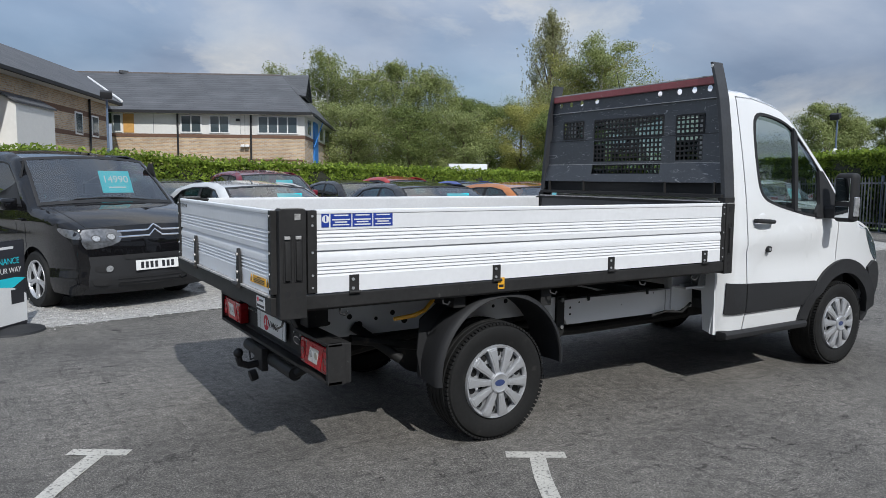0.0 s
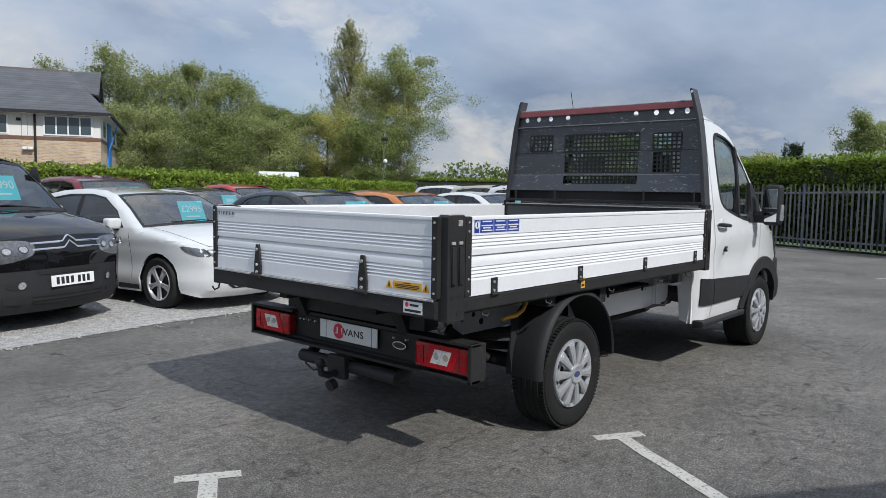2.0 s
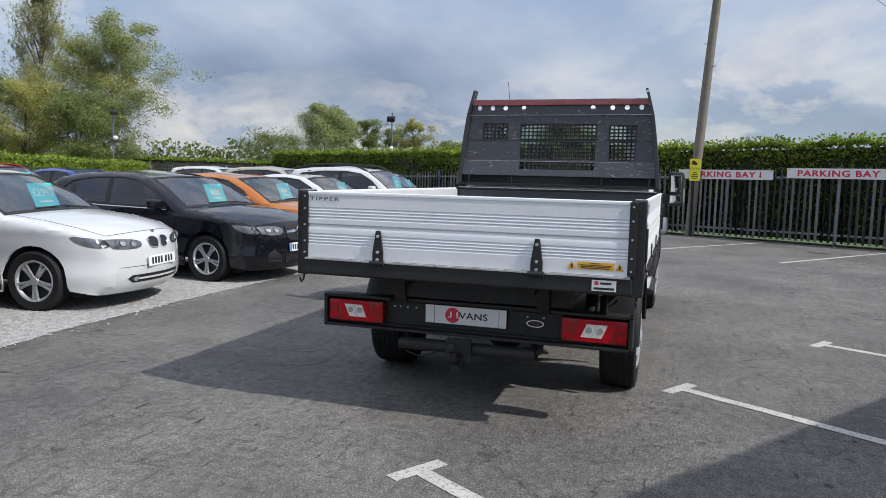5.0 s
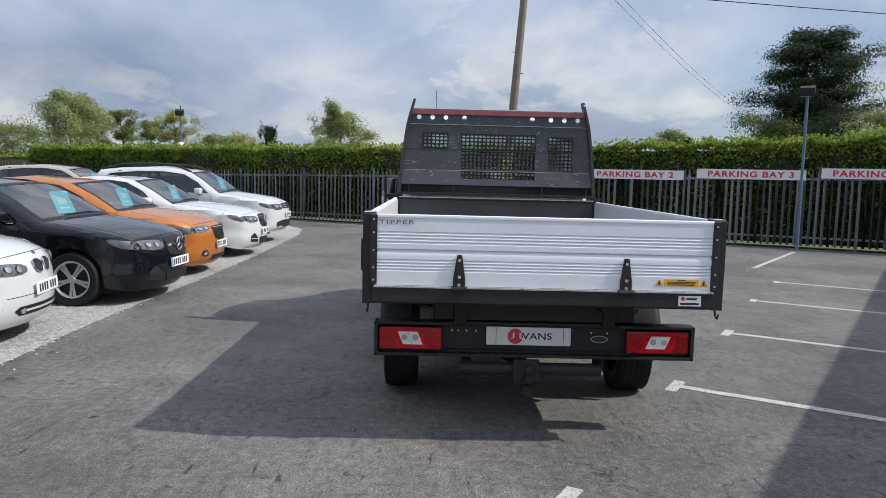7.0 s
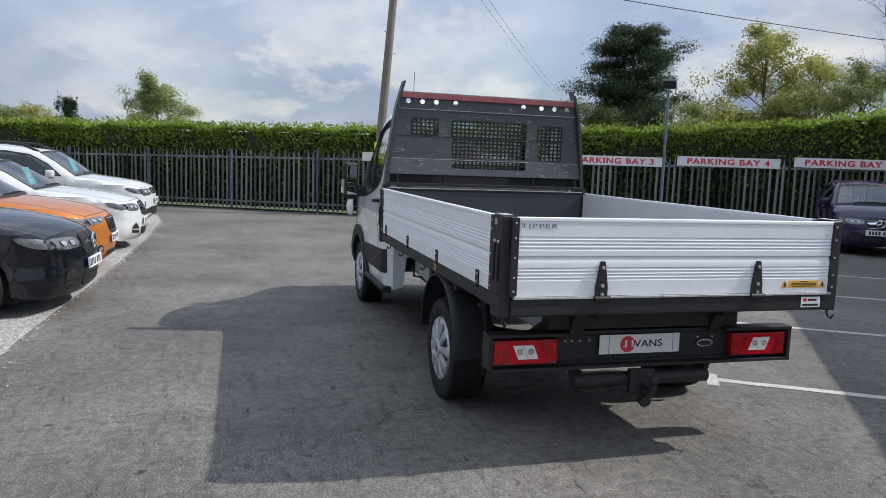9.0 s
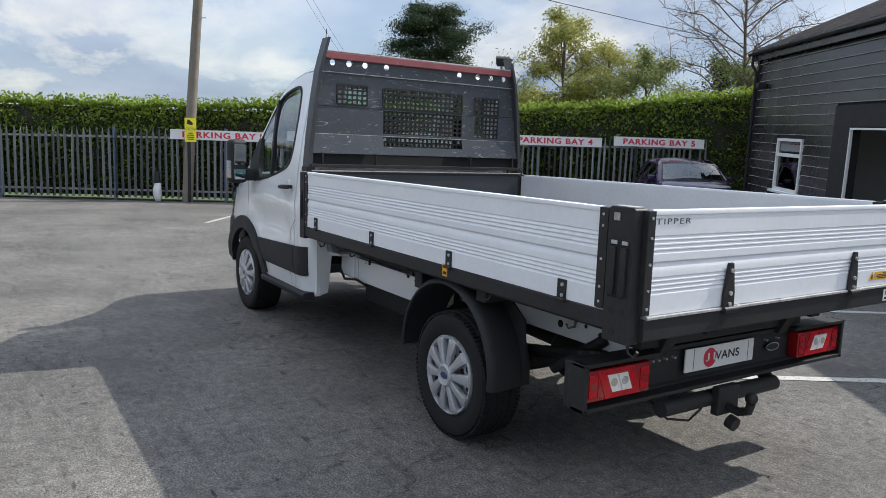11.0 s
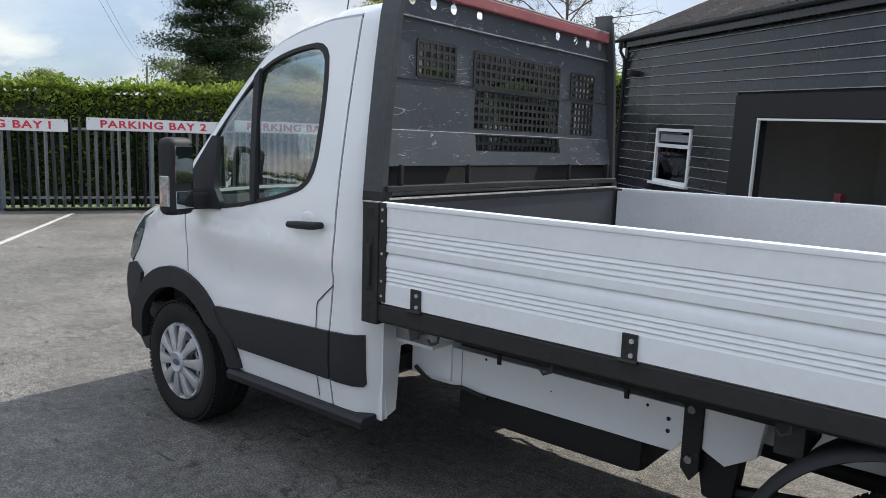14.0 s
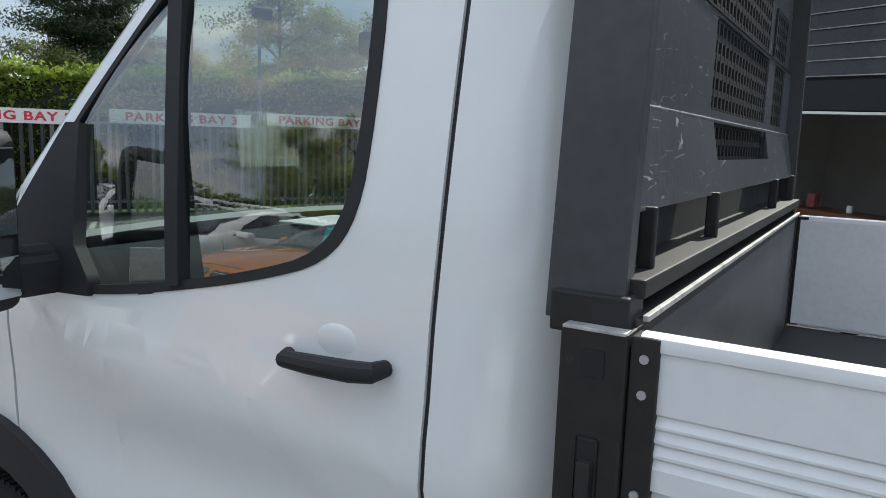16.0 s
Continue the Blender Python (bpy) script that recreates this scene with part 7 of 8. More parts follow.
def build_shed():
    shed = thing("shed", SHED, "black timber-clad workshop shed with a corrugated roof", "building", kind="structure")
    # openings along the wall: the small window and the wide doorway
    win = (1.62, 2.92, 1.02, 2.12)
    surround, door = 4.20, (4.85, 9.6, 0.0, 2.32)
    lap = 0.198
    n = int(EAVE / lap)

    def run(z0, z1):
        if z1 <= win[2] or z0 >= win[3]:
            spans = [(0.0, surround)]
        else:
            spans = [(0.0, win[0] - 0.02), (win[1] + 0.02, surround)]
        if z0 >= 2.72:
            return [(0.0, SHED_LEN)]
        return spans + [(10.2, SHED_LEN)]

    shapes = {}
    # a board: local -y is outwards, so the wall lies at y = 0 and the boards stand out to -y
    for k in range(n):
        z0 = 0.02 + k * lap
        for a, c in run(z0, z0 + lap):
            key = round(c - a, 3)
            if key not in shapes:
                bm = prism([(0.0, 0.0), (-0.030, 0.0), (-0.030, 0.012), (-0.008, lap + 0.02), (0.0, lap + 0.02)], "x", 0, c - a)
                me = bpy.data.meshes.new("cladding_board")
                bm.to_mesh(me)
                bm.free()
                me.materials.append(M["cladding"])
                shapes[key] = me
            ob = new("cladding_board", shapes[key])
            ob.parent, ob.matrix_basis = shed, pose(a, 0, z0)
            # uneven pale grey strip along the board's lower edge
            worn = box(0, c - a, -0.0345, -0.030, -0.001, 0.013)
            part("board_edge", worn, M["boardedge"], ob)
    # local +y is into the building
    bm = filled([(0, 0), (SHED_LEN, 0), (SHED_LEN, EAVE), (0, EAVE)], [[(win[0], win[2]), (win[1], win[2]), (win[1], win[3]), (win[0], win[3])], [(door[0], 0.001), (door[1], 0.001), (door[1], door[3]), (door[0], door[3])]])
    wall = part("wall_front", bm, M["dark"], shed)
    wall.location.y = 0.012
    thick(wall, 0.12, 1 if wall.data.polygons[0].normal.y > 0 else -1)
    part("corner_board", box(-0.05, 0.07, -0.06, 0.02, 0, EAVE, 0.004), M["cladding"], shed)
    bm = box(surround, door[0], -0.045, 0.0, 0, 2.74, 0.004)
    box(door[0], 10.2, -0.045, 0.0, door[3] + 0.05, 2.74, 0.004, bm)
    box(9.6, 10.2, -0.045, 0.0, 0.0, door[3] + 0.05, 0.004, bm)
    part("door_surround", bm, M["dark"], shed, "dark flush boarding round the doorway")
    part("door_trim", box(door[0] - 0.02, door[1], -0.05, 0.02, door[3], door[3] + 0.035, 0.004), M["upvc"], shed, "white door head trim")
    part("door_jamb", box(door[0] - 0.02, door[0] + 0.015, -0.05, 0.0, 0.0, door[3], 0.004), M["upvc"], shed, "white door jamb")
    # window
    fr = bmesh.new()
    x0, x1, z0, z1 = win
    for a, b, c, d in ((x0, x0 + 0.06, z0, z1), (x1 - 0.06, x1, z0, z1), (x0, x1, z0, z0 + 0.06), (x0, x1, z1 - 0.06, z1), (x0, x1, 1.74, 1.81)):
        box(a, b, -0.05, 0.06, c, d, 0.004, fr)
    w = part("window_frame", fr, M["upvc"], shed, "white plastic window frame")
    part("pane", box(x0 + 0.05, x1 - 0.05, 0.0, 0.006, z0 + 0.05, z1 - 0.05), M["tint"], w)
    part("window_sill", box(x0 - 0.05, x1 + 0.05, -0.13, 0.0, z0 - 0.05, z0, 0.006), M["upvc"], w, "white window sill")
    part("blue_folder", box(x0 + 0.62, x0 + 0.95, 0.16, 0.26, z0 + 0.02, z0 + 0.36, 0.004), M["bluedoor"], w)
    part("shelf", box(x0, x1, 0.13, 0.45, z0 - 0.03, z0 + 0.01), M["counter"], w)
    part("notice_strip", box(x0 + 0.12, x1 - 0.12, -0.002, -0.0005, 1.86, 2.0), M["galv"], w)
    # roof
    pitch, depth, over_e = radians(24), 4.6, 0.13
    bm = bmesh.new()
    rows = []
    nu = int((SHED_LEN + 0.5) / 0.026)
    for i in range(nu + 1):
        u = -0.25 + i * 0.026
        h = 0.045 * math.sin(i * 2 * math.pi / 6)
        rows.append([bm.verts.new((u, -over_e + q * (depth + over_e), EAVE + 0.07 + (q * (depth + over_e)) * math.tan(pitch) + h)) for q in (0, 0.33, 0.66, 1)])
    for a, c in zip(rows, rows[1:]):
        for j in range(3):
            bm.faces.new((a[j], c[j], c[j + 1], a[j + 1]))
    part("roof_sheet", bm, M["roofsheet"], shed, "weathered corrugated roof sheets", True)
    back = bmesh.new()
    back.faces.new([back.verts.new(p) for p in ((-0.25, depth, EAVE + 0.08 + (depth + over_e) * math.tan(pitch)), (SHED_LEN + 0.25, depth, EAVE + 0.08 + (depth + over_e) * math.tan(pitch)), (SHED_LEN + 0.25, 2 * depth, EAVE), (-0.25, 2 * depth, EAVE))])
    thick(part("roof_back", back, M["roofsheet"], shed), 0.03)
    part("fascia", box(-0.22, SHED_LEN + 0.22, -over_e - 0.02, -over_e + 0.02, EAVE - 0.16, EAVE + 0.09, 0.004), M["cladding"], shed, "black fascia board")
    part("soffit", box(-0.2, SHED_LEN + 0.2, -over_e, 0.0, EAVE - 0.03, EAVE - 0.01), M["cladding"], shed)
    gut = lathe([(0.055, 0), (0.055, SHED_LEN + 0.4)], 0, 10, None, (math.pi, 2 * math.pi))
    gut.transform(Matrix.Translation((-0.2, -over_e - 0.075, EAVE + 0.02)) @ Matrix.Rotation(-math.pi / 2, 4, "Z"))
    thick(part("gutter", gut, M["plastic"], shed, "black gutter", True), 0.006)
    part("downpipe", tube([(0.02, -over_e - 0.07, EAVE - 0.03), (0.02, -0.2, EAVE - 0.25), (0.02, -0.09, EAVE - 0.4), (0.02, -0.09, 0.1)], 0.035, 10), M["plastic"], shed, "", True)
    gable = prism([(0.02, 0.0), (2 * depth, 0.0), (2 * depth, EAVE), (depth, EAVE + 0.06 + (depth + over_e) * math.tan(pitch)), (0.02, EAVE)], "x", 0.0, 0.1)
    part("gable_wall", gable, M["cladding"], shed)
    g2 = prism([(0.02, 0.0), (2 * depth, 0.0), (2 * depth, EAVE), (depth, EAVE + 0.06 + (depth + over_e) * math.tan(pitch)), (0.02, EAVE)], "x", SHED_LEN - 0.1, SHED_LEN)
    part("gable_wall", g2, M["cladding"], shed)
    part("wall_back", box(0.1, SHED_LEN - 0.1, 2 * depth - 0.1, 2 * depth, 0, EAVE), M["cladding"], shed)
    part("inside_wall", box(3.2, 3.28, 0.14, 5.0, 0, 3.2), M["inside"], shed)
    part("inside_back", box(3.2, 11.0, 4.0, 4.1, 0, 3.2), M["inside"], shed)
    part("inside_ceiling", box(3.2, 11.0, 0.14, 4.1, 3.0, 3.08), M["inside"], shed)
    part("wall_lamp", box(0.42, 0.62, -0.22, -0.03, 3.22, 3.34, 0.02), M["plastic"], shed, "", True)
    part("cable", tube([(0.0, -0.05, 3.3), (-0.25, -0.1, 2.9), (-0.6, -0.1, 2.2)], 0.012, 6), M["plastic"], shed)
    # counter inside the doorway
    ct = tagged(link("counter", box(0, 1.5, 0, 0.6, 0.0, 0.98, 0.01), M["counter"]), "brown wooden counter inside the dark workshop", "counter")
    ct.matrix_basis = SHED @ pose(5.15, 0.9, 0)
    cup = tagged(link("mug", lathe([(0.001, 0), (0.04, 0), (0.042, 0.10), (0.036, 0.10), (0.034, 0.01)], 0, 14), M["upvc"]), "white mug on the counter", "mug")
    cup.matrix_basis = SHED @ pose(6.1, 1.2, 0.98, 90, 0, 0)
    bx = tagged(link("leaflet_box", box(0, 0.14, 0, 0.12, 0.0, 0.20, 0.01), M["redbar"]), "small red and brown box on the counter", "box")
    bx.matrix_basis = SHED @ pose(5.35, 1.2, 0.98)


build_shed()


# ---- poles, lamps, signs ----
def build_pole():
    pole = thing("telegraph_pole", pose(16.07, -1.47, 0, 0, 0, 0), "weathered wooden telegraph pole standing at the fence", "pole")
    bm = tube([(0.0, 0.0, -0.02), (-0.06, -0.09, 2.0), (-0.17, -0.24, 4.5), (-0.27, -0.40, 7.0), (-0.36, -0.54, 9.4)], [0.135, 0.128, 0.118, 0.105, 0.095], 14)
    part("shaft", bm, M["wood_pole"], pole, "", True)
    part("arm", box(-0.42, -0.30, -1.0, 0.0, 9.0, 9.1, 0.01), M["wood_pole"], pole)
    part("cable_guard", box(-0.18, -0.12, -0.06, 0.02, 0.0, 2.0, 0.01), M["plastic"], pole)
    part("step_bolt", cyl((-0.2, -0.3, 4.6), (-0.36, -0.42, 4.6), 0.010, seg=6), M["galv"], pole)
    part("step_bolt", cyl((-0.2, -0.2, 5.2), (-0.30, -0.10, 5.2), 0.010, seg=6), M["galv"], pole)
    m = Matrix.Translation((15.87, -1.52, 1.83)) @ pose(0, 0, 0, 0, 0, 243.7 + 20)
    sg = thing("camera_notice", m, "yellow camera warning notice fixed to the pole", "sign")
    part("board", box(-0.14, 0.14, -0.003, 0.003, -0.30, 0.30, 0.001), M["signyellow"], sg)
    words("lettering", "CCTV", 0.095, pose(0, -0.005, 0.02, 90, 0, 0), M["ink"], sg)
    part("camera_mark", prism([(-0.09, 0.15), (0.03, 0.12), (0.07, 0.16), (-0.02, 0.25), (-0.07, 0.26)], "y", -0.006, -0.003), M["ink"], sg)
    for z, w in ((-0.08, 0.1), (-0.13, 0.16), (-0.18, 0.18), (-0.23, 0.14)):
        part("text_bar", box(-w / 2, w / 2, -0.0055, -0.003, z - 0.011, z + 0.011), M["ink"], sg)
    # overhead wires
    for k, (a, c, sag) in enumerate((((15.71, -2.0, 9.05), (58, -28.0, 6.9), 0.8), ((15.71, -2.3, 9.1), (58, -28.3, 7.0), 0.8), ((15.71, -1.7, 9.1), (-3.0, -30.0, 10.0), 0.7))):
        a, c = Vector(a), Vector(c)
        pts = [a.lerp(c, i / 16) - Vector((0, 0, sag * 4 * (i / 16) * (1 - i / 16))) for i in range(17)]
        tagged(link("overhead_wire", tube(pts, 0.007, 5), M["plastic"]), "thin black overhead wire", "wire", "overhead wires")
    far = thing("telegraph_pole", pose(58, -28.2, 0), "distant wooden pole beyond the hedge", "pole")
    part("shaft", cyl((0, 0, 0), (0, 0, 7.1), 0.13, 0.1, 10), M["wood_pole"], far, "", True)


build_pole()


def flood(x, y, h, turn, cctv=False, base=0.0):
    lamp = thing("flood_lamp", pose(x, y, 0, 0, 0, turn), "floodlight on a thin dark steel post", "lamp post", "yard floodlights")
    part("post", cyl((0, 0, base), (0, 0, h), 0.038, 0.03, 12), M["postblue"], lamp, "", True)
    part("bracket", tube([(0, 0, h - 0.05), (0.10, 0, h + 0.04)], 0.018, 8), M["plastic"], lamp, "", True)
    hd = part("head", bev(prism([(0.05, h + 0.02), (0.28, h - 0.06), (0.33, h + 0.12), (0.10, h + 0.20)], "y", -0.16, 0.16), 0.015), M["plastic"], lamp, "", True)
    part("lens", prism([(0.055, h + 0.012), (0.275, h - 0.066), (0.272, h - 0.072), (0.052, h + 0.006)], "y", -0.14, 0.14), M["lens_clear"], hd)
    if cctv:
        part("spike", cyl((0, 0, h), (0, 0, h + 0.35), 0.02, seg=8), M["plastic"], lamp)
        part("camera_arm", tube([(0, 0, h - 1.1), (0.12, 0.05, h - 1.1)], 0.02, 8), M["upvc"], lamp)
        dome = bmesh.new()
        bmesh.ops.create_uvsphere(dome, u_segments=16, v_segments=10, radius=0.12, matrix=Matrix.Translation((0.2, 0.05, h - 1.18)))
        part("dome_camera", dome, M["upvc"], lamp, "white dome camera", True)


flood(11.78, -8.16, 3.72, 150)
flood(23.2, 10.5, 3.75, 190, True)
flood(24.6, 26.3, 4.2, 240, True)
flood(0.45, 18.9, 3.75, 260)


def build_small():
    # folded display board at the gravel edge
    bd = thing("display_board", pose(-2.36, 3.80, 0, 0, 0, 52), "black and white advertising board on a round base", "sign")
    part("base", lathe([(0.001, 0.05), (0.12, 0.045), (0.30, 0.02), (0.31, 0.0), (0.001, 0.0)], 0, 32), M["plastic"], bd, "", True).matrix_basis = pose(0, 0, 0, 90, 0, 0) @ Matrix.Diagonal((1, 1, 1, 1))
    brd = part("panel", box(-0.24, 0.24, -0.012, 0.012, 0.03, 0.88, 0.02), M["ink"], bd, "", True)
    part("lower_print", prism([(-0.235, 0.07), (0.235, 0.07), (0.235, 0.34), (0.05, 0.42), (-0.235, 0.46)], "y", -0.0135, -0.012), M["paper"], brd)
    part("blue_stripe", prism([(-0.235, 0.46), (0.05, 0.42), (0.235, 0.50), (0.1, 0.52), (-0.235, 0.52)], "y", -0.0138, -0.012), M["cyan"], brd)
    words("lettering", "FINANCE", 0.085, pose(-0.02, -0.0135, 0.68, 90, 0, 0), M["cyan"], brd, 0.0006)
    words("lettering", "YOUR WAY", 0.075, pose(-0.02, -0.0135, 0.59, 90, 0, 0), M["paper"], brd, 0.0006)
    part("car_shape", box(0.02, 0.2, -0.0145, -0.0135, 0.26, 0.40, 0.0), M["ink"], brd)
    part("maker_bar", box(-0.12, 0.08, -0.0135, -0.012, 0.80, 0.825), M["paper"], brd)
    wp = [(15.77, -1.9, 7.10), (15.74, -6.0, 6.86), (15.7, -9.8, 6.66), (15.66, -13.5, 6.48), (15.6, -18.0, 6.30), (15.5, -26.0, 6.1)]
    tagged(link("overhead_wire", tube(wp, 0.013, 6), M["plastic"]), "black overhead cable from the pole", "wire", "overhead wires")
    # pale sack at the pole
    sk = bmesh.new()
    bmesh.ops.create_icosphere(sk, subdivisions=3, radius=1, matrix=Matrix.Diagonal((0.11, 0.10, 0.30, 1)))
    for v in sk.verts:
        v.co += v.co.normalized() * 0.03 * noise.noise(v.co * 9)
        v.co.z = max(v.co.z, -0.26)
    ob = tagged(link("sack", sk, M["paper"], True, 60), "white plastic sack leaning by the fence", "sack")
    ob.matrix_basis = Matrix.Translation(on_fence(-6.75, -0.16, 0.26))
    part("black_top", lathe([(0.001, 0.52), (0.05, 0.50), (0.07, 0.36), (0.085, 0.22), (0.06, 0.2)], 0, 14), M["plastic"], ob, "black upper part", True).matrix_basis = pose(0, 0, 0, 90, 0, 0)
    # white trailer roof beyond the hedge
    tr = thing("trailer", pose(24.0, 35.5, 0, 0, 0, -28), "white box trailer parked beyond the hedge", "trailer")
    part("box_body", box(-1.25, 1.25, -1.0, 1.0, 0.6, 2.45, 0.05), M["white"], tr, "", True)
    for s in (-0.8, 0.8):
        part("wheel", cyl((s, -1.02, 0.35), (s, -0.8, 0.35), 0.35, seg=20), M["rubber"], tr)


build_small()
palisade("fence_side", (-14.0, 13.2), math.degrees(math.atan2(26.6 - 12.4, 27.2 + 16)), 45.0, 1.62, 0.0, label="galvanised palisade fence in the side hedge")


# ---- brick office building ----
def build_office():
    off = thing("office_building", Matrix(), "two-storey buff brick office with white upper panels and slate roof", "building")
    EAVE_Z, RIDGE_Z, PLATE = 5.0, 7.6, 4.9
    main, side, wing = Vector((0.884, -0.468, 0)), Vector((0.470, 0.883, 0)), Vector((0.41, 0.912, 0))
    A = Vector((3.15, 38.95, 0))                      # inner corner of the main wall
    B = A + main * 10.35                              # outer corner
    C = B + side * 15.0
    W0 = Vector((-2.9, 22.5, 0))                       # near end of the wing wall

    def wall(a, d, length, z0, z1, name, material, out=0.0):
        ob = part(name, box(0, length, -out, 0.3, z0, z1), material, off)
        ob.matrix_basis = Matrix.Translation(a) @ Matrix.Rotation(math.atan2(d.y, d.x), 4, "Z")
        return ob

    def win(host, x0, x1, z0, z1, panes):
        w = part("window", box(x0, x1, -0.05, 0.02, z0, z1), M["upvc"], host)
        g = (x1 - x0 - 0.08) / panes
        for i in range(panes):
            part("pane", box(x0 + 0.075 + g * i, x0 + 0.005 + g * (i + 1), -0.056, -0.045, z0 + 0.07, z1 - 0.07), M["pane"], w)

    # the wing: banded brick with two windows and a white bay
    lw = wall(W0, wing, 12.9, 0, PLATE, "wall_wing", M["brick"])
    for z0, z1 in ((4.08, 4.30), (3.18, 3.36)):
        wall(W0, wing, 12.9, z0, z1, "brick_band", M["brickband"], 0.015)
    for x0, x1 in ((8.5, 9.35), (10.5, 11.4)):
        win(lw, x0, x1, 3.24, 4.20, 1)
    part("white_bay", prism([(-0.55, 1.2), (0.0, 1.2), (0.0, 4.2), (-0.55, 3.9)], "x", 1.7, 4.9), M["render"], lw, "white boarded bay")
    part("bay_roof", prism([(-0.62, 3.89), (0.0, 4.22), (0.0, 4.30), (-0.62, 3.96)], "x", 1.6, 5.0), M["slate"], lw)
    part("drainpipe", cyl((10.2, -0.07, 0), (10.2, -0.07, PLATE), 0.05, seg=8), M["plastic"], lw, "", True)
    # the main front: white panels above banded brick
    mw = wall(A, main, 10.35, 0, 3.72, "wall_main", M["brick"])
    wall(A, main, 10.35, 3.62, 3.80, "brick_band", M["brickband"], 0.02)
    wall(A, main, 10.35, 2.35, 2.47, "brick_band", M["brickband"], 0.02)
    up = wall(A, main, 10.35, 3.80, PLATE, "upper_wall", M["render"])
    wall(B, side, 15.0, 0, 3.72, "wall_side", M["brick"])
    wall(B, side, 15.0, 3.62, 3.80, "brick_band", M["brickband"], 0.02)
    us = wall(B, side, 15.0, 3.80, PLATE, "upper_side", M["render"])
    for x0, x1, n in ((0.05, 0.55, 1), (3.65, 4.80, 2), (5.20, 6.30, 2), (7.80, 10.0, 4)):
        win(up, x0, x1, 3.86, 4.84, n)
    part("orange_panel", box(0.62, 1.18, -0.03, 0.0, 3.84, 4.86), M["orangepanel"], up)
    for x in (2.2, 6.85, 7.1):
        part("panel_joint", box(x, x + 0.02, -0.006, 0.0, 3.84, 4.88), M["galv"], up)
    for x in (3.52, 7.45):
        part("drainpipe", cyl((x, -0.09, 2.0), (x, -0.09, PLATE), 0.055, seg=8), M["plastic"], up, "", True)
    part("wall_light", box(6.65, 6.85, -0.16, 0.0, 4.52, 4.66, 0.02), M["plastic"], up, "", True)
    for x0, x1 in ((1.0, 2.6), (7.5, 9.5), (11.0, 13.0)):
        win(us, x0, x1, 3.86, 4.84, 2)
    part("blue_door", box(4.2, 6.4, -0.08, 0.0, 2.4, 4.86), M["bluedoor"], us, "blue painted door panel")
    part("blue_brace", cyl((3.8, -0.1, 3.3), (5.0, -0.5, 4.85), 0.03, seg=8), M["bluedoor"], us)
    for x in (6.9, 7.15):
        part("wall_camera", box(x, x + 0.22, -0.26, 0.0, 3.12, 3.26, 0.03), M["upvc"], mw, "white wall camera", True)

    # roofs
    def slope(pts, name="roof_slope"):
        bm = bmesh.new()
        bm.faces.new([bm.verts.new(p) for p in pts])
        thick(part(name, bm, M["slate"], off, "grey slate roof"), 0.10, 0)

    up_z, ea = Vector((0, 0, RIDGE_Z)), Vector((0, 0, EAVE_Z))
    inn, inw = Vector((0.468, 0.884, 0)), Vector((-0.912, 0.41, 0))
    e0, e1 = A - inn * 0.45 - main * 5.5, B - inn * 0.45 + main * 0.45
    r1, r0 = e1 + inn * 4.95 - main * 2.35, e0 + inn * 4.95 - main * 4.0
    e2, r2 = e1 + side * 16.0, r1 + side * 11.0
    slope([e0 + ea, e1 + ea, r1 + up_z, r0 + up_z])
    slope([e1 + ea, e2 + ea, r2 + up_z, r1 + up_z])
    slope([r0 + up_z, r1 + up_z, r1 + inn * 5 + ea, r0 + inn * 5 + ea])
    w0, w1 = W0 - inw * 0.45 - wing * 0.5, W0 - inw * 0.45 + wing * 13.3
    t0, t1 = w0 + inw * 5.5, Vector((2.47, 45.29, 0))
    slope([w0 + ea, w1 + ea, t1 + up_z, t0 + up_z])
    slope([t0 + up_z, t1 + up_z, t1 + inw * 5 + ea, t0 + inw * 5 + ea])
    part("ridge_tiles", tube([r0 + up_z, r1 + up_z], 0.10, 8), M["ridge"], off, "", True)
    part("valley_flashing", tube([t1 + up_z + Vector((0, 0, 0.05)), w1 + ea + Vector((0.1, 0, 0.12))], 0.06, 6), M["upvc"], off, "pale lead valley", True)
    # louvred gablet at the end of the ridge
    top, foot = r1 + main * 1.5 + Vector((0, 0, RIDGE_Z + 0.05)), r1 + main * 1.5 + Vector((0, 0, 6.2))
    gb = bmesh.new()
    gb.faces.new([gb.verts.new(p) for p in (top, foot - inn * 1.6, foot + inn * 1.6)])
    part("gablet", gb, M["dark"], off, "dark louvred gablet")
    for k in range(6):
        z = k / 6
        part("louvre", tube([(foot - inn * 1.6).lerp(top, z) + main * 0.04, (foot + inn * 1.6).lerp(top, z) + main * 0.04], 0.03, 4), M["slate"], off)
    for q in (-1, 1):
        slope([r1 + up_z, top + main * 0.15, foot + inn * 1.7 * q + main * 0.15, r1 + inn * 2.2 * q + Vector((0, 0, RIDGE_Z - 1.15))], "gablet_roof")
    for a, d, length in ((A - main * 0.5, main, 11.3), (B, side, 15.5), (W0 - wing * 0.5, wing, 13.8)):
        turn = Matrix.Translation(a) @ Matrix.Rotation(math.atan2(d.y, d.x), 4, "Z")
        part("eaves_gutter", box(0, length, -0.58, -0.44, EAVE_Z - 0.12, EAVE_Z + 0.01), M["plastic"], off).matrix_basis = turn
        part("soffit", box(0, length, -0.46, 0.0, EAVE_Z - 0.12, EAVE_Z - 0.08), M["render"], off).matrix_basis = turn
    part("roof_vent", box(-0.25, 0.25, -0.2, 0.2, RIDGE_Z, RIDGE_Z + 0.16, 0.03), M["slate"], off).matrix_basis = Matrix.Translation(r1.lerp(r0, 0.52))


build_office()


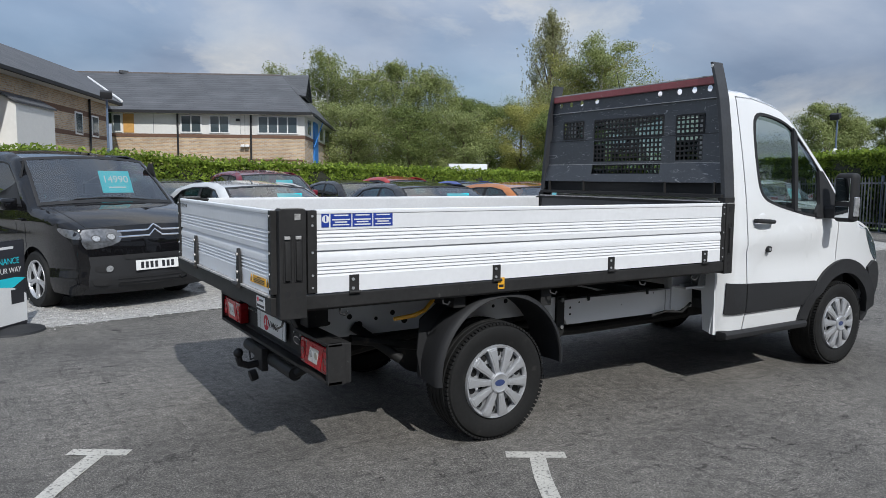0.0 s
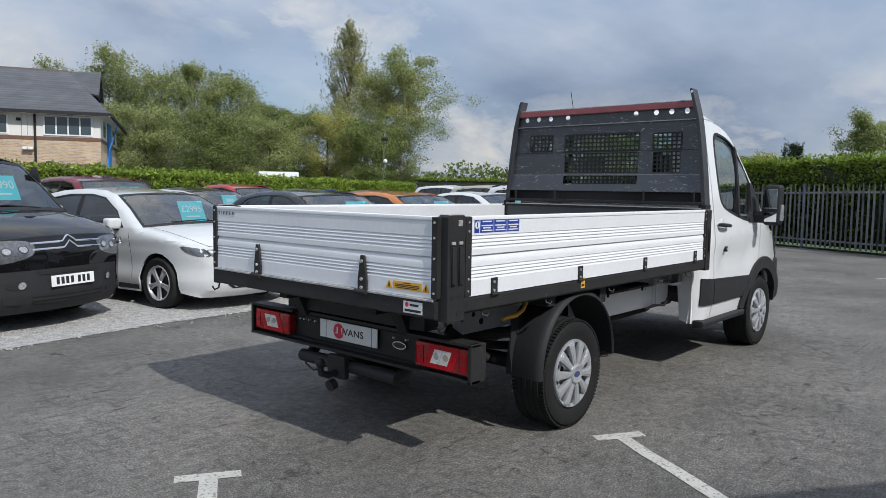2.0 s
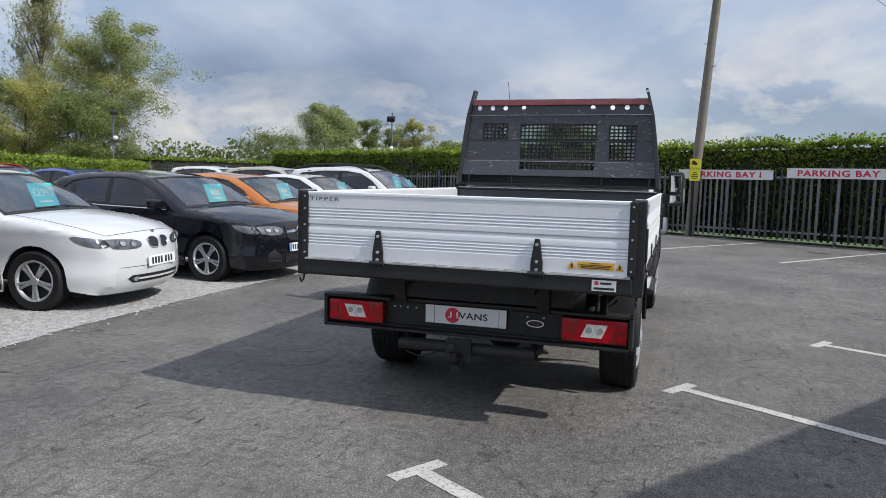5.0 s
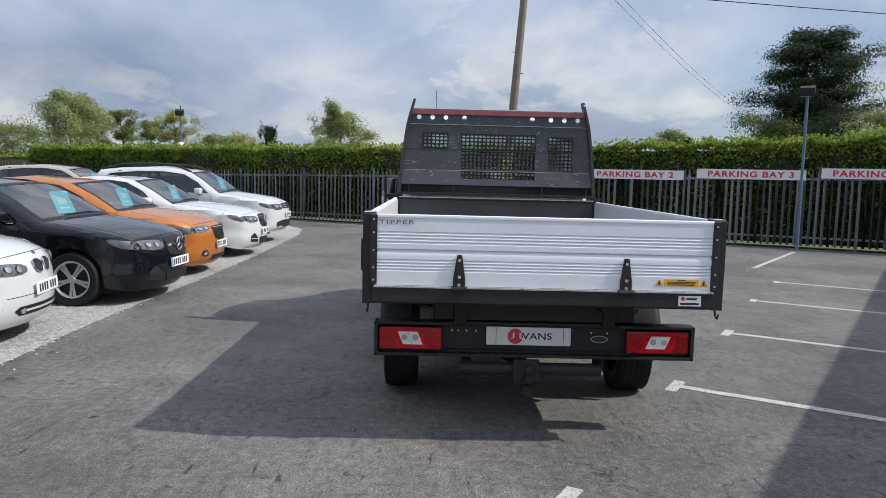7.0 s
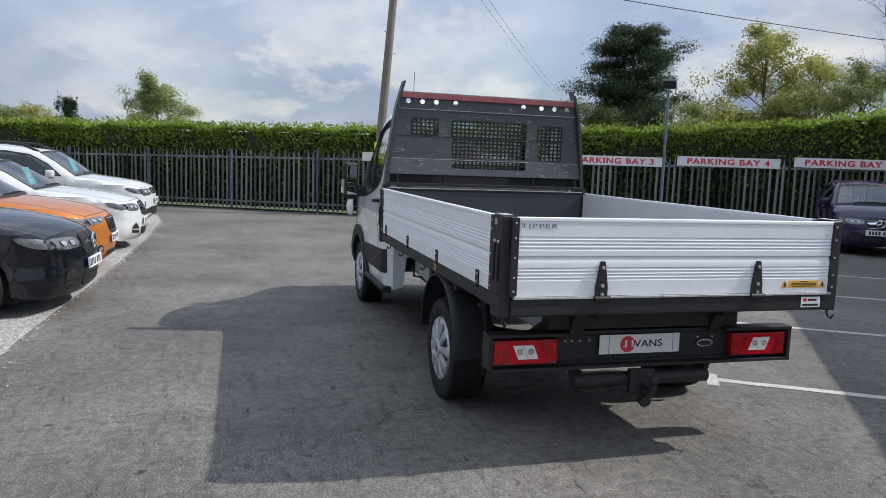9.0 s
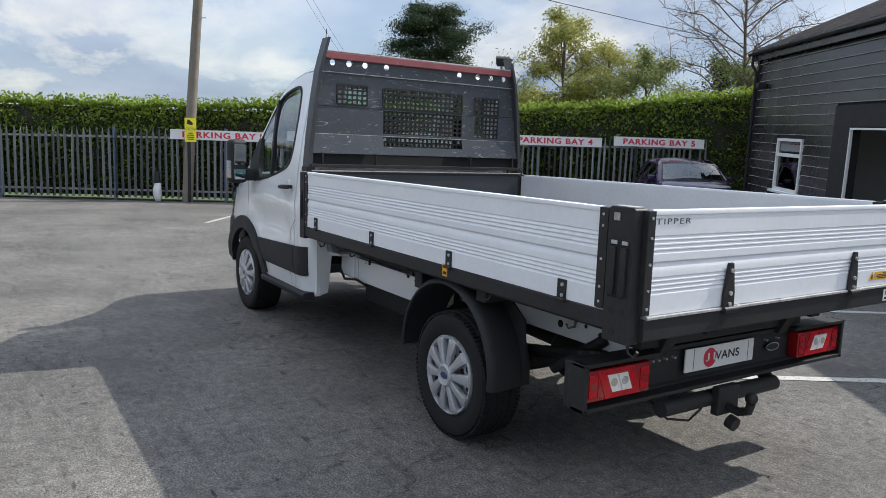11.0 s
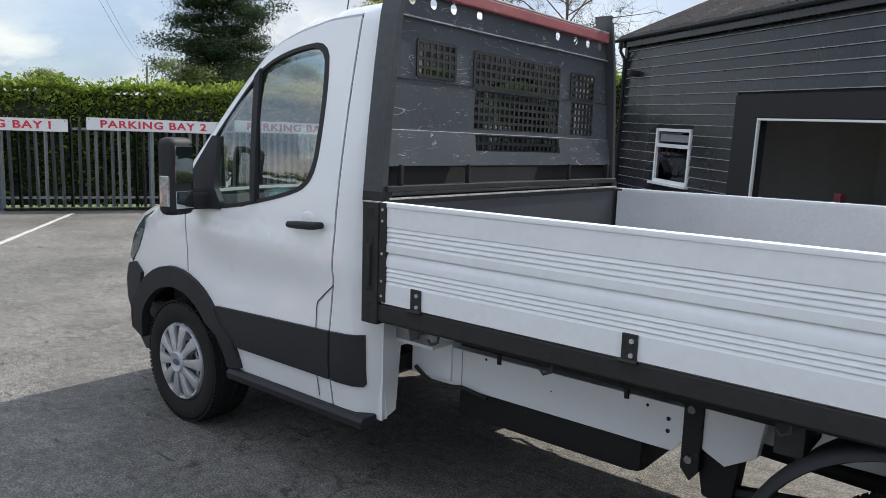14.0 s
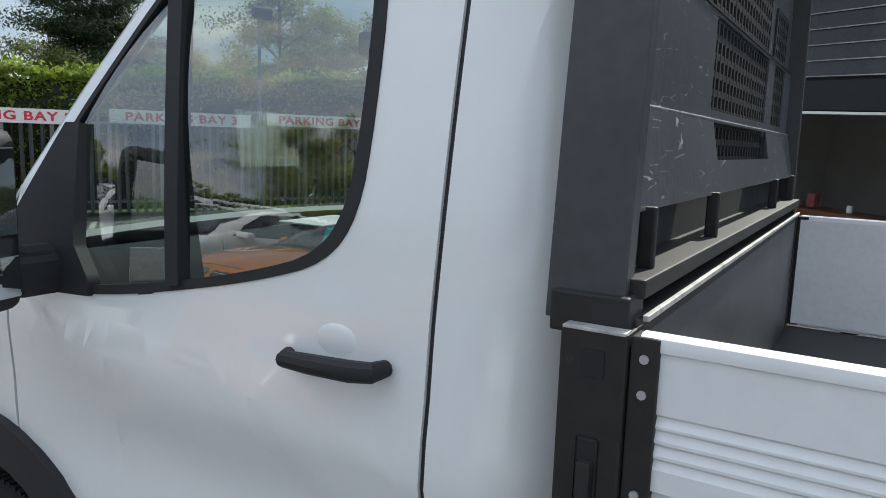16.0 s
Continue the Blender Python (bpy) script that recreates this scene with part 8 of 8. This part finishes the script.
# ---- trees ----
def tree(x, y, h, spread, leaves, size, material, seed, label, trunk=0.16, low=0.18, column=0.0, limbs=20, droop=0.0, bark="bark", bare=False, clump=0.5, flat=False, airy=0.25):
    """A tree: a tapered trunk, limbs with side branches, and leaves gathered in clumps or strings round their ends."""
    rng = random.Random(seed)
    gen = np.random.default_rng(abs(seed))
    root = thing("tree", pose(x, y, -0.05, 0, 0, 0), label, "tree")
    wood = bmesh.new()
    lean = Vector((rng.uniform(-0.04, 0.04), rng.uniform(-0.04, 0.04), 0)) * h
    spine = [Vector((0, 0, 0)) + lean * t * t + Vector((0.02 * h * noise.noise(Vector((seed, t * 4, 0))), 0.02 * h * noise.noise(Vector((t * 4, seed, 3))), h * 0.93 * t)) for t in np.linspace(0, 1, 8)]
    tube(spine, [trunk * h / 8 * (1 - 0.9 * t) + 0.02 for t in np.linspace(0, 1, 8)], 8, wood)
    upright = column > 0.5
    tips = []
    for i in range(limbs):
        t = low + (0.97 - low) * (i + rng.random() * 0.8) / limbs
        k = min(int(t * 7), 6)
        p = spine[k].lerp(spine[k + 1], t * 7 - k)
        a = i * 2.4 + rng.uniform(-0.5, 0.5)
        shape = (1 - column) * math.sin(math.pi * min(max((t - low * 0.5) / (1.05 - low * 0.5), 0.05), 1)) ** 0.7 + column * (0.95 - 0.75 * t)
        reach = spread * shape * rng.uniform(0.62, 1.22)
        if upright:
            rise = reach * rng.uniform(1.6, 2.6)
        else:
            rise = reach * (rng.uniform(0.25, 0.8) if not flat else rng.uniform(0.0, 0.3)) + column * h * 0.12
        q = p + Vector((math.cos(a) * reach, math.sin(a) * reach, min(rise, max(h - p.z, 0.3)) - droop * reach * 0.6))
        mid = p.lerp(q, 0.5) + Vector((0, 0, 0.12 * reach + droop * reach * 0.5))
        tube([p, mid, q], [0.022 * h / 8 * (1.3 - t) + 0.014, 0.014 * h / 8 + 0.010, 0.008], 5, wood)
        for j in range(7 if not bare else 9):
            f = rng.uniform(0.25, 1.0)
            b = p.lerp(mid, f * 2) if f < 0.5 else mid.lerp(q, f * 2 - 1)
            e = b + Vector((rng.gauss(0, 1), rng.gauss(0, 1), rng.gauss(1.6 if upright else 0.35 - droop, 0.6))).normalized() * reach * rng.uniform(0.18, 0.42)
            tube([b, b.lerp(e, 0.5) + Vector((0, 0, 0.03 * reach)), e], [0.008 * h / 8 + 0.005, 0.008, 0.004], 4, wood)
            tips.append((e, reach))
            tips.append((b.lerp(e, 0.55), reach))
            if bare:
                for _ in range(7):
                    g = b.lerp(e, rng.uniform(0.3, 1))
                    tw = g + Vector((rng.gauss(0, 1), rng.gauss(0, 1), rng.gauss(0.7, 0.5))).normalized() * reach * rng.uniform(0.10, 0.28)
                    tube([g, tw], [0.006, 0.003], 3, wood)
    part("trunk", wood, M[bark], root, "", True)
    if leaves:
        tips = [tp for tp in tips if rng.random() > airy]
        leaves, size = int(leaves * 4.2), size * 0.50
        per = max(leaves // len(tips), 4)
        middle = np.array((lean.x * 0.4, lean.y * 0.4, h * 0.55))
        points, normals = [], []
        for e, reach in tips:
            rc = clump * (0.42 + 0.15 * reach)
            n = int(per * rng.uniform(0.5, 1.6))
            c = np.array(e)
            away = c - middle
            away /= np.linalg.norm(away) + 1e-6
            if droop or upright:                         # leaves strung along thin shoots
                strands = max(n // 14, 2)
                start = c + gen.normal(0, 0.42, (strands, 3)) * rc * (1.3, 1.3, 0.8)
                way = np.array((0, 0, 1.0)) * (1 if upright else -1) + gen.normal(0, 0.20 if not upright else 0.28, (strands, 3))
                length = gen.uniform(0.5, 1.7, strands) * (0.8 if upright else 1.0) * (0.35 + 0.65 * min(reach, 2.5) / 2.5)
                at = gen.integers(0, strands, n)
                d = start[at] + way[at] * (length[at] * gen.random(n))[:, None] + gen.normal(0, 0.055, (n, 3))
                out = gen.normal(0, 0.6, (n, 3)) + away * 0.8 + (0, 0, 0.3)
            else:
                way = gen.normal(size=(n, 3))
                way /= np.linalg.norm(way, axis=1)[:, None]
                r = rc * (0.45 + 0.65 * gen.random(n) ** 0.6) * (1 + 0.25 * gen.normal(size=n))
                squash = np.array((1.25, 1.25, 0.42)) if flat else np.array((1.1, 1.1, 0.75))
                d = c + way * r[:, None] * squash
                out = way + away * 0.45 + (0, 0, 0.35)
            d[:, 2] = np.maximum(d[:, 2], 0.3)
            points.append(d)
            normals.append(out)
        ob = mesh_object("crown", *leaf_quads(np.concatenate(points), size, rng, 0.0, normals=np.concatenate(normals), spread=0.5), M[material])
        ob.parent = root
        tagged(ob, kind="stuff")
    return root


def far_at(px, py, ang, d):
    return px + d * math.cos(radians(ang)), py + d * math.sin(radians(ang))


T0, T7, T11 = (-2.43, -4.28), (-5.43, 0.65), (-3.19, 3.08)
for o, ang, d, h, sp, n, sz, mt, kw, lb in (
        (T0, 70.5, 66, 11.5, 3.1, 5979, 0.17, "leafmid", dict(droop=0.25, bark="birch", clump=0.85, airy=0.08, limbs=26), "tall birch in fresh spring leaf"),
        (T0, 67.3, 62, 12.4, 3.5, 8049, 0.17, "leafmid", dict(droop=0.25, bark="birch", clump=0.85, airy=0.08, limbs=26), "tall birch in fresh spring leaf"),
        (T0, 64.6, 63, 10.9, 3.4, 8049, 0.17, "leafmid", dict(droop=0.2, bark="birch", clump=0.9, airy=0.08, limbs=26), "birch in fresh spring leaf"),
        (T0, 62.0, 60, 11.5, 3.6, 9200, 0.17, "leafmid", dict(droop=0.25, bark="birch", clump=0.9, airy=0.08, limbs=26), "birch in fresh spring leaf"),
        (T0, 59.3, 60, 10.9, 3.6, 9200, 0.17, "leafmid", dict(droop=0.3, bark="birch", clump=0.9, airy=0.08, limbs=26), "birch in fresh spring leaf"),
        (T0, 57.0, 72, 9.6, 3.0, 5000, 0.20, "leafdark", dict(clump=0.8), "rounded dark green leafy tree"),
        (T0, 54.6, 66, 8.3, 3.4, 6000, 0.20, "leafdark", dict(clump=0.8), "rounded dark green leafy tree"),
        (T0, 52.2, 58, 7.4, 2.8, 4500, 0.17, "leafyellow", dict(clump=0.75), "low yellow-green leafy tree"),
        (T0, 50.3, 78, 18.3, 3.3, 9500, 0.19, "poplar", dict(column=0.8, limbs=60, low=0.06, clump=0.75, airy=0.1), "tall narrow poplar in spring leaf"),
        (T0, 48.0, 62, 11.0, 4.2, 8000, 0.17, "leafyellow", dict(clump=0.8), "broad yellow-green leafy tree"),
        (T0, 46.3, 60, 12.5, 4.7, 9500, 0.17, "leafmid", dict(bark="birch", clump=0.7, low=0.12, airy=0.42, limbs=34), "wide birch with thin spring leaf"),
        (T0, 49.3, 54, 6.6, 2.8, 4500, 0.16, "leafdark", dict(clump=0.8), "low bushy tree behind the hedge"),
        (T0, 61.0, 52, 6.4, 3.0, 5000, 0.16, "leafdark", dict(clump=0.8, low=0.05), "low bushy tree behind the hedge"),
        (T0, 65.5, 54, 6.6, 3.0, 5000, 0.16, "leafmid", dict(clump=0.8, low=0.05), "low bushy tree behind the hedge"),
        (T0, 56.6, 54, 6.2, 3.0, 5000, 0.16, "leafmid", dict(clump=0.8, low=0.05), "low bushy tree behind the hedge"),
        (T7, 30.0, 70, 4.6, 3.6, 2500, 0.2, "leafdark", dict(clump=0.8, low=0.05), "low green bush far off"),
        (T7, 26.2, 76, 8.8, 3.0, 4500, 0.22, "leafmid", dict(clump=0.8), "tall round tree beyond the hedge"),
        (T7, 25.0, 78, 7.6, 2.8, 3500, 0.22, "leafmid", dict(clump=0.8), "round tree beyond the hedge"),
        (T7, 22.8, 80, 7.7, 2.2, 2600, 0.2, "leafdark", dict(clump=0.6), "thinly leaved tree beyond the hedge"),
        (T7, 21.0, 82, 7.2, 1.7, 2600, 0.2, "leafmid", dict(clump=0.7), "green tree beyond the hedge"),
        (T7, 19.3, 80, 7.8, 2.3, 2600, 0.2, "leafyellow", dict(clump=0.6), "thinly leaved tree beyond the hedge"),
        (T7, 16.8, 85, 5.6, 2.2, 2400, 0.2, "leafdark", dict(clump=0.8), "low tree beyond the hedge"),
        (T7, 14.6, 85, 5.9, 2.2, 2400, 0.2, "leafyellow", dict(clump=0.8), "low tree beyond the hedge"),
        (T7, 12.5, 80, 6.1, 1.3, 2600, 0.18, "needles", dict(column=0.6, low=0.05, clump=0.6), "small dark conifer beyond the hedge"),
        (T7, 7.2, 64, 7.4, 2.6, 5500, 0.2, "leafmid", dict(clump=0.75, low=0.2), "round tree with a domed crown"),
        (T7, 3.2, 90, 5.0, 2.2, 2000, 0.2, "leafdark", dict(clump=0.8), "low green tree far off"),
        (T7, -14.8, 90, 5.3, 2.5, 2200, 0.2, "leafmid", dict(clump=0.8), "low green tree far off"),
        (T7, -18.4, 66, 6.2, 2.2, 3000, 0.2, "leafmid", dict(clump=0.7), "round tree beyond the hedge"),
        (T7, -19.5, 66, 5.6, 1.1, 2000, 0.17, "needles", dict(column=0.5, low=0.05, clump=0.6), "small dark conifer beyond the hedge"),
        (T7, -21.8, 90, 5.4, 2.6, 2200, 0.2, "leafdark", dict(clump=0.8), "low green tree far off"),
        (T7, -25.5, 80, 4.9, 2.6, 2200, 0.2, "leafdark", dict(clump=0.8), "low green tree far off"),
        (T11, -31.6, 47, 11.0, 3.5, 17000, 0.16, "needles", dict(flat=True, low=0.36, limbs=30, clump=0.8, trunk=0.2, airy=0.15), "dark spreading pine above the hedge"),
        (T11, -29.6, 44, 5.2, 2.4, 3500, 0.16, "leafdark", dict(clump=0.8, low=0.05), "dark bush below the pine"),
        (T11, -33.5, 42, 5.0, 2.4, 3500, 0.16, "needles", dict(clump=0.8, low=0.05), "dark bush below the pine"),
        (T11, -41.6, 33, 7.6, 2.6, 5000, 0.15, "leafyellow", dict(clump=0.6, low=0.15), "yellow-green tree in young leaf"),
        (T11, -45.0, 35, 6.6, 2.4, 4500, 0.15, "leafyellow", dict(clump=0.6, low=0.1), "yellow-green tree in young leaf"),
        (T11, -47.8, 33, 6.0, 2.2, 4000, 0.15, "leafmid", dict(clump=0.6, low=0.05), "small green tree behind the hedge"),
        (T11, -37.5, 38, 5.0, 2.2, 3500, 0.15, "leafmid", dict(clump=0.7, low=0.05), "small green tree behind the hedge"),
        (T11, -55.5, 33, 5.4, 2.4, 4000, 0.15, "leafdark", dict(clump=0.7, low=0.05), "dark bush behind the hedge"),
        (T11, -53.0, 42, 6.6, 1.3, 2600, 0.15, "needles", dict(column=0.6, low=0.05, clump=0.6), "dark conifer behind the hedge"),
        (T11, -54.8, 31, 9.4, 3.6, 0, 0.1, "leafmid", dict(bare=True, limbs=40, low=0.10, bark="bark", trunk=0.085), "bare branching tree without leaves")):
    tx, ty = far_at(*o, ang, d)
    tree(tx, ty, h, sp, n, sz, mt, int(ang * 10) + int(d), lb, **kw)


def far_woods():
    """Low woods along the horizon beyond the fields."""
    rng = random.Random(21)
    pts = []
    for ang in np.arange(-62, 96, 0.20):
        d = 150 + 25 * noise.noise(Vector((ang * 0.2, 0, 0)))
        hh = 5.0 + 2.2 * noise.noise(Vector((ang * 0.55, 4, 0))) + (3.2 if 30 < ang < 40 else 0) * max(0, noise.noise(Vector((ang * 2.2, 9, 0))) + 0.4)
        x, y = far_at(-4, 0, ang, d)
        for _ in range(34):
            pts.append((x + rng.gauss(0, 1.0), y + rng.gauss(0, 1.0), hh * rng.random() ** 0.7))
    ob = mesh_object("far_woods", *leaf_quads(pts, 0.62, rng, 0.2), M["leafdark"])
    tagged(ob, "low woods along the horizon", "woods", kind="stuff")


far_woods()
